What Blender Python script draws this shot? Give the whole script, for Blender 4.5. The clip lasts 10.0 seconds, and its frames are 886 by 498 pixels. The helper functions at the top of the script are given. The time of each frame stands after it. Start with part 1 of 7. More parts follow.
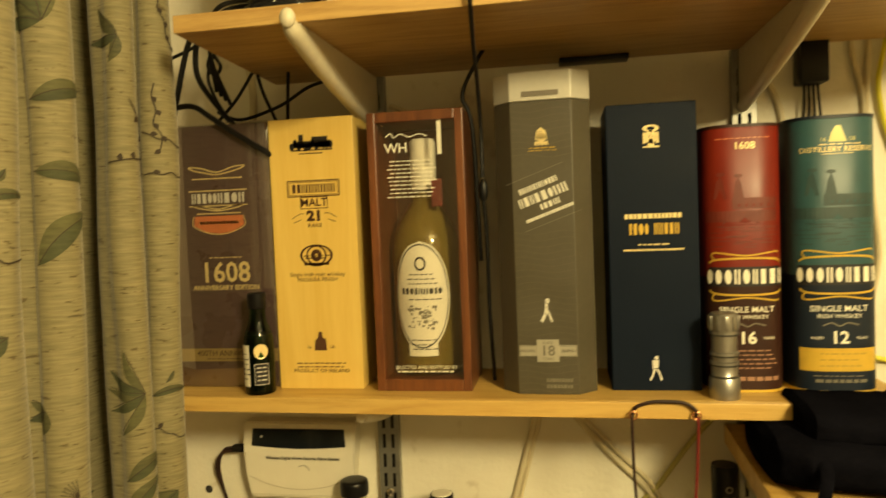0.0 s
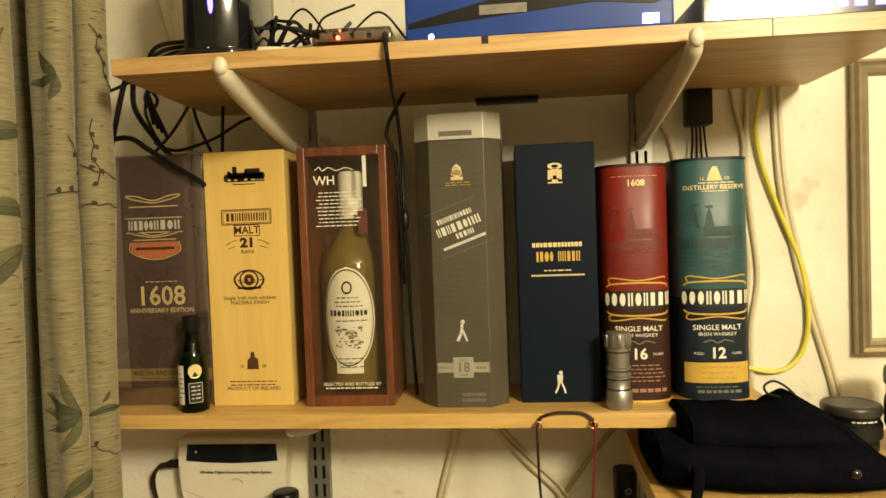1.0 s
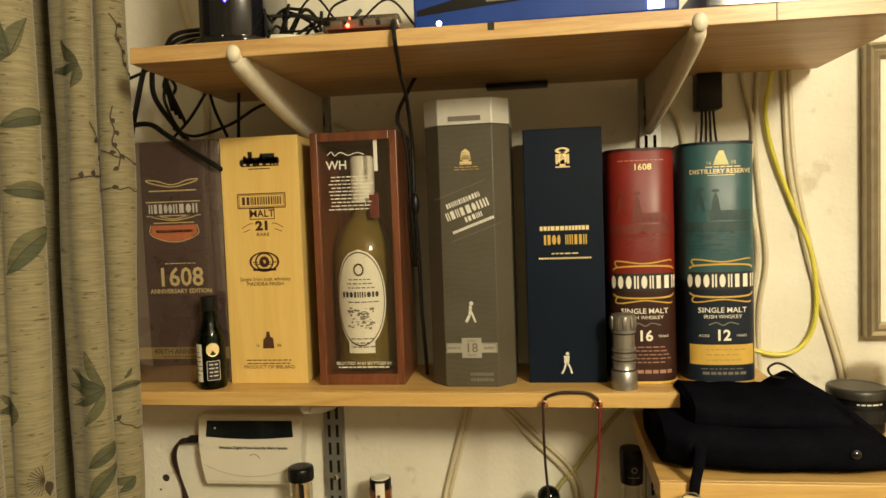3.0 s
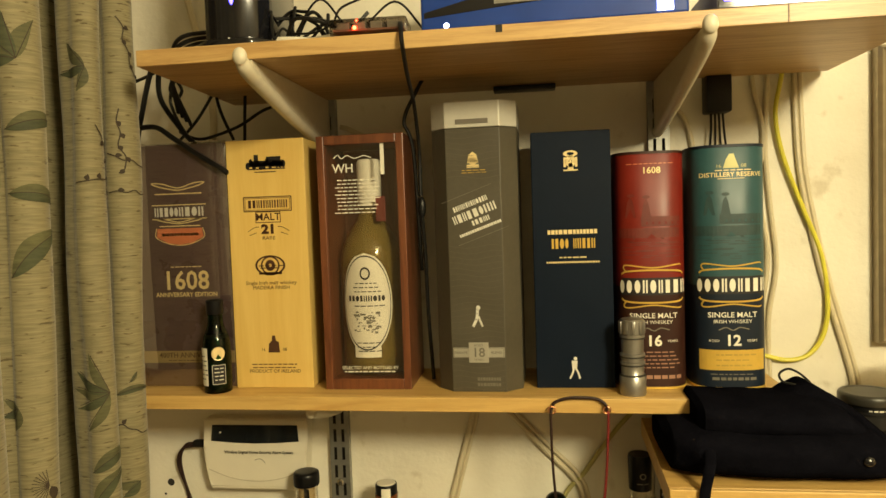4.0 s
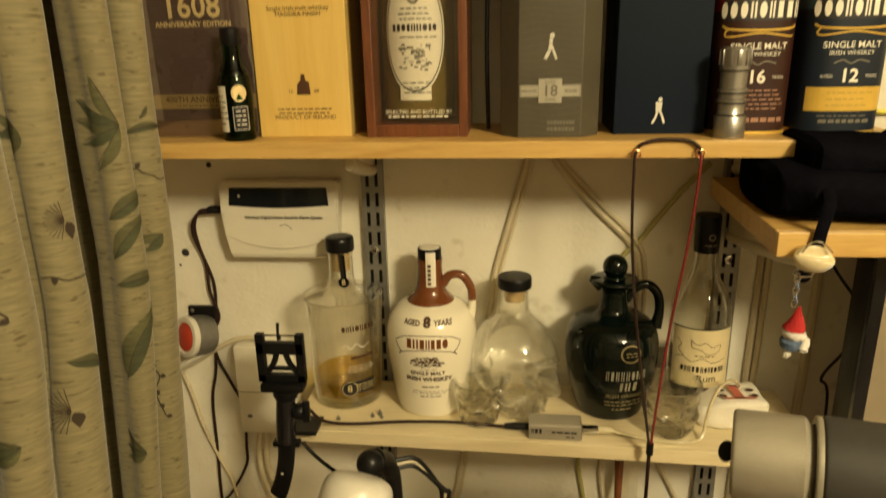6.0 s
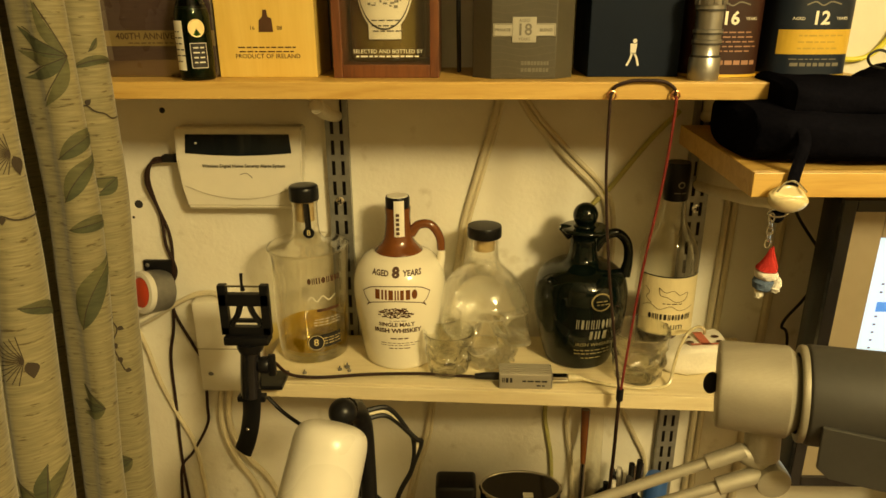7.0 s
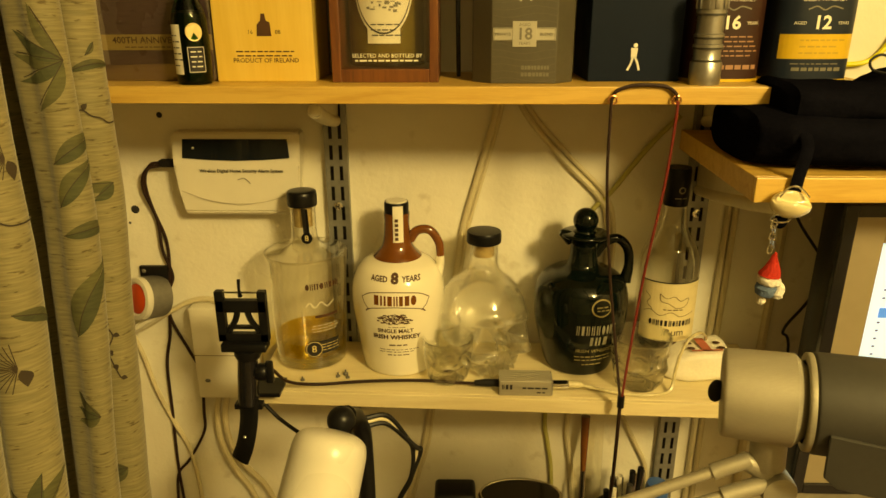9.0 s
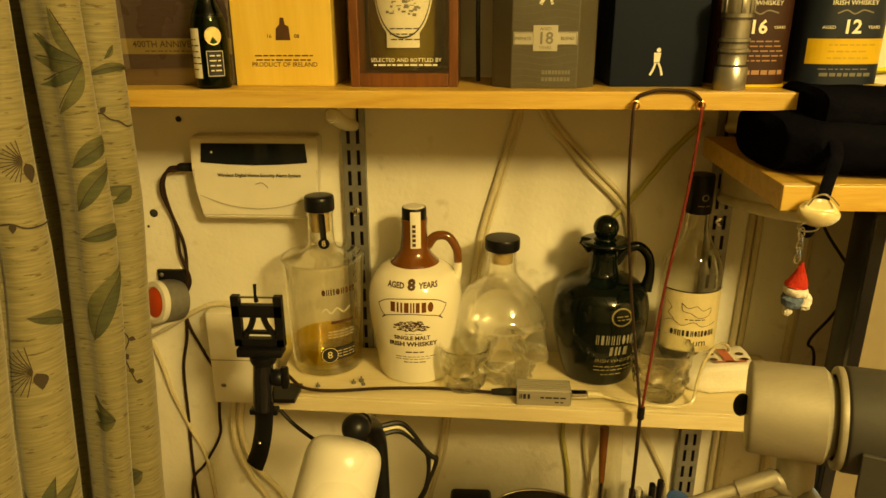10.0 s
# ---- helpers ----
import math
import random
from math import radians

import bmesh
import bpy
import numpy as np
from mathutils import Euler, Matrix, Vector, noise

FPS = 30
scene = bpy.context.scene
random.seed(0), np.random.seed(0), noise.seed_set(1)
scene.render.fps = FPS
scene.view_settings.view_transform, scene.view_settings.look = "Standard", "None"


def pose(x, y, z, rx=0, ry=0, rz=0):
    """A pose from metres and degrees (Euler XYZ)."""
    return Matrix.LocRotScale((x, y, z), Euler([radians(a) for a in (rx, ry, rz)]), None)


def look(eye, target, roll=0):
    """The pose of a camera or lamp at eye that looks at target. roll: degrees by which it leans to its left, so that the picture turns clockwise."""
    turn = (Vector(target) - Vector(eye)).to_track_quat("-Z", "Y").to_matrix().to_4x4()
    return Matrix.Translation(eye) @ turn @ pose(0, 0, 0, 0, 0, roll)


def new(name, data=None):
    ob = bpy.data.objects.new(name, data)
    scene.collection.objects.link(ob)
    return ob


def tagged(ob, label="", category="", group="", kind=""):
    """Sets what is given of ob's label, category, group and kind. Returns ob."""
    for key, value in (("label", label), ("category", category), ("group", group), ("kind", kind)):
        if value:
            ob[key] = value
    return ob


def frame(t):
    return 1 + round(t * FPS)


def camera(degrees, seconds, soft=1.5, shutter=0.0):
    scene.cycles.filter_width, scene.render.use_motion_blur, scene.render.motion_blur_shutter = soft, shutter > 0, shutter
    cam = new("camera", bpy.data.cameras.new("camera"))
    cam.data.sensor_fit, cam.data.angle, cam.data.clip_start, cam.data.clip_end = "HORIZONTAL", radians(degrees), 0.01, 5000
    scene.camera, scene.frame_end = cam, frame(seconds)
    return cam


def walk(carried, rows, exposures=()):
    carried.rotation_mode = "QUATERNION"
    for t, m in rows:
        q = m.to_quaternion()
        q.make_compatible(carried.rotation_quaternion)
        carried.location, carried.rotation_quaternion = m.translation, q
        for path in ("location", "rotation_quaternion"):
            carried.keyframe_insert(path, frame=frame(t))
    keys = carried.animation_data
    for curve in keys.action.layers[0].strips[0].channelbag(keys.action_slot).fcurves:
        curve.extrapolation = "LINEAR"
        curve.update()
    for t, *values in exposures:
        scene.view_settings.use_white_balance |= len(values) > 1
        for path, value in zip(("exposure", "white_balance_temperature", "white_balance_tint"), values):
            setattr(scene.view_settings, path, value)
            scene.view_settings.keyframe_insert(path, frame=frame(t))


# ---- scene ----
cam = camera(65.3, 10.0, 1.5, 0.5)
EXPOSURES = [(0, 1.02, 8200, 5), (0.5, 1.08, 6900, 9), (2.5, 0.87, 5800, 19), (4, 0.87, 6600, 10), (5, 0.87, 6800, 9), (6, 0.85, 6800, 14), (7.5, 0.95, 10200, 3), (8.5, 0.95, 11800, 1), (10, 0.92, 14800, 3)]
LAMP_WATTS, LAMP_COLOUR, LAMP_PLACE = 63, (1.0, 0.87, 0.53), (1.21, -0.7, 2.12)
PATH = [
    (0, (0.355, 0.043, 1.506), (0.008, 2.01, 1.414), -2.3),
    (0.5, (0.383, 0.019, 1.52), (0.131, 2.002, 1.46), -2.0),
    (1, (0.394, -0.022, 1.527), (0.203, 1.968, 1.459), -2.1),
    (1.5, (0.407, -0.037, 1.519), (0.181, 1.947, 1.41), -2.0),
    (2, (0.411, -0.039, 1.521), (0.186, 1.946, 1.413), -1.7),
    (2.5, (0.412, -0.041, 1.524), (0.173, 1.942, 1.411), -1.9),
    (4, (0.409, -0.033, 1.525), (0.139, 1.947, 1.426), -2.0),
    (4.5, (0.407, -0.032, 1.522), (0.146, 1.948, 1.415), -1.7),
    (5, (0.395, -0.014, 1.514), (0.152, 1.966, 1.365), -2.1),
    (5.2, (0.366, -0.006, 1.490), (0.188, 1.978, 1.302), -1.6),
    (5.5, (0.337, 0.028, 1.468), (0.147, 1.984, 1.096), -2.0),
    (6, (0.289, 0.06, 1.412), (0.101, 1.959, 0.816), -1.3),
    (6.2, (0.282, 0.063, 1.403), (0.14, 1.955, 0.773), -1.1),
    (7.3, (0.265, 0.07, 1.379), (0.229, 1.949, 0.695), -0.2),
    (7.5, (0.266, 0.069, 1.382), (0.24, 1.95, 0.703), -0.2),
    (8, (0.266, 0.071, 1.38), (0.248, 1.958, 0.717), 0.2),
    (8.5, (0.263, 0.072, 1.381), (0.228, 1.959, 0.721), 0.2),
    (9, (0.264, 0.076, 1.38), (0.222, 1.96, 0.712), -0.2),
    (9.5, (0.262, 0.08, 1.377), (0.186, 1.969, 0.724), -0.2),
    (10, (0.264, 0.085, 1.377), (0.17, 1.974, 0.726), -0.2),
]
walk(cam, [(t, look(eye, target, roll)) for t, eye, target, roll in PATH], EXPOSURES)

# ---- world and light ----
world = bpy.data.worlds.new("world")
scene.world = world
world.use_nodes = True
world.node_tree.nodes["Background"].inputs[0].default_value = (0.9, 0.75, 0.5, 1)
world.node_tree.nodes["Background"].inputs[1].default_value = 0.0

lamp_data = bpy.data.lights.new("room_lamp", "POINT")
lamp_data.energy = LAMP_WATTS
lamp_data.color = LAMP_COLOUR
lamp_data.shadow_soft_size = 0.14
room_lamp = new("room_lamp", lamp_data)
room_lamp.location = LAMP_PLACE

# ---- materials ----
def nodes_of(name):
    m = bpy.data.materials.new(name)
    m.use_nodes = True
    return m, m.node_tree.nodes, m.node_tree.links, m.node_tree.nodes["Principled BSDF"]


def plain(name, colour, rough=0.5, metal=0.0, vary=0.12, scale=60.0, bump=0.0, coat=0.0, stretch=(1, 1, 1), spec=0.5, stain=0.0):
    """A surface with fine grain and broad unevenness in its colour and gloss."""
    m, n, l, p = nodes_of(name)
    co = n.new("ShaderNodeTexCoord")
    mp = n.new("ShaderNodeMapping")
    mp.inputs["Scale"].default_value = stretch
    l.new(co.outputs["Object"], mp.inputs[0])
    fine, broad = n.new("ShaderNodeTexNoise"), n.new("ShaderNodeTexNoise")
    fine.inputs["Scale"].default_value, broad.inputs["Scale"].default_value = scale, scale / 9
    fine.inputs["Detail"].default_value, broad.inputs["Detail"].default_value = 6, 4
    l.new(mp.outputs[0], fine.inputs[0]), l.new(mp.outputs[0], broad.inputs[0])
    add = n.new("ShaderNodeMath")
    add.operation = "ADD"
    l.new(fine.outputs[0], add.inputs[0]), l.new(broad.outputs[0], add.inputs[1])
    ramp = n.new("ShaderNodeMapRange")
    ramp.inputs[1].default_value, ramp.inputs[2].default_value = 0.6, 1.4
    ramp.inputs[3].default_value, ramp.inputs[4].default_value = 1 - vary, 1 + vary
    l.new(add.outputs[0], ramp.inputs[0])
    hue = n.new("ShaderNodeHueSaturation")
    hue.inputs["Color"].default_value = (*colour, 1)
    l.new(ramp.outputs[0], hue.inputs["Value"])
    l.new(hue.outputs[0], p.inputs["Base Color"])
    rr = n.new("ShaderNodeMapRange")
    rr.inputs[1].default_value, rr.inputs[2].default_value = 0.3, 0.7
    rr.inputs[3].default_value, rr.inputs[4].default_value = max(0.02, rough - 0.08), min(1, rough + 0.08)
    l.new(broad.outputs[0], rr.inputs[0]), l.new(rr.outputs[0], p.inputs["Roughness"])
    p.inputs["Metallic"].default_value = metal
    p.inputs["Coat Weight"].default_value = coat
    p.inputs["Coat Roughness"].default_value = 0.08
    p.inputs["Specular IOR Level"].default_value = spec
    if bump:
        b = n.new("ShaderNodeBump")
        b.inputs["Strength"].default_value, b.inputs["Distance"].default_value = 0.6, bump
        l.new(add.outputs[0], b.inputs["Height"]), l.new(b.outputs[0], p.inputs["Normal"])
    return m


def wood(name, light, dark, along=(1, 14, 14), scale=6.0, rough=0.45, coat=0.15, bump=0.0004, knots=True):
    """Timber with grain running along one axis."""
    m, n, l, p = nodes_of(name)
    co, mp = n.new("ShaderNodeTexCoord"), n.new("ShaderNodeMapping")
    mp.inputs["Scale"].default_value = along
    l.new(co.outputs["Object"], mp.inputs[0])
    info = n.new("ShaderNodeObjectInfo")
    shift = n.new("ShaderNodeVectorMath")
    l.new(mp.outputs[0], shift.inputs[0])
    times = n.new("ShaderNodeMath")
    times.operation = "MULTIPLY"
    times.inputs[1].default_value = 37
    l.new(info.outputs["Random"], times.inputs[0]), l.new(times.outputs[0], shift.inputs[1])
    grain, fine = n.new("ShaderNodeTexNoise"), n.new("ShaderNodeTexNoise")
    grain.inputs["Scale"].default_value, grain.inputs["Detail"].default_value, grain.inputs["Distortion"].default_value = scale, 5, 1.4
    fine.inputs["Scale"].default_value, fine.inputs["Detail"].default_value = scale * 12, 4
    l.new(shift.outputs[0], grain.inputs[0]), l.new(shift.outputs[0], fine.inputs[0])
    mixer = n.new("ShaderNodeMath")
    mixer.operation = "MULTIPLY_ADD"
    mixer.inputs[1].default_value = 0.35
    l.new(fine.outputs[0], mixer.inputs[0]), l.new(grain.outputs[0], mixer.inputs[2])
    ramp = n.new("ShaderNodeValToRGB")
    e = ramp.color_ramp.elements
    e[0].position, e[0].color = 0.48, (*dark, 1)
    e[1].position, e[1].color = 0.78, (*light, 1)
    l.new(mixer.outputs[0], ramp.inputs[0]), l.new(ramp.outputs[0], p.inputs["Base Color"])
    p.inputs["Roughness"].default_value, p.inputs["Coat Weight"].default_value = rough, coat
    p.inputs["Coat Roughness"].default_value = 0.25
    b = n.new("ShaderNodeBump")
    b.inputs["Strength"].default_value, b.inputs["Distance"].default_value = 0.5, bump
    l.new(mixer.outputs[0], b.inputs["Height"]), l.new(b.outputs[0], p.inputs["Normal"])
    return m


def clear(name, tint, through_part=0.35, ior=1.45, rough=0.0, wave=0.0):
    """Glass: part of the light is bent, part goes straight on as through a thin wall."""
    m, n, l, p = nodes_of(name)
    p.inputs["Base Color"].default_value = (*tint, 1)
    p.inputs["Transmission Weight"].default_value, p.inputs["IOR"].default_value, p.inputs["Roughness"].default_value = 1, ior, rough
    t = n.new("ShaderNodeBsdfTransparent")
    t.inputs[0].default_value = (*tint, 1)
    mx = n.new("ShaderNodeMixShader")
    mx.inputs[0].default_value = through_part
    l.new(p.outputs[0], mx.inputs[1]), l.new(t.outputs[0], mx.inputs[2])
    l.new(mx.outputs[0], n["Material Output"].inputs[0])
    if wave:
        tex, b = n.new("ShaderNodeTexNoise"), n.new("ShaderNodeBump")
        tex.inputs["Scale"].default_value = 45
        b.inputs["Strength"].default_value, b.inputs["Distance"].default_value = 0.5, wave
        l.new(tex.outputs[0], b.inputs["Height"]), l.new(b.outputs[0], p.inputs["Normal"])
    return m


def thin(name, tint, gloss=0.7, power=3.0, bent=0.0, least=0.05, ior=1.35):
    """Thin-walled glass: light goes straight through, with a mirror gloss that grows at grazing angles; bent: the share that is refracted."""
    m, n, l, p = nodes_of(name)
    t, g, mx, lw, pw, k = (n.new("ShaderNode" + q) for q in ("BsdfTransparent", "BsdfGlossy", "MixShader", "LayerWeight", "Math", "Math"))
    t.inputs[0].default_value, g.inputs["Color"].default_value, g.inputs["Roughness"].default_value = (*tint, 1), (1, 1, 1, 1), 0.03
    pw.operation, k.operation, k.use_clamp = "POWER", "MULTIPLY_ADD", True
    pw.inputs[1].default_value, k.inputs[1].default_value, k.inputs[2].default_value = power, gloss, least
    l.new(lw.outputs["Facing"], pw.inputs[0]), l.new(pw.outputs[0], k.inputs[0]), l.new(k.outputs[0], mx.inputs[0])
    clear_part = t
    if bent:
        p.inputs["Base Color"].default_value = (*tint, 1)
        p.inputs["Transmission Weight"].default_value, p.inputs["IOR"].default_value, p.inputs["Roughness"].default_value = 1, ior, 0
        clear_part = n.new("ShaderNodeMixShader")
        clear_part.inputs[0].default_value = bent
        l.new(t.outputs[0], clear_part.inputs[1]), l.new(p.outputs[0], clear_part.inputs[2])
    else:
        n.remove(p)
    l.new(clear_part.outputs[0], mx.inputs[1]), l.new(g.outputs[0], mx.inputs[2])
    l.new(mx.outputs[0], n["Material Output"].inputs[0])
    return m


def hazy(name, colour, share):
    """A liquid that scatters part of the light and lets the rest straight through."""
    m, n, l, p = nodes_of(name)
    p.inputs["Base Color"].default_value, p.inputs["Roughness"].default_value = (*colour, 1), 0.12
    t, mx = n.new("ShaderNodeBsdfTransparent"), n.new("ShaderNodeMixShader")
    t.inputs[0].default_value, mx.inputs[0].default_value = (0.95, 0.85, 0.55, 1), share
    l.new(p.outputs[0], mx.inputs[1]), l.new(t.outputs[0], mx.inputs[2])
    l.new(mx.outputs[0], n["Material Output"].inputs[0])
    return m


def glow(name, colour, strength):
    m, n, l, p = nodes_of(name)
    p.inputs["Base Color"].default_value = (*colour, 1)
    p.inputs["Emission Color"].default_value, p.inputs["Emission Strength"].default_value = (*colour, 1), strength
    return m


def plaster_paint(name):
    """Old cream wall paint: brushed, with patches of filler, scuffs and small stains."""
    m, n, l, p = nodes_of(name)
    co = n.new("ShaderNodeTexCoord")
    big, mid, fine = (n.new("ShaderNodeTexNoise") for _ in range(3))
    for tex, s, d in ((big, 4, 5), (mid, 23, 6), (fine, 160, 4)):
        tex.inputs["Scale"].default_value, tex.inputs["Detail"].default_value = s, d
        l.new(co.outputs["Object"], tex.inputs[0])
    ramp = n.new("ShaderNodeValToRGB")
    e = ramp.color_ramp.elements
    e[0].position, e[0].color = 0.32, (0.66, 0.61, 0.49, 1)
    e[1].position, e[1].color = 0.62, (0.80, 0.77, 0.66, 1)
    l.new(big.outputs[0], ramp.inputs[0])
    spots = n.new("ShaderNodeValToRGB")
    e = spots.color_ramp.elements
    e[0].position, e[0].color = 0.27, (0.62, 0.56, 0.45, 1)
    e[1].position, e[1].color = 0.37, (1, 1, 1, 1)
    l.new(mid.outputs[0], spots.inputs[0])
    mx = n.new("ShaderNodeMix")
    mx.data_type, mx.blend_type = "RGBA", "MULTIPLY"
    mx.inputs[0].default_value = 0.55
    l.new(ramp.outputs[0], mx.inputs[6]), l.new(spots.outputs[0], mx.inputs[7])
    l.new(mx.outputs[2], p.inputs["Base Color"])
    p.inputs["Roughness"].default_value = 0.62
    add = n.new("ShaderNodeMath")
    add.operation = "MULTIPLY_ADD"
    add.inputs[1].default_value = 0.25
    l.new(fine.outputs[0], add.inputs[0]), l.new(mid.outputs[0], add.inputs[2])
    b = n.new("ShaderNodeBump")
    b.inputs["Strength"].default_value, b.inputs["Distance"].default_value = 0.55, 0.004
    l.new(add.outputs[0], b.inputs["Height"]), l.new(b.outputs[0], p.inputs["Normal"])
    return m


def woven_cloth(name):
    """Curtain cotton: straw coloured, with fine weft lines and short dark slubs."""
    m, n, l, p = nodes_of(name)
    co = n.new("ShaderNodeTexCoord")
    maps = []
    for s in ((40, 40, 560), (62, 62, 300), (3, 3, 4)):
        mp, tex = n.new("ShaderNodeMapping"), n.new("ShaderNodeTexNoise")
        mp.inputs["Scale"].default_value = s
        tex.inputs["Scale"].default_value, tex.inputs["Detail"].default_value = 1, 3
        l.new(co.outputs["Object"], mp.inputs[0]), l.new(mp.outputs[0], tex.inputs[0])
        maps.append(tex)
    base = n.new("ShaderNodeValToRGB")
    e = base.color_ramp.elements
    e[0].position, e[0].color = 0.3, (0.165, 0.139, 0.069, 1)
    e[1].position, e[1].color = 0.7, (0.272, 0.232, 0.126, 1)
    l.new(maps[0].outputs[0], base.inputs[0])
    slub = n.new("ShaderNodeValToRGB")
    e = slub.color_ramp.elements
    e[0].position, e[0].color = 0.625, (1, 1, 1, 1)
    e[1].position, e[1].color = 0.685, (0.40, 0.32, 0.2, 1)
    l.new(maps[1].outputs[0], slub.inputs[0])
    mx = n.new("ShaderNodeMix")
    mx.data_type, mx.blend_type = "RGBA", "MULTIPLY"
    mx.inputs[0].default_value = 0.9
    l.new(base.outputs[0], mx.inputs[6]), l.new(slub.outputs[0], mx.inputs[7])
    l.new(mx.outputs[2], p.inputs["Base Color"])
    p.inputs["Roughness"].default_value = 0.75
    p.inputs["Sheen Weight"].default_value = 0.25
    b = n.new("ShaderNodeBump")
    b.inputs["Strength"].default_value, b.inputs["Distance"].default_value = 0.5, 0.0006
    l.new(maps[0].outputs[0], b.inputs["Height"]), l.new(b.outputs[0], p.inputs["Normal"])
    return m


WALL = plaster_paint("cream_wall_paint")
# tones of the unseen walls and ceiling, picked for the light they bounce
ROOM_WALL = plain("unseen_wall_tan", (0.42, 0.355, 0.25), 0.8, vary=0.1, scale=20)
CEILING = plain("ceiling_ivory", (0.62, 0.59, 0.49), 0.8, vary=0.05, scale=12)
CARPET = plain("brown_carpet", (0.16, 0.12, 0.08), 0.95, vary=0.3, scale=300, bump=0.002)
OAK = wood("oak_shelf", (0.56, 0.36, 0.14), (0.40, 0.23, 0.08))
PINE = wood("pine_shelf", (0.62, 0.40, 0.13), (0.50, 0.29, 0.08), scale=4)
PALE = wood("pale_shelf", (0.72, 0.62, 0.40), (0.64, 0.53, 0.32), scale=4, rough=0.5)
DESKTOP = wood("dark_desk", (0.16, 0.10, 0.06), (0.10, 0.06, 0.035))
MAHOGANY = wood("mahogany", (0.17, 0.055, 0.020), (0.09, 0.026, 0.010), along=(14, 14, 1), rough=0.35, coat=0.3)
LIMEWOOD = wood("lime_wood", (0.74, 0.52, 0.16), (0.68, 0.45, 0.12), along=(10, 10, 0.6), scale=3, rough=0.42, coat=0.1)
CREAM_STEEL = plain("cream_enamel", (0.66, 0.60, 0.46), 0.4, vary=0.08, scale=90)
ZINC = plain("zinc_steel", (0.30, 0.30, 0.28), 0.42, metal=0.8, vary=0.2, scale=120)
# near-black that stands for the shade inside holes, slots and chips
DARK = plain("hollow_shade_dark", (0.02, 0.018, 0.015), 0.8)
CREAM_PLASTIC = plain("cream_plastic", (0.74, 0.70, 0.58), 0.38, vary=0.04, scale=30)
BLACK_PLASTIC = plain("black_plastic", (0.006, 0.006, 0.0065), 0.36, vary=0.2, spec=0.25)
BLACK_GLOSS = plain("black_gloss", (0.008, 0.008, 0.01), 0.12, vary=0.1, coat=0.5)
BLACK_RUBBER = plain("black_rubber", (0.008, 0.0075, 0.007), 0.6, vary=0.2, spec=0.3)
BLACK_CLOTH = plain("black_cloth", (0.0045, 0.0045, 0.007), 0.98, vary=0.4, scale=260, bump=0.0012, spec=0.0)
SMOKED = plain("smoked_window", (0.008, 0.012, 0.016), 0.12, coat=0.4)
SILVER = plain("brushed_silver", (0.38, 0.35, 0.28), 0.50, metal=0.5, vary=0.08, scale=30, stretch=(1, 30, 30))
CHROME = plain("chrome", (0.75, 0.74, 0.72), 0.15, metal=1.0, vary=0.05)
TITAN = plain("grey_aluminium", (0.38, 0.37, 0.35), 0.33, metal=0.85, vary=0.12, scale=80)
SLATE = plain("dark_grey_coating", (0.036, 0.034, 0.030), 0.55, vary=0.12, scale=200)
WHITE_ENAMEL = plain("white_enamel", (0.66, 0.63, 0.55), 0.3, vary=0.03, scale=20)
PURPLE = plain("plum_card", (0.092, 0.058, 0.056), 0.3, vary=0.1, scale=150, coat=0.5)
GREY_CARD = plain("warm_grey_card", (0.072, 0.062, 0.042), 0.44, vary=0.12, scale=200, spec=0.5)
CAP_SILVER = plain("silver_card", (0.56, 0.54, 0.47), 0.42, metal=0.2, vary=0.05, scale=150)
NAVY = plain("navy_card", (0.0042, 0.0090, 0.0195), 0.5, vary=0.12, scale=220, spec=0.12)
RED_TIN = plain("red_tin", (0.17, 0.014, 0.008), 0.42, vary=0.12, scale=60, spec=0.3)
BROWN_TIN = plain("brown_tin", (0.034, 0.012, 0.008), 0.42, vary=0.12, scale=60, spec=0.3)
TEAL_TIN = plain("teal_tin", (0.026, 0.078, 0.088), 0.42, vary=0.12, scale=60, spec=0.3)
NAVY_TIN = plain("ink_blue_tin", (0.008, 0.014, 0.026), 0.42, vary=0.12, scale=60, spec=0.3)
RED_INK = plain("dark_red_ink", (0.125, 0.015, 0.009), 0.45, vary=0.35, scale=90)
TEAL_INK = plain("dark_teal_ink", (0.017, 0.046, 0.049), 0.45, vary=0.35, scale=90)
BLACK_INK = plain("black_ink", (0.012, 0.010, 0.009), 0.5)
BROWN_INK = plain("brown_ink", (0.07, 0.028, 0.012), 0.5, vary=0.25)
GREY_INK = plain("grey_ink", (0.17, 0.155, 0.12), 0.45, vary=0.2, scale=200)
GOLD = plain("gold_foil", (0.66, 0.43, 0.08), 0.34, metal=0.25, vary=0.12, scale=90)
PALE_GOLD = plain("pale_gold_foil", (0.80, 0.64, 0.32), 0.36, metal=0.15, vary=0.12, scale=90)
SILVER_INK = plain("silver_ink", (0.74, 0.72, 0.64), 0.35, metal=0.12, vary=0.12, scale=90)
WHITE_INK = plain("white_ink", (0.80, 0.76, 0.64), 0.5, vary=0.06)
CORAL = plain("coral_ink", (0.62, 0.20, 0.09), 0.45)
PAPER = plain("label_paper", (0.76, 0.72, 0.60), 0.6, vary=0.06, scale=80)
OLD_PAPER = plain("old_label_paper", (0.70, 0.60, 0.36), 0.6, vary=0.10, scale=60)
STONEWARE = plain("cream_stoneware", (0.80, 0.75, 0.60), 0.16, vary=0.03, scale=25, coat=0.4)
BROWN_GLAZE = plain("brown_glaze", (0.16, 0.050, 0.016), 0.15, vary=0.2, scale=40, coat=0.5)
GREEN_GLAZE = plain("bottle_green_glaze", (0.0022, 0.0052, 0.0040), 0.10, vary=0.25, scale=30, coat=0.1, spec=0.35)
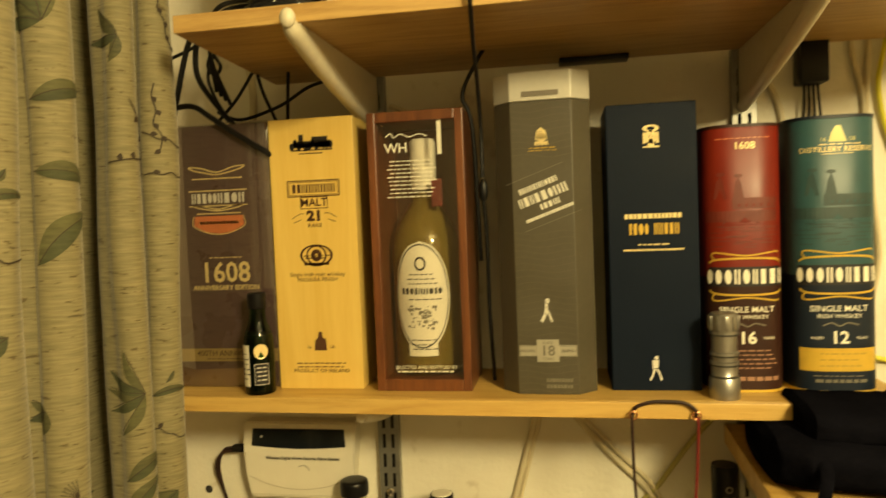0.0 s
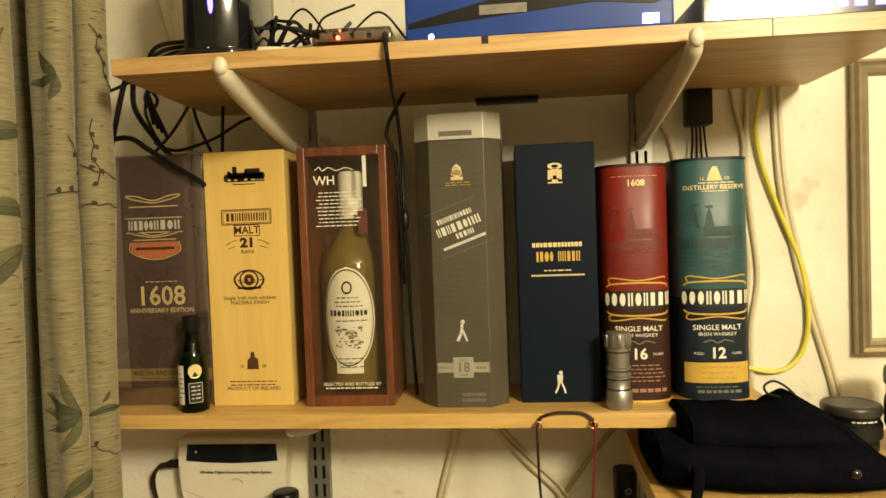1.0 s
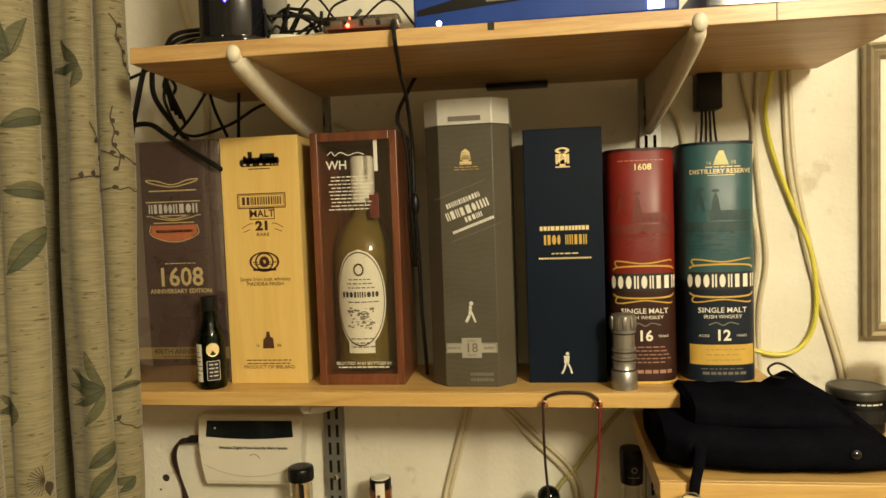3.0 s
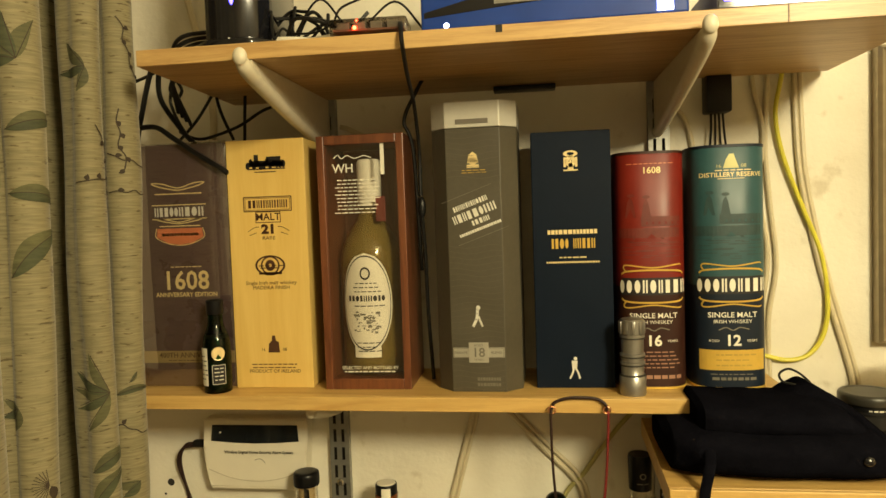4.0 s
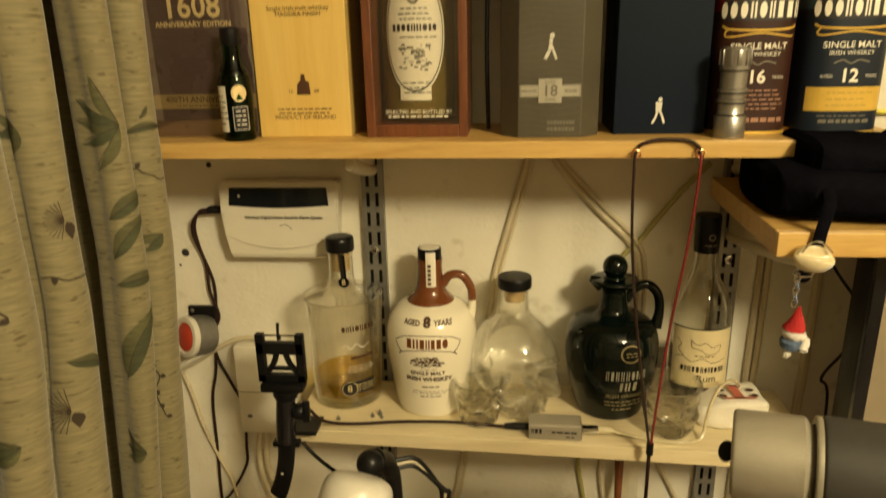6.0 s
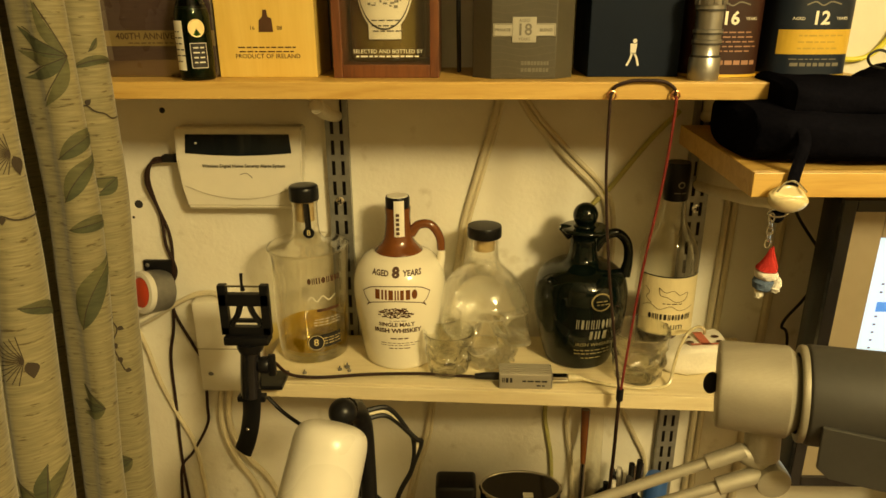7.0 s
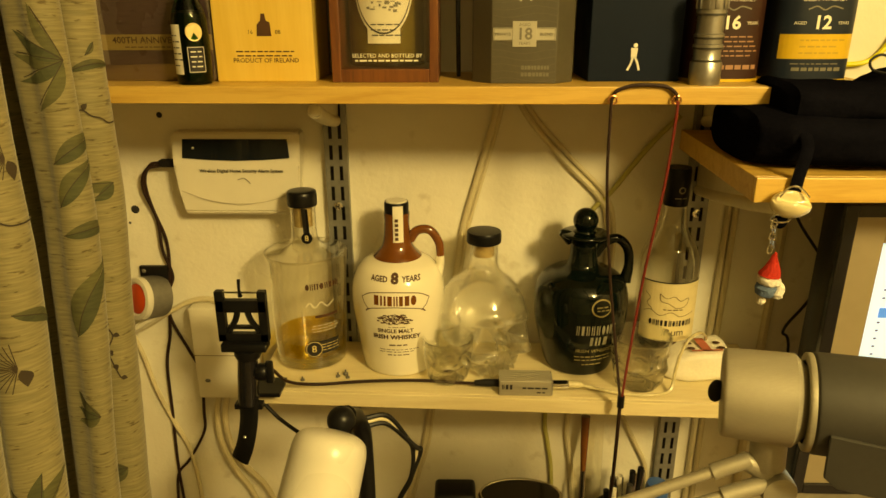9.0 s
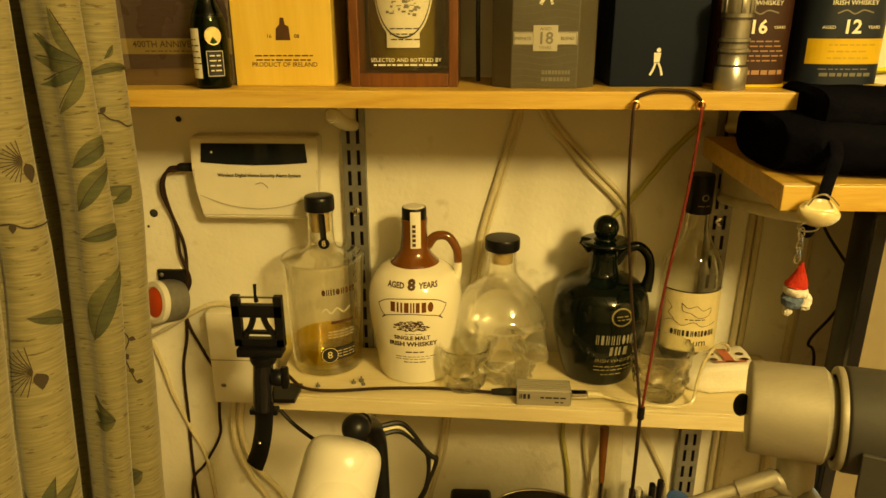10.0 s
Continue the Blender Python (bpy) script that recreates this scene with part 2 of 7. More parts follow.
CLEAR_GLASS = thin("clear_glass", (0.965, 0.955, 0.91), 0.95, 2.0, 0.0, 0.06)
CAST_GLASS = thin("cast_glass", (0.985, 0.98, 0.94), 0.9, 2.6, 0.60, 0.06, 1.18)
GREEN_GLASS = clear("green_glass", (0.03, 0.16, 0.06), 0.35)
FRONT_GLASS = thin("front_pane", (0.96, 0.95, 0.92), 0.6)
WHISKEY = thin("pale_whiskey", (0.97, 0.85, 0.44), 0.35)
DARK_RUM = thin("dark_rum", (0.25, 0.06, 0.015), 0.3)
CORK = plain("cork", (0.46, 0.34, 0.17), 0.8, vary=0.3, scale=150)
CORD_BROWN = plain("brown_cord", (0.026, 0.011, 0.008), 0.55, vary=0.2, spec=0.3)
CORD_RED = plain("red_cord", (0.16, 0.012, 0.010), 0.5)
CORD_BLACK = plain("black_cord", (0.006, 0.0055, 0.005), 0.45, spec=0.3)
CORD_CREAM = plain("cream_cord", (0.58, 0.51, 0.35), 0.5, vary=0.1)
CORD_YELLOW = plain("yellow_cord", (0.66, 0.60, 0.06), 0.4)
CORD_CLEAR = plain("clear_cord", (0.52, 0.45, 0.28), 0.25, vary=0.2, scale=300)
CLOTH = woven_cloth("curtain_cotton")
LEAF_GREEN = plain("printed_green", (0.056, 0.061, 0.028), 0.8, vary=0.5, scale=70, stretch=(1, 1, 5))
LEAF_OLIVE = plain("printed_olive", (0.088, 0.085, 0.037), 0.8, vary=0.5, scale=70, stretch=(1, 1, 5))
TWIG_BROWN = plain("printed_brown", (0.040, 0.026, 0.014), 0.8, vary=0.3, scale=70)
CANVAS = plain("white_canvas", (0.74, 0.70, 0.60), 0.9, vary=0.08, scale=300, bump=0.0006)
RED_PRINT = plain("faded_red_print", (0.50, 0.14, 0.09), 0.85, vary=0.15, scale=200)
RED_WOOL = plain("red_wool", (0.45, 0.02, 0.02), 0.95, vary=0.3, scale=500, bump=0.002)
WHITE_WOOL = plain("white_wool", (0.74, 0.70, 0.64), 0.95, vary=0.15, scale=500, bump=0.002)
BLUE_WOOL = plain("blue_wool", (0.10, 0.15, 0.24), 0.95, vary=0.3, scale=500, bump=0.002)
SHELL = plain("cream_shell", (0.68, 0.58, 0.36), 0.2, vary=0.12, scale=60, coat=0.3)
BLUE_CARD = plain("blue_gloss_card", (0.010, 0.045, 0.26), 0.2, vary=0.2, scale=25, coat=0.5)
FRAME_SILVER = plain("antique_silver_moulding", (0.36, 0.30, 0.20), 0.35, metal=0.6, vary=0.2, scale=60)
RED_PLASTIC = plain("red_plastic", (0.50, 0.045, 0.02), 0.35)
GREY_METAL = plain("dull_grey_metal", (0.20, 0.19, 0.17), 0.5, metal=0.5, vary=0.3, scale=90)
BEZEL = plain("champagne_bezel", (0.36, 0.30, 0.21), 0.4, metal=0.3, vary=0.06)
SCREEN = glow("lit_screen", (0.42, 0.66, 1.0), 0.42)
SCREEN_BLUE = glow("lit_blue_bar", (0.04, 0.20, 0.70), 0.45)
LED_RED = glow("red_led", (1.0, 0.06, 0.02), 12)
LED_BLUE = glow("blue_led", (0.08, 0.06, 1.0), 6)
LED_WHITE = glow("white_led", (0.7, 0.75, 1.0), 5)

# ---- building helpers ----
def thing(name, label, category, group="", place=(0, 0, 0), turn=0.0, kind=""):
    ob = new(name)
    ob.empty_display_size = 0.02
    ob.matrix_basis = pose(*place, 0, 0, turn)
    return tagged(ob, label, category, group, kind)


def part(name, bm, material, parent=None, label="", smooth=True):
    me = bpy.data.meshes.new(name)
    bmesh.ops.recalc_face_normals(bm, faces=bm.faces)
    bm.to_mesh(me)
    bm.free()
    me.materials.append(material)
    if smooth:
        me.shade_smooth()
        me.set_sharp_from_angle(angle=radians(38))
    ob = new(name, me)
    if parent is not None:
        ob.parent = parent
    if label:
        ob["label"] = label
    return ob


def box(x0, x1, y0, y1, z0, z1, bevel=0.0, bm=None, seg=2):
    b = bmesh.new()
    bmesh.ops.create_cube(b, size=1)
    bmesh.ops.transform(b, matrix=Matrix.LocRotScale(((x0 + x1) / 2, (y0 + y1) / 2, (z0 + z1) / 2), None, (x1 - x0, y1 - y0, z1 - z0)), verts=b.verts)
    if bevel:
        bmesh.ops.bevel(b, geom=b.edges[:], offset=bevel, segments=seg, affect="EDGES", profile=0.5)
    if bm is None:
        return b
    me = bpy.data.meshes.new("tmp")
    b.to_mesh(me)
    b.free()
    bm.from_mesh(me)
    bpy.data.meshes.remove(me)
    return bm


def prism(points, z0, z1, bevel=0.0):
    """A straight body on a ground plan of (x, y) points."""
    b = bmesh.new()
    f = b.faces.new([b.verts.new((x, y, z0)) for x, y in points])
    top = bmesh.ops.extrude_face_region(b, geom=[f])["geom"]
    bmesh.ops.translate(b, vec=(0, 0, z1 - z0), verts=[v for v in top if isinstance(v, bmesh.types.BMVert)])
    if bevel:
        bmesh.ops.bevel(b, geom=b.edges[:], offset=bevel, segments=2, affect="EDGES", profile=0.5)
    return b


def lathe(profile, seg=40, cx=0.0, cy=0.0, squash=None, bm=None):
    """A turned body: profile of (radius, z) from the bottom up, closed where the radius is 0."""
    b = bm or bmesh.new()
    rings = []
    for r, z in profile:
        if r < 1e-6:
            rings.append([b.verts.new((cx, cy, z))])
            continue
        ring = []
        for k in range(seg):
            a = 2 * math.pi * k / seg
            ux, uy = math.cos(a), math.sin(a)
            if squash:
                q = (abs(ux) ** squash + abs(uy) ** squash) ** (-1 / squash)
                ux, uy = ux * q, uy * q
            ring.append(b.verts.new((cx + r * ux, cy + r * uy, z)))
        rings.append(ring)
    for lo, hi in zip(rings, rings[1:]):
        for k in range(seg):
            a, c = k, (k + 1) % seg
            if len(lo) == 1 and len(hi) == 1:
                continue
            if len(lo) == 1:
                b.faces.new((lo[0], hi[c], hi[a]))
            elif len(hi) == 1:
                b.faces.new((lo[a], lo[c], hi[0]))
            else:
                b.faces.new((lo[a], lo[c], hi[c], hi[a]))
    return b


def rounded(profile, times=2):
    """Cuts a profile's corners so that it runs in curves; its ends stay."""
    for _ in range(times):
        out = [profile[0]]
        for (a, b), (c, d) in zip(profile, profile[1:]):
            out += [(a * 0.75 + c * 0.25, b * 0.75 + d * 0.25), (a * 0.25 + c * 0.75, b * 0.25 + d * 0.75)]
        profile = out + [profile[-1]]
    return profile


def spline(points, steps=8):
    """A smooth line through points."""
    p = [Vector(q) for q in points]
    p = [2 * p[0] - p[1], *p, 2 * p[-1] - p[-2]]
    out = []
    for a, b, c, d in zip(p, p[1:], p[2:], p[3:]):
        for k in range(steps):
            t = k / steps
            out.append(0.5 * (2 * b + (c - a) * t + (2 * a - 5 * b + 4 * c - d) * t * t + (3 * b - a - 3 * c + d) * t ** 3))
    return out + [p[-2]]


def tube(points, radius, seg=8, steps=8, bm=None, flat=1.0):
    """A round cord or bar through points; radius may be a list along it."""
    b = bm or bmesh.new()
    line = spline(points, steps) if steps else [Vector(q) for q in points]
    n = len(line)
    up = Vector((0.123, 0.31, 0.94))
    rings = []
    for k, at in enumerate(line):
        ahead = (line[min(k + 1, n - 1)] - line[max(k - 1, 0)]).normalized()
        side = ahead.cross(up)
        if side.length < 1e-4:
            side = ahead.cross(Vector((1, 0, 0)))
        side.normalize()
        up = side.cross(ahead)
        r = radius if isinstance(radius, (int, float)) else float(np.interp(k / (n - 1), np.linspace(0, 1, len(radius)), radius))
        rings.append([b.verts.new(at + r * (math.cos(2 * math.pi * j / seg) * side + flat * math.sin(2 * math.pi * j / seg) * up)) for j in range(seg)])
    for lo, hi in zip(rings, rings[1:]):
        for j in range(seg):
            b.faces.new((lo[j], lo[(j + 1) % seg], hi[(j + 1) % seg], hi[j]))
    b.faces.new(rings[0][::-1]), b.faces.new(rings[-1])
    return b


def ball(cx, cy, cz, rx, ry=None, rz=None, u=20, v=12, bm=None):
    b = bm or bmesh.new()
    bmesh.ops.create_uvsphere(b, u_segments=u, v_segments=v, radius=1, matrix=Matrix.LocRotScale((cx, cy, cz), None, (rx, ry or rx, rz or rx)))
    return b


# Print on a surface: shapes in (u, v) metres, laid on it by a function of (u, v).
def flat_front(x, y, z):
    return lambda u, v: (x + u, y - 0.0005, z + v)


def round_front(cx, cy, z, radius, facing=-90.0, squash=None, gap=0.0004):
    """(u, v) on an upright round body; radius may be a function of height."""
    def at(u, v):
        r = radius(z + v) if callable(radius) else radius
        a = radians(facing) + u / r
        ux, uy = math.cos(a), math.sin(a)
        q = (abs(ux) ** squash + abs(uy) ** squash) ** (-1 / squash) if squash else 1
        return (cx + (r * q + gap) * ux, cy + (r * q + gap) * uy, z + v)
    return at


def bar(u, v, w, h):
    return [("bar", u, v, w, h)]


def words(text, u, v, size, tilt=0.0, wide=1.0, slant=0.0, bold=0.0):
    return [("words", text, u, v, size, tilt, wide, slant, bold)]


def marks(count, u, v, w, h, gap=0.2, seed=1):
    """A row of plain solid blocks in place of a name."""
    rnd = random.Random(seed)
    size = [rnd.uniform(0.75, 1.25) for _ in range(count)]
    k, x, out = w / sum(size), u - w / 2, []
    for q in size:
        c, w = x + q * k / 2, q * k * (1 - gap)
        pick = rnd.choice("bar pair disc pair bar".split()) if h > 0.006 else "bar"
        if pick == "pair":
            out += bar(c - w * 0.31, v, w * 0.34, h) + bar(c + w * 0.31, v, w * 0.34, h)
        elif pick == "disc":
            out += oval(c, v, w / 2, h / 2, 16)
        else:
            out += bar(c, v, w * (0.8 if h > 0.006 else 1), h)
        x += q * k
    return out


def radius_of(profile):
    """The radius of a turned body at a height, for print on it."""
    pts = sorted((z, r) for r, z in profile)
    zs, rs = [p[0] for p in pts], [p[1] for p in pts]
    return lambda z: max(0.004, float(np.interp(z, zs, rs)))


def poly(points):
    return [("poly", points)]


def oval(u, v, ru, rv, n=36, hole=0.0):
    if not hole:
        return [("poly", [(u + ru * math.cos(2 * math.pi * k / n), v + rv * math.sin(2 * math.pi * k / n)) for k in range(n)])]
    out = []
    for k in range(n):
        a, c = 2 * math.pi * k / n, 2 * math.pi * (k + 1) / n
        out.append(("poly", [(u + s * ru * math.cos(t), v + s * rv * math.sin(t)) for s, t in ((1, a), (1, c), (hole, c), (hole, a))]))
    return out


def disc(u, v, ru, rv, rows=28, cols=14):
    """A filled oval in small patches, so that it can bend round a body."""
    out = []
    for k in range(rows):
        a, c = -1 + 2 * k / rows, -1 + 2 * (k + 1) / rows
        wa, wc = math.sqrt(max(0, 1 - a * a)), math.sqrt(max(0, 1 - c * c))
        for j in range(cols):
            p, q = -1 + 2 * j / cols, -1 + 2 * (j + 1) / cols
            out += [("poly", [(u + ru * wa * p, v + rv * a), (u + ru * wa * q, v + rv * a), (u + ru * wc * q, v + rv * c), (u + ru * wc * p, v + rv * c)])]
    return out


def stroke(points, width, steps=6):
    """A band of even width along a line in (u, v)."""
    line = [(p.x, p.y) for p in spline([(a, b, 0) for a, b in points], steps)]
    out = []
    for (a, b), (c, d) in zip(line, line[1:]):
        n = math.hypot(c - a, d - b) or 1
        du, dv = -(d - b) / n * width / 2, (c - a) / n * width / 2
        out.append(("poly", [(a + du, b + dv), (a - du, b - dv), (c - du, d - dv), (c + du, d + dv)]))
    return out


def frame_lines(u, v, w, h, t):
    return bar(u, v + h / 2, w, t) + bar(u, v - h / 2, w, t) + bar(u - w / 2, v, t, h) + bar(u + w / 2, v, t, h)


def ink(name, shapes, at, material, parent, label="", fine=0.004):
    b = bmesh.new()

    def face(points):
        try:
            b.faces.new([b.verts.new(at(*p)) for p in points])
        except ValueError:
            pass
    for kind, *s in shapes:
        if kind == "bar":
            u, v, w, h = s
            n = max(1, int(w / fine))
            for k in range(n):
                a, c = u - w / 2 + w * k / n, u - w / 2 + w * (k + 1) / n
                face([(a, v - h / 2), (c, v - h / 2), (c, v + h / 2), (a, v + h / 2)])
        elif kind == "poly":
            face(s[0])
        else:
            text, u, v, size, tilt, wide, slant, bold = s
            curve = bpy.data.curves.new("words", "FONT")
            curve.body, curve.size, curve.align_x, curve.align_y, curve.shear = text, size, "CENTER", "CENTER", slant
            curve.resolution_u, curve.offset = 2, bold
            tmp = bpy.data.objects.new("words", curve)
            me = bpy.data.meshes.new_from_object(tmp)
            ca, sa = math.cos(radians(tilt)), math.sin(radians(tilt))
            for q in me.vertices:
                a, c = q.co.x * wide, q.co.y
                q.co = at(u + a * ca - c * sa, v + a * sa + c * ca)
            b.from_mesh(me)
            bpy.data.objects.remove(tmp)
            bpy.data.curves.remove(curve)
            bpy.data.meshes.remove(me)
    me = bpy.data.meshes.new(name)
    b.to_mesh(me)
    b.free()
    me.materials.append(material)
    ob = new(name, me)
    ob.parent = parent
    if len(shapes) > 1:
        ob["kind"] = "stuff"
    if label:
        ob["label"] = label
    return ob

# ---- the room ----
WY = 0.975            # face of the shelf wall
MID, LOW, TOP, SIDE = 1.30, 0.925, 1.717, 1.228   # upper faces of the four boards
FLOOR = -0.15


def setting(name, bm, material, label, category):
    return tagged(part(name, bm, material, smooth=False), label, category, "", "structure")


setting("wall_north", box(-1.4, 2.4, WY, WY + 0.12, FLOOR, 2.35), WALL, "cream painted plaster wall with filler marks behind the shelves", "wall")
# unseen side walls, back wall and ceiling close the room and set its fill light
setting("wall_west", box(-1.52, -1.4, -2.6, WY + 0.12, FLOOR, 2.35), ROOM_WALL, "plain tan unseen side wall, toned for the bounced light", "wall")
setting("wall_east", box(2.4, 2.52, -2.6, WY + 0.12, FLOOR, 2.35), ROOM_WALL, "plain tan unseen side wall, toned for the bounced light", "wall")
setting("wall_south", box(-1.4, 2.4, -2.6, -2.48, FLOOR, 2.35), ROOM_WALL, "plain tan unseen wall opposite the shelves, toned for the bounced light", "wall")
setting("floor", box(-1.52, 2.52, -2.6, WY + 0.12, FLOOR - 0.1, FLOOR), CARPET, "brown carpeted floor of the room", "floor")
setting("ceiling", box(-1.52, 2.52, -2.6, WY + 0.12, 2.35, 2.45), CEILING, "plain ivory unseen ceiling, toned for the bounced light", "ceiling")


def plug_hole(x, z, r):
    # a flat dark disc; the shade of the hole is in its colour
    b = lathe([(0, 0), (r, 0.0006), (r * 0.6, 0.0012), (0, 0.0012)], 10)
    bmesh.ops.transform(b, matrix=pose(x, WY, z, 90), verts=b.verts)
    return tagged(part("screw_hole", b, DARK), "small dark screw hole in the cream wall", "hole", "wall holes", "structure")


for hx, hz, hr in ((-0.176, 1.117, 0.006), (-0.186, 1.098, 0.002), (-0.125, 1.245, 0.004)):
    plug_hole(hx, hz, hr)


# ---- shelving ----
def slotted_upright(name, x0, x1, z0, z1, screws):
    """A twin-slot steel channel: a pierced face, two side flanges and a dark sheet for the shade behind."""
    up = thing(name, "grey steel twin-slot shelf upright screwed to the wall", "shelf upright", "shelf uprights", ((x0 + x1) / 2, WY, z0))
    w, d, h = x1 - x0, 0.012, z1 - z0
    b = bmesh.new()
    xs = [-w / 2, -w * 0.30, -w * 0.14, w * 0.14, w * 0.30, w / 2]
    zs, z = [0.0], 0.006
    while z + 0.022 < h:
        zs += [z, z + 0.019]
        z += 0.0275
    zs.append(h)
    grid = [[b.verts.new((x, -d, q)) for q in zs] for x in xs]
    for i in range(5):
        for j in range(len(zs) - 1):
            if i in (1, 3) and j % 2 == 1:
                continue
            b.faces.new((grid[i][j], grid[i + 1][j], grid[i + 1][j + 1], grid[i][j + 1]))
    for sx in (-1, 1):
        box(sx * w / 2 - 0.0008, sx * w / 2 + 0.0008, -d + 0.0002, 0.0, 0, h, 0, b)
    part("channel", b, ZINC, up, smooth=False)
    # dark sheet on the wall: the shade seen through the slots, put in as colour
    part("channel_shade", box(-w / 2 + 0.001, w / 2 - 0.001, -0.0012, -0.0002, 0, h), DARK, up, "dark sheet standing for the shade inside the channel", smooth=False)
    for sz in screws:
        s = lathe([(0, 0), (0.0062, 0), (0.0055, 0.0018), (0.002, 0.0026), (0, 0.0026)], 18)
        bmesh.ops.transform(s, matrix=pose(0, -d, sz - z0, 90), verts=s.verts)
        screw = part("screw", s, CHROME, up, "bright cross-head screw")
        c = box(-0.0035, 0.0035, -0.0008, 0.0008, 0.0022, 0.003)
        box(-0.0008, 0.0008, -0.0035, 0.0035, 0.0022, 0.003, 0, c)
        bmesh.ops.transform(c, matrix=pose(0, -d, sz - z0, 90, 0, 20), verts=c.verts)
        part("screw_cross", c, DARK, screw, smooth=False)
    return up


slotted_upright("shelf_upright", 0.091, 0.119, 0.55, 1.70, (1.126, 1.62))
slotted_upright("shelf_upright", 0.567, 0.594, 0.55, 1.70, (1.117, 1.66))


def bracket(x, z, reach, material, tall=0.062):
    """A pressed steel cantilever: a web under the board and a rounded rail that ends in a blunt nose."""
    br = thing("shelf_bracket", "cream enamelled steel bracket carrying a shelf board", "bracket", "shelf brackets", (x, WY - 0.012, z))
    nose = (0, -reach + 0.004, -0.002 if reach > 0.25 else -0.012)
    low = [(0, 0.002, -tall - 0.008), (0, -reach * 0.3, -tall * 0.72 - 0.010), (0, -reach * 0.65, -tall * 0.36 - 0.011), (0, -reach * 0.92, -0.013), nose]
    part("rail", tube(low, [0.0075, 0.0078, 0.0082, 0.0085, 0.0088, 0.0062], 14, 8), material, br)
    if reach > 0.25:
        part("nose", ball(0, -reach + 0.003, -0.001, 0.0078, 0.0065, 0.0095), material, br, "rounded nose")
    web = bmesh.new()
    side = [(0.0, -0.0005), (-reach * 0.92, -0.0005), (-reach * 0.92, -0.014), (-reach * 0.65, -tall * 0.36 - 0.011), (-reach * 0.3, -tall * 0.72 - 0.010), (0.0, -tall - 0.008)]
    a, c = ([web.verts.new((sx, y, q)) for y, q in side] for sx in (-0.0045, 0.0045))
    a, c = list(a), list(c)
    web.faces.new(a), web.faces.new(c[::-1])
    for k in range(len(side)):
        j = (k + 1) % len(side)
        web.faces.new((a[k], a[j], c[j], c[k]))
    part("web", web, material, br, smooth=False)
    part("hook", box(-0.004, 0.004, -0.004, 0.006, -tall - 0.010, -0.012, 0.001), material, br)
    return br


bracket(0.106, 1.699, 0.300, CREAM_STEEL)
bracket(0.579, 1.699, 0.300, CREAM_STEEL)
bracket(0.106, MID - 0.018, 0.13, CREAM_STEEL, tall=0.035)
bracket(0.579, MID - 0.018, 0.13, CREAM_STEEL, tall=0.035)
bracket(0.106, LOW - 0.019, 0.09, CREAM_STEEL, tall=0.025)
bracket(0.579, LOW - 0.019, 0.09, CREAM_STEEL, tall=0.025)
bracket(0.581, SIDE - 0.026, 0.235, CREAM_STEEL, tall=0.045)


def board(name, plan, z0, z1, material, label, lip=None):
    """A shelf board with a glued front lipping."""
    (xa, ya), (xb, yb), (xc, yc), (xd, yd) = plan
    t = thing(name, label, "shelf", "shelf boards", ((xa + xb) / 2, yc, z0))
    o = Vector(t.matrix_basis.translation)
    d = 0.0062
    part("plank", prism([(xa - o.x, ya + d - o.y), (xb - o.x, yb + d - o.y), (xc - o.x, yc - o.y), (xd - o.x, yd - o.y)], 0, z1 - z0, 0.0007), material, t, smooth=False)
    part("front_lipping", prism([(xa - o.x, ya - o.y), (xb - o.x, yb - o.y), (xb - o.x, yb + d - 0.0002 - o.y), (xa - o.x, ya + d - 0.0002 - o.y)], 0.0, z1 - z0 - 0.0002, 0.0009), lip or material, t, "front edge strip", False)
    return t


upper = board("upper_shelf", [(-0.022, 0.685), (0.800, 0.685), (0.800, WY - 0.013), (-0.034, WY - 0.013)], 1.699, TOP, OAK, "solid oak shelf board with a chipped front edge")
UO = Vector(upper.matrix_basis.translation)
def on_edge(x0, x1, y0, y1, z0, z1):
    return box(x0 - UO.x, x1 - UO.x, y0 - UO.y, y1 - UO.y, z0 - UO.z, z1 - UO.z)

part("edge_chip", on_edge(0.373, 0.380, 0.6846, 0.686, 1.709, 1.7168), DARK, upper, "small dark chip in the edge", False)
part("edge_joint", on_edge(0.6555, 0.6562, 0.6846, 0.686, 1.6995, 1.7165), BROWN_INK, upper, "glued finger joint", False)
part("edge_strip", on_edge(0.657, 0.7995, 0.6845, 0.686, 1.6995, 1.7165), wood("oak_darker_stave", (0.50, 0.30, 0.11), (0.36, 0.19, 0.06)), upper, "darker stave of the edge", False)
board("middle_shelf", [(-0.30, 0.812), (0.705, 0.792), (0.705, WY - 0.013), (-0.30, WY - 0.013)], MID - 0.018, MID, PINE, "varnished pine shelf board holding gift boxes")
board("lower_shelf", [(0.010, 0.8275), (0.66, 0.799), (0.66, WY - 0.013), (0.010, WY - 0.013)], LOW - 0.019, LOW, PALE, "pale wooden shelf board holding bottles")
board("side_shelf", [(0.540, 0.705), (1.25, 0.705), (1.25, WY - 0.013), (0.548, WY - 0.013)], SIDE - 0.024, SIDE, PINE, "varnished pine board set lower beside the shelves")

# desk below the shelves
desk = thing("desk", "dark wooden desk standing under the shelves", "desk", "", (0.5, 0.6, FLOOR))
part("desktop", box(-0.7, 1.4, -0.36, WY - 0.6 - 0.002, 0.70, 0.725, 0.003), DESKTOP, desk)
for lx in (-0.65, 1.35):
    for ly in (-0.32, 0.33):
        part("leg", box(lx - 0.025, lx + 0.025, ly - 0.025, ly + 0.025, 0.0, 0.70, 0.003), DESKTOP, desk)
DESK = FLOOR + 0.725

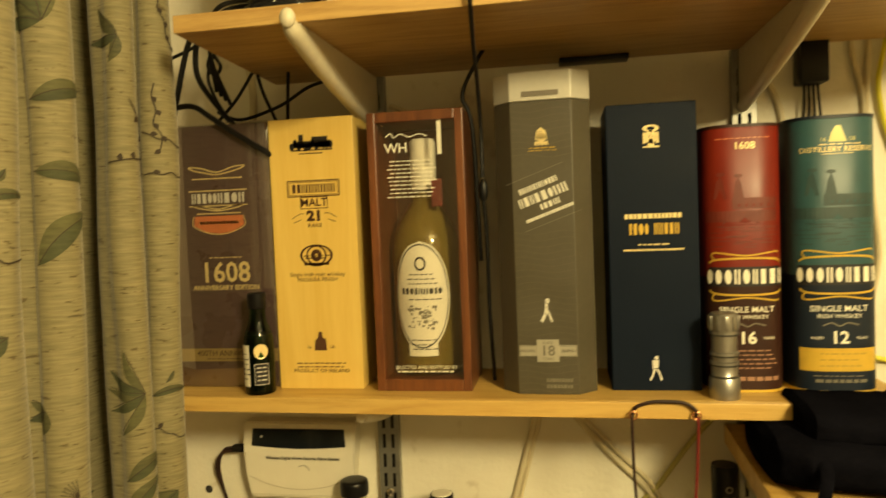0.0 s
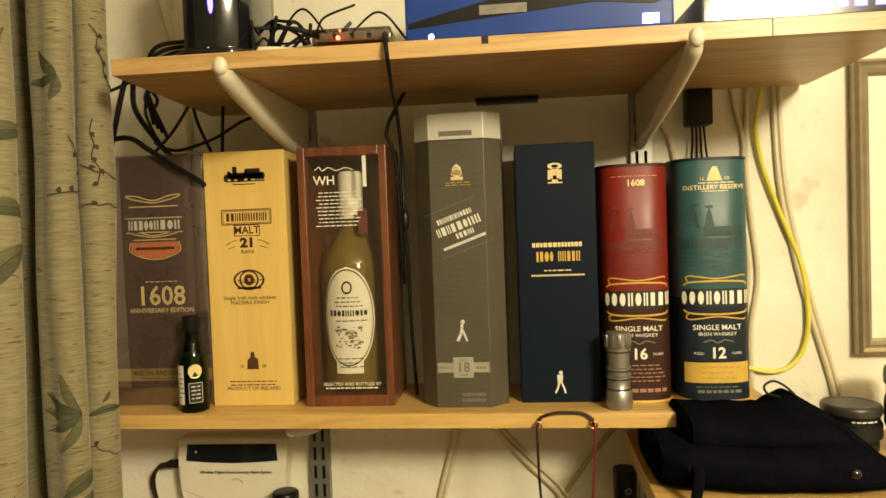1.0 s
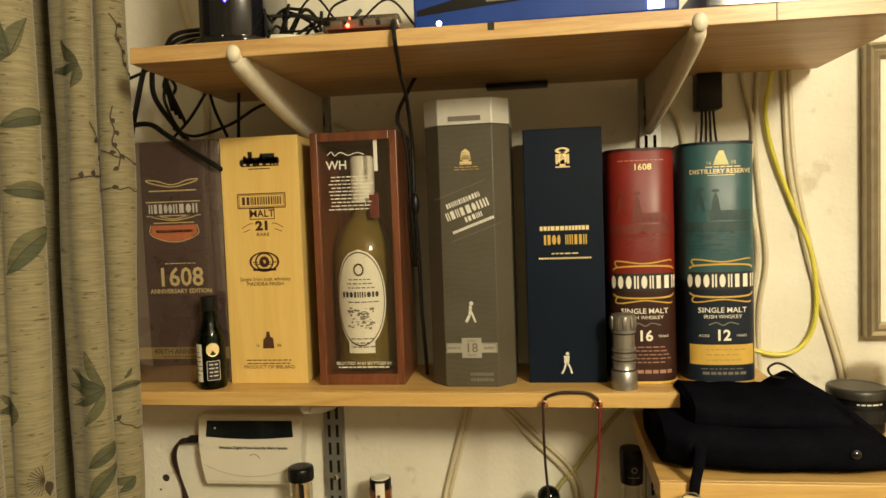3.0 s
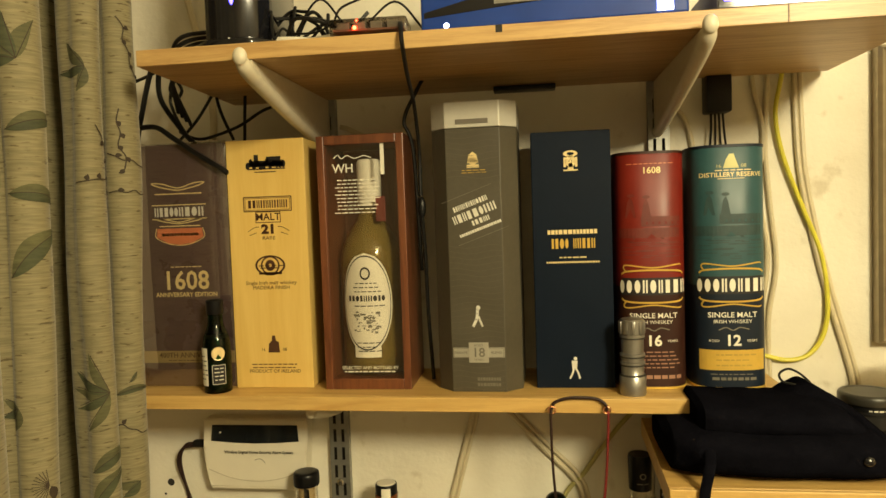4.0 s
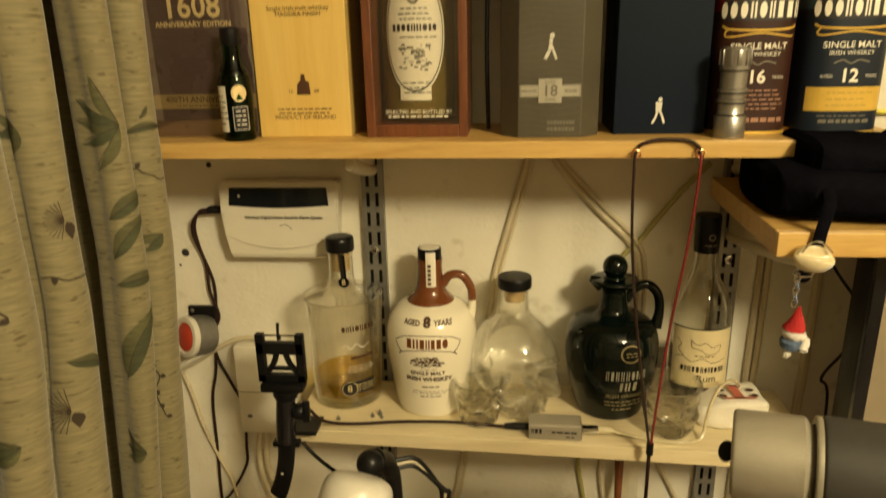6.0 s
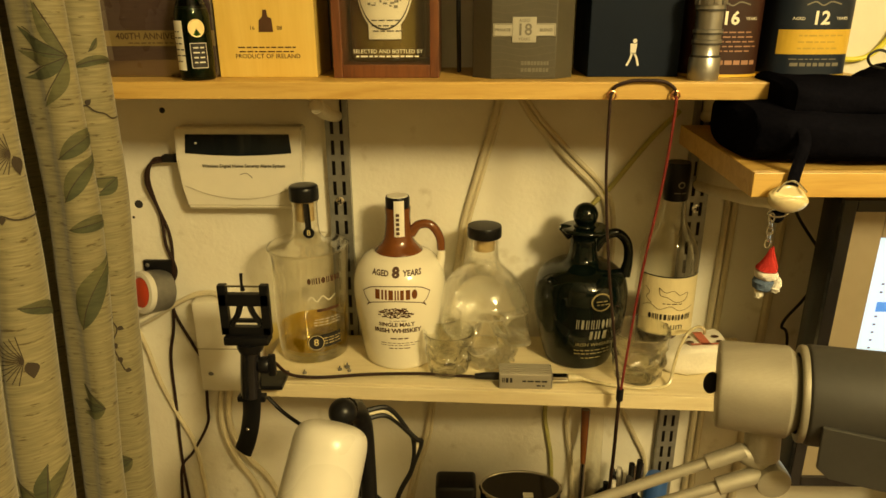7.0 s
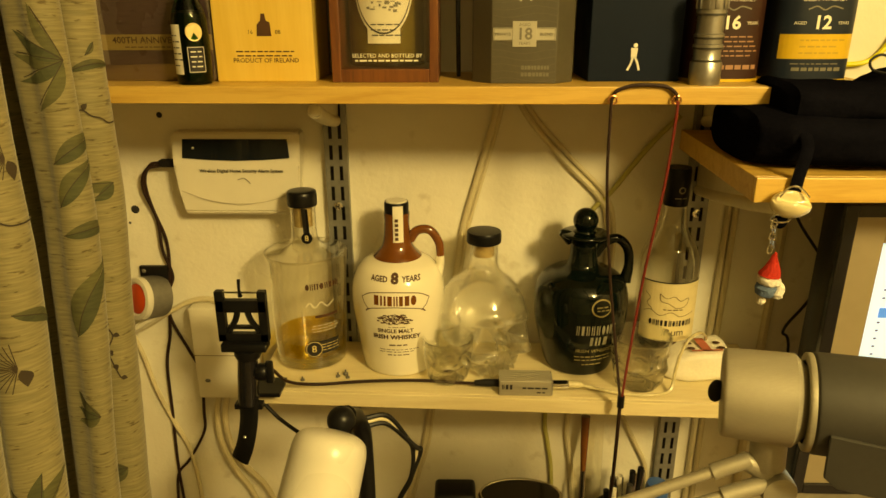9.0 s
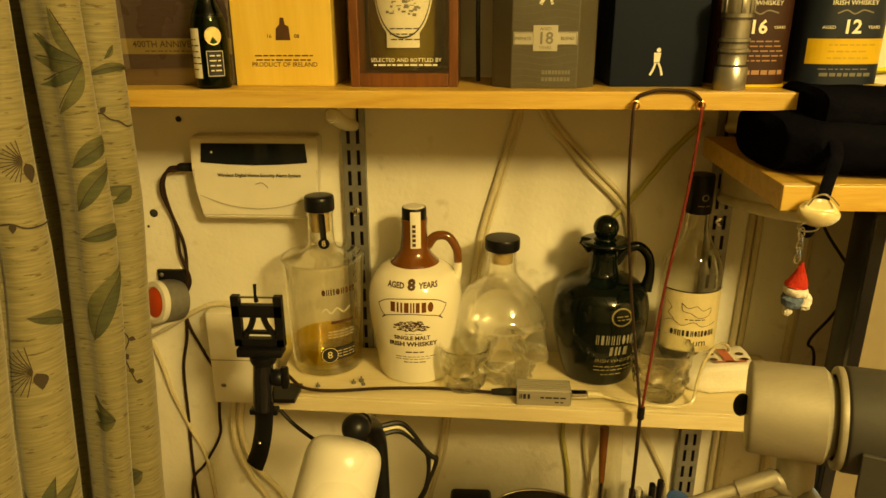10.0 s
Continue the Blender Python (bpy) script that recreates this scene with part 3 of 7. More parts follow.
# ---- gift boxes on the middle shelf ----
Z = MID
def scroll(u, v, w, h, t):
    """A ribbon scroll: two lines with a curl at each end."""
    return (stroke([(u - w * 0.42, v + h * 0.30), (u - w * 0.5, v + h * 0.5), (u - w * 0.3, v + h * 0.45), (u, v + h * 0.12), (u + w * 0.3, v + h * 0.45), (u + w * 0.5, v + h * 0.5), (u + w * 0.42, v + h * 0.30)], t)
            + stroke([(u - w * 0.42, v + h * 0.30), (u - w * 0.25, v + h * 0.12), (u, v - h * 0.05), (u + w * 0.25, v + h * 0.12), (u + w * 0.42, v + h * 0.30)], t)
            + bar(u, v - h * 0.32, w * 0.9, t))


def tiny_lines(u, v, w, rows, step, seed=3, h=0.0013):
    rnd = random.Random(seed)
    out = []
    for k in range(rows):
        x, end = u - w / 2 * rnd.uniform(0.8, 1), u + w / 2 * rnd.uniform(0.8, 1)
        while x < end:
            q = rnd.uniform(0.003, 0.008)
            out += bar(x + q / 2, v - k * step, q, h)
            x += q + 0.0016
    return out


# plum box in cellophane
g = thing("gift_box", "plum coloured card whiskey box in glossy clear film", "gift box", "gift boxes", (-0.071, 0.905, Z))
part("carton", box(-0.067, 0.067, -0.047, 0.047, 0, 0.333, 0.0015), PURPLE, g)
film = thin("clear_film", (0.985, 0.98, 0.97), 0.7, 2.0, least=0.17)
wrap = box(-0.0685, 0.0685, -0.0492, 0.0485, 0.0005, 0.3355, 0.003)
bmesh.ops.subdivide_edges(wrap, edges=wrap.edges[:], cuts=5, use_grid_fill=True)
for v in wrap.verts:
    v.co.y -= 0.0016 * abs(noise.noise(Vector((v.co.x * 40, 3, v.co.z * 22)))) if v.co.y < 0 else 0
part("film", wrap, film, g, "glossy clear cellophane")
at = flat_front(0, -0.047, 0)
ink("emblem", scroll(-0.004, 0.272, 0.076, 0.018, 0.0016) + bar(-0.004, 0.251, 0.079, 0.0014) + bar(-0.004, 0.232, 0.079, 0.0014) + scroll(-0.004, 0.226, 0.066, 0.012, 0.0014), at, PALE_GOLD, g, "gold ribbon emblem")
ink("name_print", marks(9, -0.004, 0.2415, 0.073, 0.0125, seed=4), at, SILVER_INK, g)
ink("medal", poly([(-0.037, 0.219), (0.028, 0.219), (0.030, 0.207), (0.014, 0.199), (-0.004, 0.1965), (-0.022, 0.199), (-0.038, 0.207)]), at, CORAL, g, "coral medallion")
ink("medal_print", marks(11, -0.004, 0.2105, 0.054, 0.004, seed=6) + stroke([(-0.038, 0.2195), (-0.039, 0.207), (-0.022, 0.1985), (-0.004, 0.1958), (0.014, 0.1985), (0.031, 0.207), (0.029, 0.2195)], 0.0012), at, PALE_GOLD, g)
ink("year", words("1608", 0.001, 0.146, 0.036, wide=0.95, bold=0.0006) + words("ANNIVERSARY EDITION", 0.001, 0.1275, 0.0085, wide=0.98, bold=0.0002) + tiny_lines(0.001, 0.166, 0.05, 1, 0.003), at, PALE_GOLD, g, "gold year and lettering")
ink("band", bar(0, 0.0415, 0.134, 0.0165), flat_front(0, -0.0473, 0), plain("dull_gold_band", (0.36, 0.27, 0.12), 0.4, metal=0.3), g, "dull gold band")
ink("band_lettering", words("400TH ANNIVERSARY", 0.004, 0.0435, 0.0098, bold=0.0001) + tiny_lines(0.004, 0.0365, 0.08, 1, 0.003, h=0.001), flat_front(0, -0.0479, 0), BROWN_INK, g)

# blond wooden box
g = thing("gift_box", "blond wooden whiskey box with dark printed emblems", "gift box", "gift boxes", (0.054, 0.895, Z))
part("sliding_front", box(-0.054, 0.054, -0.045, -0.037, 0, 0.333, 0.0008), LIMEWOOD, g, "plain front panel", False)
part("body", box(-0.0535, 0.0535, -0.0368, 0.045, 0.0005, 0.3325, 0.001), LIMEWOOD, g, smooth=False)
at = flat_front(0, -0.045, 0)
rnd = random.Random(8)
house = bar(0.002, 0.301, 0.047, 0.008) + bar(-0.012, 0.308, 0.006, 0.010) + bar(0.012, 0.307, 0.020, 0.006) + bar(0.002, 0.294, 0.052, 0.0015) + bar(0.0, 0.290, 0.030, 0.0012)
for k in range(12):
    house += oval(-0.024 + 0.0045 * k, 0.300 + rnd.uniform(-0.003, 0.003), 0.003, 0.005, 9)
ink("engraving", house, at, BLACK_INK, g, "dark engraved distillery picture")
ink("plaque", frame_lines(0.001, 0.2475, 0.066, 0.019, 0.0012) + frame_lines(0.001, 0.2475, 0.062, 0.0155, 0.0006) + frame_lines(0.001, 0.2300, 0.034, 0.014, 0.0010), at, BROWN_INK, g)
ink("name_print", marks(9, 0.001, 0.2475, 0.056, 0.0105, seed=9), at, BROWN_INK, g)
ink("print", words("MALT", 0.001, 0.2300, 0.0135, bold=0.0002) + words("21", 0.001, 0.2135, 0.0165, wide=1.2, bold=0.0009) + words("RARE", 0.001, 0.2020, 0.0065, wide=1.2)
    + stroke([(-0.028, 0.211), (-0.018, 0.2165), (-0.012, 0.217)], 0.0008) + stroke([(0.030, 0.211), (0.020, 0.2165), (0.014, 0.217)], 0.0008) + stroke([(-0.026, 0.206), (-0.016, 0.2095)], 0.0008) + stroke([(0.028, 0.206), (0.018, 0.2095)], 0.0008)
    + words("Single Irish malt whiskey", 0.001, 0.1420, 0.0072) + words("MADEIRA FINISH", 0.001, 0.1355, 0.0070), at, BROWN_INK, g, "dark brown lettering")
ink("seal", oval(0.001, 0.1655, 0.021, 0.0135, hole=0.86) + oval(0.001, 0.1655, 0.013, 0.0125, hole=0.84) + oval(0.001, 0.1655, 0.007, 0.0075, 16, 0.3) + bar(0.001, 0.155, 0.032, 0.003) + tiny_lines(-0.001, 0.165, 0.03, 2, 0.003, 5), at, BROWN_INK, g, "round printed seal")
ink("small_mark", poly([(-0.007, 0.048), (0.009, 0.048), (0.008, 0.062), (0.004, 0.064), (0.003, 0.071), (-0.001, 0.071), (-0.002, 0.064), (-0.006, 0.060)]) + words("16", -0.014, 0.052, 0.006) + words("08", 0.016, 0.052, 0.006), at, BROWN_INK, g)
ink("foot_lettering", tiny_lines(0.001, 0.032, 0.072, 2, 0.0045, 11) + words("PRODUCT OF IRELAND", 0.001, 0.0225, 0.0068), at, BROWN_INK, g)

# mahogany case with a glass front and a bottle inside
g = thing("display_case", "mahogany bottle case with a glazed front and printed pane", "bottle case", "gift boxes", (0.1855, 0.89, Z))
b = box(-0.0575, -0.0475, -0.05, 0.05, 0, 0.332, 0.001)
part("side_panel", b, MAHOGANY, g, smooth=False)
part("side_panel", box(0.0475, 0.0575, -0.05, 0.05, 0, 0.332, 0.001), MAHOGANY, g, smooth=False)
part("top_panel", box(-0.0474, 0.0474, -0.05, 0.05, 0.320, 0.332, 0.001), MAHOGANY, g, smooth=False)
part("bottom_panel", box(-0.0474, 0.0474, -0.05, 0.05, 0, 0.014, 0.001), MAHOGANY, g, smooth=False)
part("back_panel", box(-0.0474, 0.0474, 0.042, 0.049, 0.0141, 0.3199), MAHOGANY, g, smooth=False)
pane = part("pane", box(-0.0472, 0.0472, -0.044, -0.042, 0.0142, 0.3198), FRONT_GLASS, g, "clear sliding glass pane", False)
pane.visible_shadow = False
ink("pane_print", words("WH", -0.024, 0.289, 0.016, bold=0.0002) + stroke([(-0.036, 0.303), (-0.030, 0.307), (-0.026, 0.302), (-0.018, 0.306), (-0.008, 0.302), (0.004, 0.305), (0.014, 0.302)], 0.0012) + tiny_lines(-0.008, 0.274, 0.058, 10, 0.0047, 21, 0.0013), flat_front(0, -0.0445, 0), PAPER, g, "cream lettering on the glass")
ink("pane_foot", words("SELECTED AND BOTTLED BY", 0.002, 0.0275, 0.0058) + tiny_lines(0.002, 0.0225, 0.07, 1, 0.004, 22, 0.0017), flat_front(0, -0.0445, 0), PAPER, g)
ink("pane_strip", bar(0.0285, 0.301, 0.005, 0.042), flat_front(0, -0.0446, 0), PAPER, g, "white paper strip")
bt = thing("bottle", "clear whiskey bottle with an oval cream label inside the case", "bottle", "", (0.184, 0.893, Z + 0.0145))
prof = [(0, 0), (0.041, 0), (0.0435, 0.004), (0.0435, 0.145), (0.0425, 0.168), (0.032, 0.190), (0.020, 0.208), (0.0145, 0.222), (0.0140, 0.250), (0.0155, 0.252), (0.0155, 0.262), (0, 0.262)]
part("glass", lathe(rounded(prof, 1), 36), thin("pale_bottle", (0.95, 0.90, 0.74), 0.5, bent=0.1), bt)
part("whisky", lathe(rounded([(0, 0.004), (0.038, 0.004), (0.0415, 0.008), (0.0415, 0.145), (0.0405, 0.166), (0.030, 0.189), (0.018, 0.207), (0.0125, 0.221), (0.0120, 0.226), (0, 0.226)], 1), 32), hazy("straw_whisky", (0.34, 0.27, 0.10), 0.5), bt)
part("capsule", lathe([(0.0152, 0.226), (0.0160, 0.228), (0.0165, 0.285), (0.014, 0.289), (0, 0.289)], 30), PAPER, bt, "cream neck sleeve")
RB = 0.0435
at = round_front(0, 0, 0, RB)
ink("label", disc(0, 0.098, 0.036, 0.066), at, PAPER, bt, "oval cream paper label")
ink("label_foot", bar(0, 0.0345, 0.036, 0.018), at, PAPER, bt)
at2 = round_front(0, 0, 0, RB, gap=0.0008)
ink("label_print", oval(0, 0.098, 0.034, 0.063, 48, 0.97) + oval(0.0, 0.137, 0.0070, 0.0085, 24, 0.7) + tiny_lines(0, 0.124, 0.036, 3, 0.0055, 31) + marks(9, 0, 0.104, 0.052, 0.0075, seed=33)
    + tiny_lines(0.002, 0.094, 0.040, 1, 0.0055, 34) + tiny_lines(0, 0.045, 0.030, 3, 0.0055, 37), at2, BLACK_INK, bt, "black label print")
rnd = random.Random(41)
sketch = []
for k in range(55):
    u, v = rnd.uniform(-0.017, 0.019), rnd.uniform(0.058, 0.086)
    sketch += bar(u, v, rnd.uniform(0.0015, 0.006), rnd.uniform(0.0006, 0.003))
ink("label_sketch", sketch, at2, GREY_INK, bt, "small engraved house scene")
part("hang_tag", box(0.015, 0.028, -0.030, -0.029, 0.205, 0.238, 0.0004), RED_INK, bt, "dark red hanging tag", False)

# tall grey box with chamfered corners and a silver cap
g = thing("gift_box", "tall grey chamfered whiskey box with a silver lid", "gift box", "gift boxes", (0.334, 0.882, Z), -1.5)
c, w = 0.020, 0.054
plan = [(-w + c, -w), (w - c, -w), (w, -w + c), (w, w - c), (w - c, w), (-w + c, w), (-w, w - c), (-w, -w + c)]
part("body", prism(plan, 0, 0.3315, 0.0008), GREY_CARD, g, smooth=False)
part("lid", prism([(x * 1.006, y * 1.006) for x, y in plan], 0.3320, 0.3645, 0.0008), CAP_SILVER, g, "silver card lid", False)
slot = part("lid_plate", box(-0.0205, 0.0205, -w - 0.0012, -w + 0.001, 0.3365, 0.3425, 0.0004), plain("lid_slot", (0.20, 0.18, 0.15), 0.4, metal=0.5), g, "engraved plate", False)
at = flat_front(0, -w, 0)
fw = w - c
rnd = random.Random(51)
lines = []
for k in range(46):
    v0 = 0.004 + k * 0.0072
    pts = [(-fw + 0.001 + (2 * fw - 0.002) * q / 6, v0 + 0.0022 * math.sin(q * 1.1 + k * 0.35)) for q in range(7)]
    if 0.19 < v0 < 0.268:
        continue
    lines += stroke(pts, 0.0006, 1)
ink("wave_pattern", lines, at, plain("grey_emboss", (0.096, 0.084, 0.058), 0.38, vary=0.1), g, "fine wavy line pattern")
ink("crest", oval(0, 0.2905, 0.006, 0.005, 14) + bar(0, 0.284, 0.015, 0.004) + poly([(-0.007, 0.288), (0.007, 0.288), (0.005, 0.298), (0, 0.302), (-0.005, 0.298)]), at, PALE_GOLD, g, "small gold crest")
ink("crest_lettering", tiny_lines(0, 0.279, 0.034, 2, 0.003, 55, 0.0009), at, GOLD, g)
T = 20
def slope(shapes, u, v):
    ca, sa = math.cos(radians(T)), math.sin(radians(T))
    out = []
    for kind, *s in shapes:
        if kind == "bar":
            a, d, ww, hh = s
            q = [(a - ww / 2, d - hh / 2), (a + ww / 2, d - hh / 2), (a + ww / 2, d + hh / 2), (a - ww / 2, d + hh / 2)]
        else:
            q = s[0]
        out += poly([(u + x * ca - y * sa, v + x * sa + y * ca) for x, y in q])
    return out
ink("name_print", slope(marks(8, 0, 0.0, 0.058, 0.0105, seed=57) + marks(13, -0.001, 0.0125, 0.046, 0.0065, seed=58) + marks(5, 0.004, -0.0115, 0.024, 0.0065, seed=59) + marks(20, 0, -0.021, 0.056, 0.0036, seed=60), 0.0, 0.226), at, SILVER_INK, g, "slanting silver bars")
ink("ruled_print", slope(bar(0, 0.026, 0.068, 0.0005) + bar(0, -0.031, 0.068, 0.0005), 0, 0.226), at, GREY_INK, g)
def strider(u, v, s):
    return (oval(u + 0.001 * s, v + 0.0135 * s, 0.0022 * s, 0.0022 * s, 12) + poly([(u - 0.0035 * s, v + 0.011 * s), (u + 0.0035 * s, v + 0.011 * s), (u + 0.0025 * s, v + 0.001 * s), (u - 0.003 * s, v + 0.001 * s)])
            + stroke([(u - 0.001 * s, v + 0.002 * s), (u - 0.003 * s, v - 0.005 * s), (u - 0.006 * s, v - 0.011 * s)], 0.0022 * s) + stroke([(u + 0.001 * s, v + 0.002 * s), (u + 0.004 * s, v - 0.004 * s), (u + 0.006 * s, v - 0.011 * s)], 0.0022 * s))
badge = plain("silver_badge", (0.50, 0.48, 0.41), 0.35, metal=0.5, vary=0.06)
ink("small_mark", oval(0.001, 0.107, 0.0028, 0.0028, 12) + stroke([(0.000, 0.104), (-0.001, 0.094), (-0.006, 0.083)], 0.0036) + stroke([(0.001, 0.096), (0.006, 0.083)], 0.0026), at, SILVER_INK, g, "small silver emblem")
part("badge", box(-0.0325, 0.0325, -w - 0.0008, -w, 0.0435, 0.0565, 0.0003), badge, g, "silver cross-shaped badge", False)
part("badge", box(-0.0125, 0.0125, -w - 0.0014, -w - 0.0002, 0.0375, 0.0630, 0.0003), badge, g, "silver cross-shaped badge", False)
ink("badge_lettering", words("18", 0, 0.0500, 0.0165, bold=0.0003) + words("YEARS", 0, 0.0410, 0.0044) + words("AGED", 0, 0.0595, 0.0044), flat_front(0, -w - 0.0014, 0), GREY_INK, g)
ink("badge_lettering", words("PRIVATE", -0.0225, 0.0500, 0.0044) + words("BLEND", 0.0225, 0.0500, 0.0044) + frame_lines(0, 0.05, 0.063, 0.0115, 0.0004), flat_front(0, -w - 0.0008, 0), GREY_CARD, g)
ink("foot_print", marks(9, 0.012, 0.0165, 0.030, 0.004, seed=62) + marks(8, 0.012, 0.0095, 0.030, 0.004, seed=63), at, GREY_INK, g)

# navy box
g = thing("gift_box", "navy blue card whiskey box with gold print", "gift box", "gift boxes", (0.453, 0.897, Z))
part("carton", box(-0.049, 0.049, -0.050, 0.050, 0, 0.3235, 0.0012), NAVY, g, smooth=False)
at = flat_front(0, -0.050, 0)
ink("crest", oval(0, 0.286, 0.0065, 0.0075, 16, 0.3) + oval(0, 0.2955, 0.009, 0.004, 14, 0.5) + bar(0, 0.275, 0.018, 0.0016) + bar(-0.007, 0.285, 0.003, 0.012) + bar(0.007, 0.285, 0.003, 0.012) + poly([(-0.004, 0.276), (0.004, 0.276), (0, 0.291)]), at, PALE_GOLD, g, "small gold crest")
ink("name_print", marks(13, 0, 0.198, 0.062, 0.0055, seed=71) + tiny_lines(0, 0.166, 0.034, 1, 0.003, 74, 0.0016) + marks(24, 0, 0.160, 0.066, 0.0022, seed=75), at, PALE_GOLD, g, "pale gold bars")
ink("title_print", marks(4, -0.0155, 0.1835, 0.022, 0.0125, 0.22, seed=72) + marks(5, 0.0145, 0.1835, 0.028, 0.0125, 0.22, seed=73), at, GOLD, g, "bold gold bars")
ink("small_mark", strider(-0.001, 0.0235, 1.05), at, SILVER_INK, g, "small silver emblem")


def tin(x, y, height, radius, upper, lower, picture, year, aged, lab, gold_band, group_label):
    """A round-cornered whiskey tin: coloured above, dark below, a ribbon and a name band between."""
    sq = 3.2
    g = thing("whiskey_tin", lab, "tin", "whiskey tins", (x, y, Z))
    prof_l = [(0, 0.0), (radius, 0.0), (radius, 0.002), (radius, 0.1275)]
    prof_u = [(radius, 0.1276), (radius, height - 0.004), (radius - 0.0015, height - 0.001), (radius - 0.003, height - 0.001), (radius - 0.003, height - 0.004), (0, height - 0.004)]
    part("lower_wall", lathe(prof_l, 56, squash=sq), lower, g)
    part("upper_wall", lathe(prof_u, 56, squash=sq), upper, g)
    part("rim", lathe([(radius - 0.003, height - 0.0035), (radius + 0.0008, height - 0.0035), (radius + 0.0008, height - 0.0005), (radius - 0.001, height), (radius - 0.003, height - 0.0005)], 56, squash=sq), lower, g, "rolled metal rim")
    part("foot_ring", lathe([(radius - 0.002, 0.0004), (radius + 0.0008, 0.0004), (radius + 0.0008, 0.0032), (radius - 0.002, 0.0032)], 56, squash=sq), GOLD, g, "gold foot ring")
    at = round_front(0, 0, 0, radius, squash=sq)
    at2 = round_front(0, 0, 0, radius, squash=sq, gap=0.0008)
    w = radius * 1.7
    # distillery picture
    pic = bar(0.010, 0.208, w * 0.62, 0.012) + bar(-0.004, 0.194, w * 0.98, 0.012)
    pic += poly([(-0.030, 0.213), (-0.018, 0.213), (-0.021, 0.232), (-0.0235, 0.238), (-0.027, 0.232)]) + poly([(-0.012, 0.213), (-0.001, 0.213), (-0.004, 0.230), (-0.0065, 0.236), (-0.0095, 0.230)])
    pic += oval(-0.0235, 0.240, 0.0045, 0.0022, 10) + oval(-0.0065, 0.238, 0.0045, 0.0022, 10)
    pic += poly([(-0.022, 0.186), (0.014, 0.186), (0.008, 0.196), (-0.016, 0.196)])
    rnd = random.Random(5)
    for k in range(26):
        pic += bar(rnd.uniform(-w / 2 + 0.008, w / 2 - 0.008), rnd.uniform(0.160, 0.184), rnd.uniform(0.008, 0.026), 0.0011)
    ink("picture", pic, at, picture, g, "tone-on-tone distillery picture")
    wins = []
    for k in range(6):
        wins += bar(-0.006 + 0.0072 * k, 0.206, 0.0022, 0.003)
    wins += poly([(-0.006, 0.187), (0.005, 0.187), (-0.001, 0.193)]) + bar(-0.001, 0.185, 0.075, 0.0006)
    ink("picture_highlight", wins, at2, upper, g)
    # ribbons and name band
    ribbon = []
    for s, v in ((1, 0.1475), (-1, 0.1085)):
        ribbon += stroke([(-0.030, v - 0.001 * s), (-0.033, v + 0.004 * s), (-0.028, v + 0.007 * s), (0.0, v + 0.0035 * s), (0.028, v + 0.0072 * s), (0.033, v + 0.006 * s)], 0.0017)
        ribbon += stroke([(-0.036, v - 0.0045 * s), (-0.030, v - 0.001 * s), (-0.012, v + 0.0005 * s), (0.012, v + 0.0005 * s), (0.030, v - 0.001 * s), (0.036, v - 0.0045 * s)], 0.0022)
    ink("name_band", bar(0, 0.128, w * 0.99, 0.0215), at, BLACK_INK, g, "black name band")
    ink("ribbon", ribbon, at2, GOLD, g, "gold ribbon lines")
    ink("name_print", marks(9, 0, 0.128, 0.079, 0.0160, 0.3, seed=81), at2, WHITE_INK, g, "white bars of the name")
    ink("white_lettering", words("SINGLE MALT", 0, 0.0915, 0.0090, bold=0.0001) + words("IRISH WHISKEY", 0, 0.0835, 0.0063) + words(aged, 0, 0.0600, 0.0185, bold=0.0005) + words("AGED", -0.021, 0.060, 0.0042) + words("YEARS", 0.021, 0.060, 0.0042), at, WHITE_INK, g, "white lettering")
    ink("script_line", stroke([(-0.016, 0.0735), (-0.008, 0.0765), (0.0, 0.073), (0.008, 0.0765), (0.018, 0.074)], 0.0014), at, GREY_INK, g)
    if gold_band:
        ink("gold_panel", bar(0, 0.0365, 0.074, 0.025), at, GOLD, g, "gold panel")
        ink("panel_lettering", tiny_lines(0, 0.043, 0.040, 3, 0.0065, 84, 0.0016), at2, plain("old_gold_ink", (0.5, 0.34, 0.08), 0.4, metal=0.5), g)
        ink("foot_lettering", tiny_lines(0, 0.019, 0.052, 1, 0.003, 86, 0.001) + tiny_lines(0, 0.0135, 0.056, 1, 0.003, 87, 0.0035), at, GREY_INK, g)
        ink("crest", poly([(-0.009, 0.269), (0.009, 0.269), (0.005, 0.280), (0.003, 0.286), (-0.002, 0.286), (-0.006, 0.279)]) + words("16", -0.014, 0.2715, 0.006) + words("08", 0.014, 0.2715, 0.006), at, plain("soft_gold", (0.42, 0.40, 0.18), 0.4, metal=0.3), g)
        ink("reserve_lettering", words("DISTILLERY RESERVE", 0, 0.2610, 0.0076, bold=0.0001) + tiny_lines(0, 0.2665, 0.040, 1, 0.003, 88, 0.001) + bar(0, 0.2565, 0.03, 0.0006), at, PALE_GOLD, g)
    else:
        ink("year", words("1608", 0, 0.2700, 0.0110, bold=0.0002), at, PALE_GOLD, g)
        ink("foot_lettering", tiny_lines(0, 0.0465, 0.056, 5, 0.0048, 91, 0.0014) + tiny_lines(0, 0.0155, 0.056, 1, 0.003, 92, 0.0045), at, plain("dull_rose_ink", (0.32, 0.17, 0.11), 0.5), g)
        ink("year_line", tiny_lines(0, 0.2785, 0.056, 1, 0.003, 93, 0.001), at, CORAL, g)
    return g


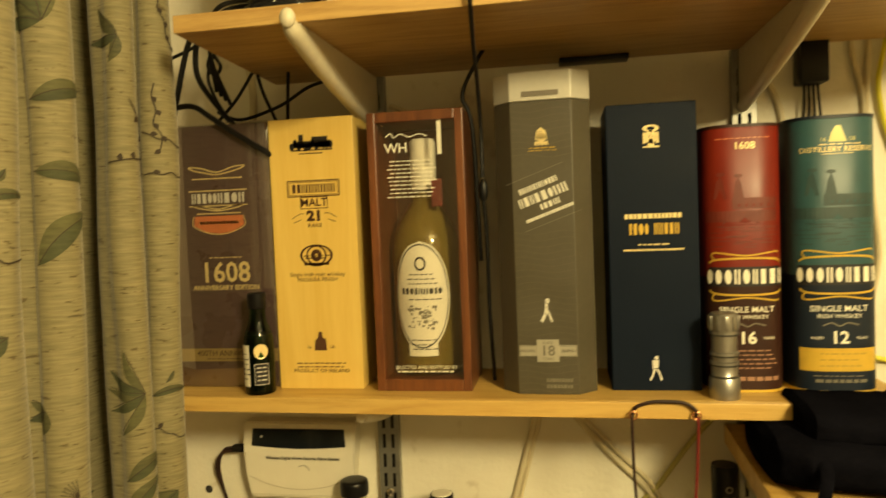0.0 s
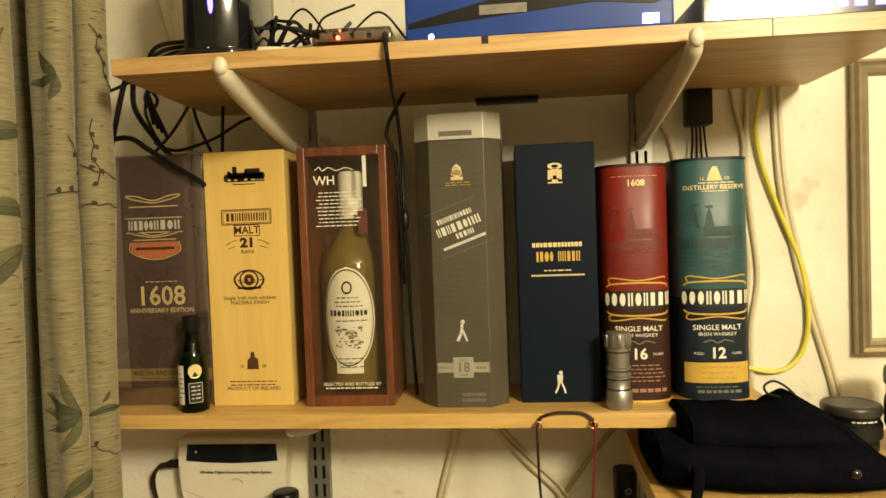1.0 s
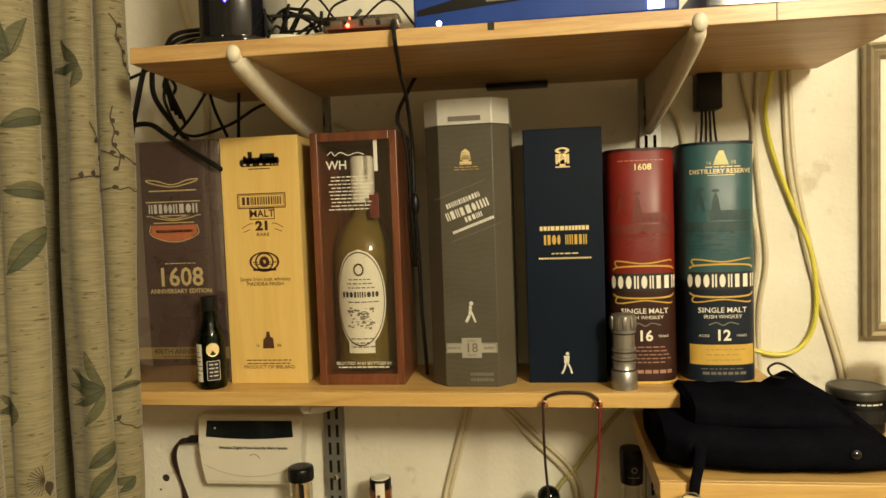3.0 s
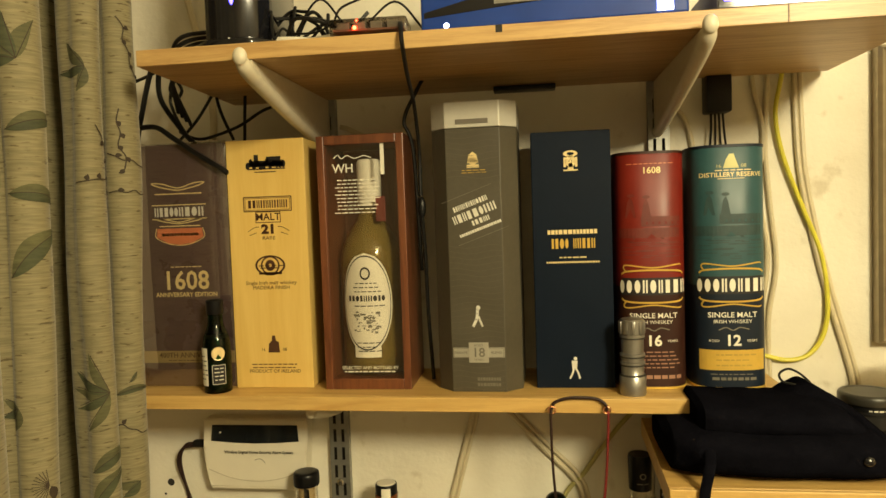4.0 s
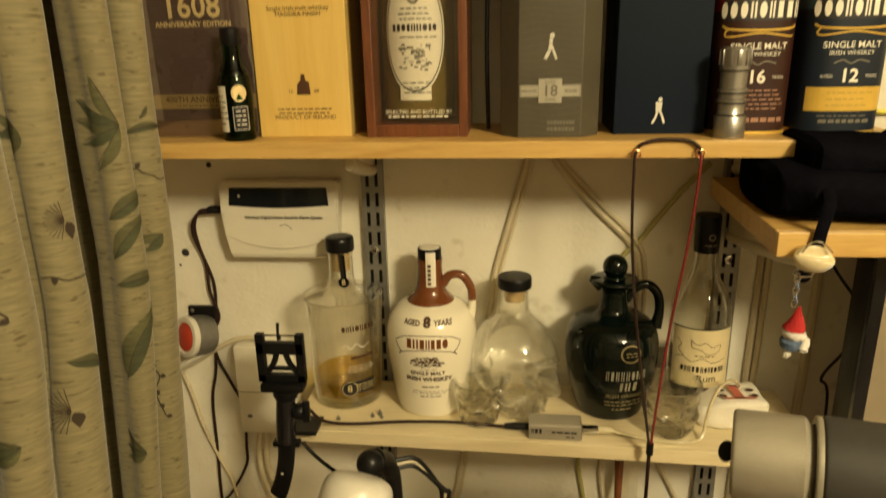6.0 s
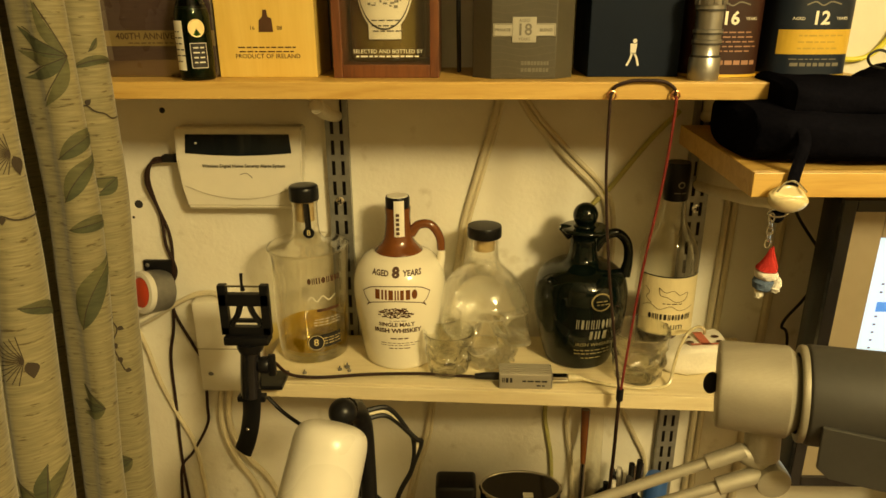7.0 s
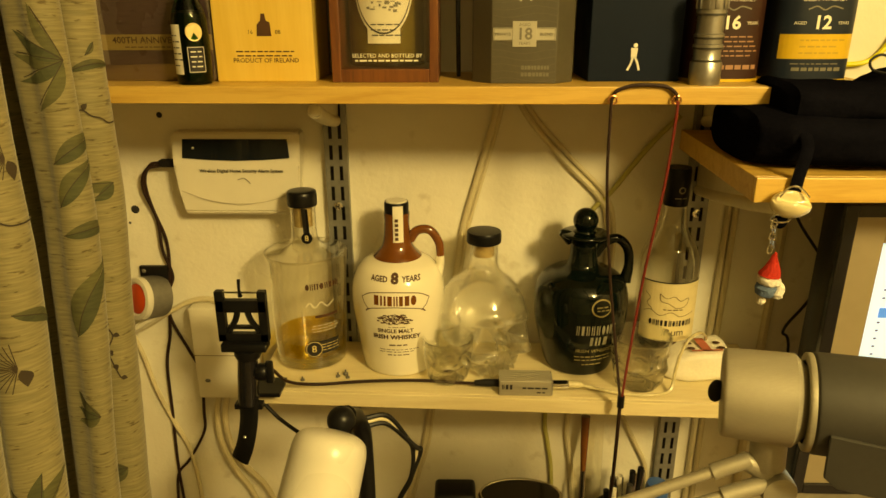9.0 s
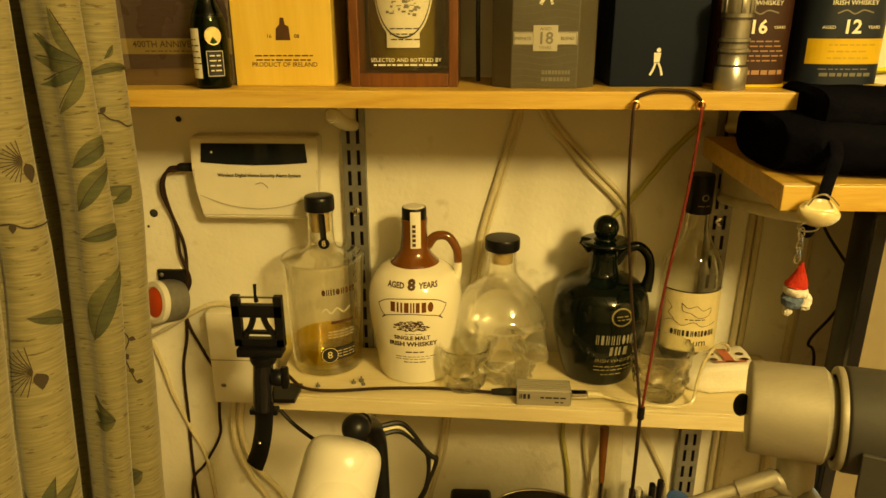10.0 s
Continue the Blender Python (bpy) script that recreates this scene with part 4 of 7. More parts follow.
tin(0.549, 0.882, 0.294, 0.0425, RED_TIN, BROWN_TIN, RED_INK, True, "16", "red and brown whiskey tin with a gold ribbon band", False, "")
tin(0.6415, 0.882, 0.2975, 0.0445, TEAL_TIN, NAVY_TIN, TEAL_INK, False, "12", "teal and navy whiskey tin with a gold panel", True, "")

# small green bottle
g = thing("miniature_bottle", "small dark green glass bottle with a cream label", "bottle", "", (-0.018, 0.832, Z))
part("glass", lathe(rounded([(0, 0), (0.017, 0), (0.0185, 0.002), (0.0185, 0.062), (0.0165, 0.074), (0.0105, 0.088), (0.0095, 0.098), (0.0095, 0.106), (0, 0.106)], 1), 30), GREEN_GLASS, g)
part("contents", lathe([(0, 0.002), (0.0165, 0.003), (0.0168, 0.060), (0.014, 0.072), (0, 0.072)], 24), plain("dark_contents", (0.01, 0.02, 0.01), 0.3), g)
part("cap", lathe([(0.0106, 0.104), (0.0112, 0.106), (0.0112, 0.122), (0.009, 0.1235), (0, 0.1235)], 24), BLACK_PLASTIC, g, "black screw cap")
RM = 0.0185
ink("label", bar(-0.012, 0.036, 0.015, 0.050), round_front(0, 0, 0, RM), PAPER, g, "cream label", 0.002)
ink("label_print", tiny_lines(-0.012, 0.05, 0.010, 6, 0.006, 95), round_front(0, 0, 0, RM, gap=0.0008), BLACK_INK, g)
ink("label", bar(0.010, 0.026, 0.017, 0.026), round_front(0, 0, 0, RM), BLACK_INK, g, "black label", 0.002)
ink("label_print", tiny_lines(0.010, 0.034, 0.012, 4, 0.005, 96) + frame_lines(0.010, 0.026, 0.016, 0.025, 0.0006), round_front(0, 0, 0, RM, gap=0.0008), SILVER_INK, g)
ink("seal", oval(0.010, 0.0535, 0.0085, 0.0090), round_front(0, 0, 0, RM), PALE_GOLD, g, "round gold seal")

# pocket torch
g = thing("torch", "grey aluminium pocket torch standing on its tail", "torch", "", (0.5195, 0.8185, Z))
prof = [(0, 0), (0.0150, 0), (0.0158, 0.002), (0.0158, 0.022), (0.0135, 0.025), (0.0135, 0.036), (0.0148, 0.037), (0.0148, 0.040), (0.0135, 0.041), (0.0135, 0.046), (0.0148, 0.047), (0.0148, 0.050), (0.0132, 0.051), (0.0132, 0.068), (0.0148, 0.070), (0.0148, 0.0735)]
part("barrel", lathe(prof, 36), TITAN, g)
# dark rings laid over the grooves to deepen their shade by colour
for rz in (0.0242, 0.0365, 0.0465, 0.0692):
    part("groove_shade", lathe([(0.0128, rz - 0.0012), (0.0150, rz - 0.0010), (0.0150, rz + 0.0010), (0.0128, rz + 0.0012)], 32), SLATE, g, "dark ring standing for the shade of a groove")
part("tail_cap", lathe([(0.0130, 0.0735), (0.0142, 0.0737), (0.0142, 0.0905), (0.0130, 0.092), (0, 0.092)], 32), TITAN, g, "ribbed end cap")
for k in range(10):
    q = box(-0.0022, 0.0022, -0.0012, 0.0012, 0.0745, 0.0895, 0.0005)
    bmesh.ops.transform(q, matrix=Matrix.Rotation(2 * math.pi * k / 10, 4, "Z") @ Matrix.Translation((0, -0.0145, 0)), verts=q.verts)
    part("rib", q, TITAN, g)

# ---- bottles and small things on the lower shelf ----
L = LOW
# straight glass bottle with a wide shoulder
g = thing("bottle", "clear glass bottle with a little pale whiskey in it", "bottle", "bottles on the lower shelf", (0.066, 0.921, L))
prof = [(0, 0), (0.044, 0), (0.047, 0.003), (0.0505, 0.110), (0.0522, 0.135), (0.0530, 0.149), (0.0530, 0.1515), (0.0515, 0.1535), (0.045, 0.1550), (0.028, 0.1590), (0.0190, 0.165), (0.0160, 0.175), (0.0160, 0.2095), (0.0172, 0.2115), (0.0172, 0.2165), (0, 0.2165)]
prof = rounded(prof, 1)
RG = radius_of(prof[4:-3])
part("glass", lathe(prof, 48), CLEAR_GLASS, g)
part("shoulder_rim", tube([(0.0522 * math.cos(q), 0.0522 * math.sin(q), 0.1528) for q in np.linspace(0, 2 * math.pi, 49)], 0.0014, 8, 1), CAST_GLASS, g, "thick glass rim")
part("base_glass", lathe([(0, 0.002), (0.0445, 0.002), (0.0455, 0.012), (0.030, 0.016), (0, 0.013)], 40), CAST_GLASS, g, "thick glass base")
part("whiskey", lathe([(0, 0.0165), (0.0452, 0.0170), (0.0466, 0.038), (0, 0.038)], 40), WHISKEY, g, "pale golden whiskey")
part("cork", lathe([(0, 0.187), (0.0118, 0.187), (0.0118, 0.2155), (0, 0.2155)], 24), CORK, g)
part("stopper", lathe(rounded([(0, 0.2140), (0.0185, 0.2140), (0.0190, 0.2165), (0.0190, 0.2315), (0.0165, 0.2340), (0, 0.2340)], 1), 30), BLACK_PLASTIC, g, "black stopper")
tag = part("neck_tag", tube([(0.006, -0.0185, 0.214), (0.0068, -0.0192, 0.196), (0.0075, -0.0196, 0.176)], 0.0055, 8, 6, flat=0.14), BLACK_GLOSS, g, "black tag on the neck")
part("tag_disc", lathe([(0, -0.0006), (0.0072, -0.0006), (0.0072, 0.0008), (0, 0.0008)], 20), BLACK_GLOSS, tag).matrix_basis = pose(0.0076, -0.0205, 0.176, 90)
ink("tag_number", words("8", 0.0076, 0.176, 0.011), lambda u, v: (u, -0.0216, v), PALE_GOLD, g)
at = round_front(0, 0, 0, RG)
ink("name_print", marks(8, 0.030, 0.121, 0.046, 0.0085, seed=101), at, BROWN_INK, g)
ink("script_print", stroke([(0.006, 0.094), (0.012, 0.099), (0.018, 0.092), (0.026, 0.099), (0.034, 0.092), (0.044, 0.098)], 0.0011) + tiny_lines(0.030, 0.066, 0.040, 3, 0.004, 102, 0.0007), at, WHITE_INK, g)
ink("band", bar(0.033, 0.079, 0.032, 0.004), at, BROWN_INK, g)
ink("label", disc(0.013, 0.033, 0.012, 0.0125) + bar(0.032, 0.0345, 0.034, 0.019), at, BLACK_INK, g, "black wrap label")
ink("label_print", words("8", 0.013, 0.033, 0.014) + oval(0.013, 0.033, 0.0105, 0.011, 24, 0.93) + tiny_lines(0.034, 0.038, 0.024, 3, 0.004, 103, 0.0008), round_front(0, 0, 0, RG, gap=0.0009), PALE_GOLD, g)

# stoneware crock
g = thing("whiskey_crock", "cream stoneware whiskey crock with a brown glazed neck", "bottle", "bottles on the lower shelf", (0.187, 0.911, L))
body = [(0, 0), (0.046, 0), (0.0485, 0.003), (0.053, 0.035), (0.0585, 0.070), (0.0605, 0.095), (0.0600, 0.114), (0.055, 0.132), (0.045, 0.144), (0.030, 0.1510)]
body = rounded(body, 2)
RL = radius_of(body[4:])
part("body", lathe(body, 56), STONEWARE, g)
part("neck", lathe(rounded([(0.0300, 0.1500), (0.0315, 0.1515), (0.026, 0.157), (0.020, 0.164), (0.0172, 0.176), (0.0158, 0.196), (0.0165, 0.205), (0.0165, 0.209), (0, 0.209)], 1), 40), BROWN_GLAZE, g, "brown glazed neck")
part("stopper", lathe([(0, 0.2085), (0.0155, 0.2085), (0.0155, 0.2205), (0.0145, 0.2225), (0, 0.2225)], 30), BLACK_PLASTIC, g, "black capsule")
part("top_disc", lathe([(0.0, 0.2225), (0.0135, 0.2225), (0.0125, 0.2235), (0, 0.2235)], 24), CREAM_PLASTIC, g)
part("handle", tube([(0.016, 0.0, 0.172), (0.026, 0.0, 0.184), (0.042, 0.0, 0.184), (0.053, 0.0, 0.168), (0.055, 0.0, 0.150)], [0.0065, 0.0060, 0.0058, 0.0055, 0.0052], 12), BROWN_GLAZE, g, "brown glazed loop handle")
part("handle_root", tube([(0.055, 0.0, 0.151), (0.0545, 0.0, 0.138), (0.050, 0.0, 0.122)], [0.0052, 0.0056, 0.0075], 12), STONEWARE, g)


def raised(f, d):
    return lambda u, v: f(u, v + d)


at = round_front(0, 0, 0, RL)
ink("aged_lettering", words("AGED", -0.020, 0.1365, 0.0085, bold=0.0003) + words("8", 0, 0.1372, 0.0150, wide=1.2, bold=0.0008) + words("YEARS", 0.021, 0.1365, 0.0085, bold=0.0003), at, BROWN_INK, g, "brown lettering")
rib = stroke([(-0.046, 0.088), (-0.030, 0.0955), (0, 0.0985), (0.030, 0.0955), (0.046, 0.088)], 0.0011) + stroke([(-0.040, 0.070), (-0.030, 0.0755), (0, 0.0795), (0.030, 0.0755), (0.040, 0.070)], 0.0011)
rib += stroke([(-0.046, 0.088), (-0.041, 0.079), (-0.034, 0.073)], 0.0011) + stroke([(0.046, 0.088), (0.041, 0.079), (0.034, 0.073)], 0.0011) + stroke([(-0.040, 0.070), (-0.036, 0.075)], 0.001) + stroke([(0.040, 0.070), (0.036, 0.075)], 0.001)
at = raised(at, 0.0240)
ink("ribbon", rib, at, BROWN_INK, g, "brown drawn ribbon")
ink("name_print", marks(7, 0, 0.0875, 0.056, 0.0125, 0.14, seed=104), at, BROWN_GLAZE, g, "brown bars of the name")
rnd = random.Random(105)
scenery = []
for k in range(150):
    a, q = rnd.uniform(0, 2 * math.pi), math.sqrt(rnd.uniform(0, 1))
    scenery += bar(0.023 * q * math.cos(a), 0.0625 + 0.0075 * q * math.sin(a), rnd.uniform(0.0012, 0.004), rnd.uniform(0.0006, 0.0018))
ink("scene_print", scenery + tiny_lines(0, 0.052, 0.018, 1, 0.003, 106, 0.0007), at, BROWN_INK, g, "oval engraved scene")
ink("lower_lettering", words("SINGLE MALT", 0, 0.0462, 0.0076, bold=0.0002) + words("IRISH WHISKEY", 0.001, 0.0372, 0.0086, wide=1.05, bold=0.0003) + tiny_lines(0, 0.0255, 0.020, 1, 0.003, 107, 0.0018) + tiny_lines(0, 0.0185, 0.052, 2, 0.0035, 108, 0.0009) + tiny_lines(0, 0.0105, 0.026, 1, 0.003, 109, 0.0014), at, BROWN_INK, g)
ink("neck_seal", bar(0.003, 0.196, 0.0125, 0.048), round_front(0, 0, 0, lambda z: 0.0170 if z < 0.20 else 0.0166, gap=0.0009), PAPER, g, "paper strip over the stopper", 0.003)
ink("seal_print", [("bar", 0.001, 0.196 + q, 0.004, 0.004) for q in np.arange(-0.018, 0.012, 0.006)], round_front(0, 0, 0, 0.0172, gap=0.0014), BROWN_INK, g)

# skull decanter
def ease(a, b, x):
    t = min(1.0, max(0.0, (x - a) / (b - a)))
    return t * t * (3 - 2 * t)


def dent(y, z, cy, cz, ry, rz, power=2):
    return math.exp(-(abs((y - cy) / ry) ** power + abs((z - cz) / rz) ** power))


def skull_mesh(size, cols=120, rows=90):
    """A skull that faces +x: cranium, brow, sunk eyes and nose, cheekbones, teeth and a narrower jaw."""
    b = bmesh.new()
    bmesh.ops.create_uvsphere(b, u_segments=cols, v_segments=rows, radius=1)
    for v in b.verts:
        d = v.co.normalized()
        x, y, z = d
        low = max(0.0, -z)
        px, py, pz = 0.060 * x, 0.057 * y, 0.066 * z
        if z < 0:
            full = min(1.6, (1 - low ** 5) ** 0.2 / math.sqrt(max(1e-4, 1 - low * low)))
            py *= full * (1 - 0.34 * ease(0.15, 0.75, low))
            px = px * full * (1 - (0.16 if x > 0 else 0.34) * ease(0.1, 0.8, low)) + 0.010 * low
        m = ease(0.12, 0.5, x)
        a = abs(y)
        r = -0.040 * dent(a, z, 0.36, -0.06, 0.25, 0.21, 6)
        r += 0.0105 * dent(a, z, 0.34, 0.22, 0.34, 0.085)
        r += 0.0120 * dent(a, z, 0.56, -0.36, 0.17, 0.10)
        r -= 0.026 * dent(a, z, 0.0, -0.34, 0.13 * (1 - ease(-0.42, -0.18, z) * 0.5), 0.13, 4)
        r += 0.0045 * dent(a, z, 0.0, -0.12, 0.07, 0.12)
        if -0.86 < z < -0.50:
            r += 0.0030 * math.sin(y * 34 + 1.57) * ease(0.62, 0.4, a) - 0.0060 * dent(a, z, 0.0, -0.68, 0.5, 0.028)
        r *= m
        r -= 0.014 * dent(a, z, 0.80, -0.62, 0.20, 0.16) * ease(-0.3, 0.1, x)
        r -= 0.006 * dent(a, z, 0.88, 0.10, 0.16, 0.2) * ease(0.0, 0.3, x)
        v.co = Vector((px, py, pz)) + d * r
        v.co.z = max(v.co.z, -0.0615)
        v.co *= size
    return b


SKULL_GLASS = thin("skull_glass", (0.99, 0.985, 0.95), 1.0, 2.1, 0.45, 0.05, 1.45)
g = thing("skull_decanter", "clear glass skull shaped bottle with a black stopper", "bottle", "bottles on the lower shelf", (0.2975, 0.909, L), -66)
b = skull_mesh(1.05)
bmesh.ops.translate(b, vec=(0, 0, 0.0650), verts=b.verts)
part("glass", b, SKULL_GLASS, g)
part("neck", lathe(rounded([(0.030, 0.126), (0.022, 0.134), (0.0185, 0.142), (0.0185, 0.166), (0.0195, 0.1695), (0, 0.1695)], 1), 36), CLEAR_GLASS, g)
part("cork", lathe([(0, 0.152), (0.0135, 0.152), (0.0135, 0.1696), (0, 0.1696)], 24), CORK, g)
part("stopper", lathe(rounded([(0, 0.1697), (0.0215, 0.1697), (0.0222, 0.171), (0.0222, 0.183), (0.0210, 0.1850), (0, 0.1850)], 1), 36), BLACK_PLASTIC, g, "black stopper")

# dark green ceramic decanter
g = thing("ceramic_decanter", "bottle green glazed ceramic decanter with a ball stopper", "bottle", "bottles on the lower shelf", (0.425, 0.910, L))
body = [(0, 0), (0.040, 0), (0.0440, 0.004), (0.051, 0.030), (0.0595, 0.065), (0.0605, 0.086), (0.0600, 0.104), (0.055, 0.121), (0.040, 0.133), (0.0225, 0.137), (0.0180, 0.145), (0.0165, 0.166), (0.0215, 0.174), (0.0305, 0.179), (0.0305, 0.183), (0.022, 0.184), (0, 0.184)]
body = rounded(body, 2)
RT = radius_of(body[4:-6])
part("body", lathe(body, 56), GREEN_GLAZE, g)
part("stopper", ball(0, 0, 0.1985, 0.0158, u=32, v=20), GREEN_GLAZE, g, "round ball stopper")
part("stopper_collar", lathe(rounded([(0, 0.183), (0.0135, 0.183), (0.015, 0.185), (0.011, 0.188), (0, 0.188)], 1), 28), GREEN_GLAZE, g)
part("spout", tube([(-0.016, 0, 0.174), (-0.025, 0, 0.180), (-0.0315, 0, 0.1825)], [0.010, 0.007, 0.004], 10), GREEN_GLAZE, g, "pouring lip")
part("handle", tube([(0.015, 0.004, 0.152), (0.027, 0.004, 0.168), (0.043, 0.004, 0.173), (0.056, 0.003, 0.160), (0.059, 0.002, 0.138), (0.055, 0.0, 0.116)], [0.007, 0.0065, 0.006, 0.006, 0.006, 0.008], 12), GREEN_GLAZE, g, "loop handle")
at = round_front(0, 0, 0, RT, facing=-76)
ink("seal", oval(0.002, 0.103, 0.0135, 0.0115, 28, 0.84) + tiny_lines(0.002, 0.104, 0.014, 2, 0.004, 111, 0.0016), at, plain("dull_gold_ink", (0.30, 0.24, 0.12), 0.4, metal=0.5, vary=0.3), g, "oval gold seal")
ink("name_print", marks(9, -0.002, 0.0735, 0.054, 0.0130, 0.35, seed=112) + marks(3, 0.002, 0.0575, 0.026, 0.0125, 0.3, seed=113), at, plain("worn_silver_ink", (0.30, 0.28, 0.22), 0.4, metal=0.3, vary=0.5, scale=120), g, "worn silver bars")
ink("foot_lettering", words("IRISH WHISKEY", 0.0, 0.0425, 0.0075) + tiny_lines(-0.002, 0.0335, 0.056, 2, 0.0055, 114, 0.0016) + tiny_lines(0, 0.0210, 0.03, 1, 0.003, 115, 0.0016), at, plain("worn_gold_ink", (0.34, 0.28, 0.15), 0.4, metal=0.4, vary=0.3), g)

# rum bottle
g = thing("bottle", "tall clear rum bottle with a map label under a black cap", "bottle", "bottles on the lower shelf", (0.5405, 0.929, L))
prof = [(0, 0), (0.0365, 0), (0.0385, 0.003), (0.0388, 0.125), (0.0375, 0.145), (0.030, 0.164), (0.019, 0.182), (0.0150, 0.200), (0.0142, 0.225), (0, 0.225)]
part("glass", lathe(rounded(prof, 1), 44), CLEAR_GLASS, g)
part("rum", lathe([(0, 0.004), (0.0375, 0.004), (0.0380, 0.038), (0, 0.038)], 36), DARK_RUM, g, "dark rum in the bottom")
part("cap", lathe([(0.0146, 0.214), (0.0154, 0.215), (0.0160, 0.258), (0.0150, 0.2625), (0, 0.2625)], 32), BLACK_PLASTIC, g, "long black cap")
at = round_front(0, 0, 0, 0.0389)
at2 = round_front(0, 0, 0, 0.0389, gap=0.0009)
at3 = round_front(0, 0, 0, 0.0389, gap=0.0014)
ink("label", bar(0, 0.0805, 0.088, 0.082), at, OLD_PAPER, g, "cream paper label with a drawn map")
ink("label_edge", bar(0, 0.1212, 0.088, 0.0016), at2, BLACK_INK, g)
ink("map_print", stroke([(-0.018, 0.106), (-0.010, 0.100), (0.0, 0.103), (0.008, 0.097), (0.019, 0.100), (0.016, 0.090), (0.004, 0.087), (-0.006, 0.093), (-0.016, 0.096), (-0.018, 0.106)], 0.0007) + stroke([(-0.038, 0.078), (-0.028, 0.082), (-0.016, 0.076), (-0.002, 0.081), (0.010, 0.075), (0.030, 0.079)], 0.0007) + stroke([(-0.037, 0.105), (-0.030, 0.098), (-0.034, 0.090), (-0.026, 0.083)], 0.0007) + tiny_lines(-0.001, 0.0845, 0.024, 1, 0.003, 118, 0.0012), at2, BROWN_INK, g, "brown map lines")
ink("name_print", marks(12, -0.001, 0.0655, 0.058, 0.0080, 0.3, seed=119), at2, BLACK_INK, g)
ink("label_lettering", words("Rum", 0.004, 0.0525, 0.0140), at2, BLACK_INK, g)
ink("cap_print", oval(0.002, 0.236, 0.0045, 0.0045, 16, 0.6) + tiny_lines(0.002, 0.2255, 0.018, 1, 0.003, 120, 0.0016), round_front(0, 0, 0, 0.0160), GREY_INK, g)


def tumbler(x, y, turn, size, lab):
    """A cast glass shot tumbler with a small skull face in relief and a smooth mouth."""
    g = thing("glass_tumbler", lab, "glass", "cast glass tumblers", (x, y, L), turn)
    outer = [(0, 0), (0.021, 0), (0.0250, 0.003), (0.0270, 0.012), (0.0285, 0.022), (0.0300, 0.032), (0.0315, 0.042), (0.0325, 0.052), (0.0335, 0.060), (0.0325, 0.0620), (0.0308, 0.060), (0.0280, 0.044), (0.0245, 0.026), (0.019, 0.017), (0, 0.014)]
    b = lathe(rounded([(r * size, z * size) for r, z in outer], 2), 72)
    for v in b.verts:
        r = math.hypot(v.co.x, v.co.y)
        z = v.co.z / size
        if r > 0.0225 * size and z < 0.052:
            a = math.atan2(v.co.y, v.co.x)
            k = -0.30 * dent(abs(a), z, 0.40, 0.036, 0.26, 0.0085, 4) - 0.22 * dent(abs(a), z, 0.0, 0.025, 0.13, 0.006) + 0.10 * dent(abs(a), z, 0.75, 0.025, 0.3, 0.006)
            k += 0.07 * math.sin(a * 22) * dent(abs(a), z, 0.0, 0.013, 0.7, 0.006) + 0.10 * noise.noise(Vector((v.co.x * 90, v.co.y * 90, v.co.z * 90 + x * 50)))
            k *= ease(0.0, 0.006, z) * ease(0.052, 0.044, z)
            v.co.x *= 1 + k
            v.co.y *= 1 + k
    part("glass", b, CAST_GLASS, g)
    return g


tumbler(0.492, 0.852, -80, 1.12, "empty cast glass tumbler with a face relief")
tumbler(0.252, 0.862, -60, 0.98, "empty cast glass tumbler beside the skull decanter")
tumbler(0.238, 0.912, -130, 0.95, "empty cast glass tumbler behind another")

# cloth pouch
b = box(-0.045, 0.045, -0.030, 0.030, 0.0, 0.040, 0.010, seg=3)
bmesh.ops.subdivide_edges(b, edges=b.edges[:], cuts=3, use_grid_fill=True)
for v in b.verts:
    n = noise.noise(v.co * 38)
    v.co += Vector((n * 0.006, noise.noise(v.co * 41 + Vector((5, 0, 0))) * 0.005, n * 0.004 if v.co.z > 0.006 else 0))
    if v.co.x < -0.02:
        f = 1 - 0.5 * (-v.co.x - 0.02) / 0.03
        v.co.y *= f
        v.co.z *= f
    v.co.z = max(0.0, v.co.z)
bag = thing("cloth_pouch", "small white cotton drawstring pouch with a faded red print", "pouch", "", (0.572, 0.882, L), 4)
part("cloth", b, CANVAS, bag)
part("neck_cord", tube([(-0.040, -0.012, 0.006), (-0.047, -0.004, 0.014), (-0.044, 0.008, 0.018), (-0.040, -0.010, 0.020), (-0.050, -0.022, 0.006)], 0.0016, 6), CORD_CREAM, bag, "cream drawstring")
ink("print", bar(0.006, -0.006, 0.012, 0.034) + bar(0.006, -0.022, 0.040, 0.004), lambda u, v: (u, v, 0.0432), RED_PRINT, bag, "faded red printed sign")
ink("dot_print", oval(-0.012, -0.002, 0.005, 0.004, 14) + oval(-0.013, -0.016, 0.005, 0.004, 14) + oval(0.025, -0.002, 0.005, 0.004, 14) + oval(0.026, -0.016, 0.005, 0.004, 14), lambda u, v: (u, v, 0.0432), BROWN_INK, bag)

# headphone amplifier and its leads
g = thing("audio_adapter", "small brushed aluminium audio adapter box", "adapter", "", (0.348, 0.832, L + 0.0005), -1.5)
part("case", box(-0.032, 0.032, -0.014, 0.014, 0, 0.021, 0.0012), SILVER, g, smooth=False)
for k in range(5):
    part("rib", box(-0.032, 0.032, -0.010 + 0.005 * k - 0.0012, -0.010 + 0.005 * k + 0.0012, 0.0208, 0.0220), SILVER, g, smooth=False)
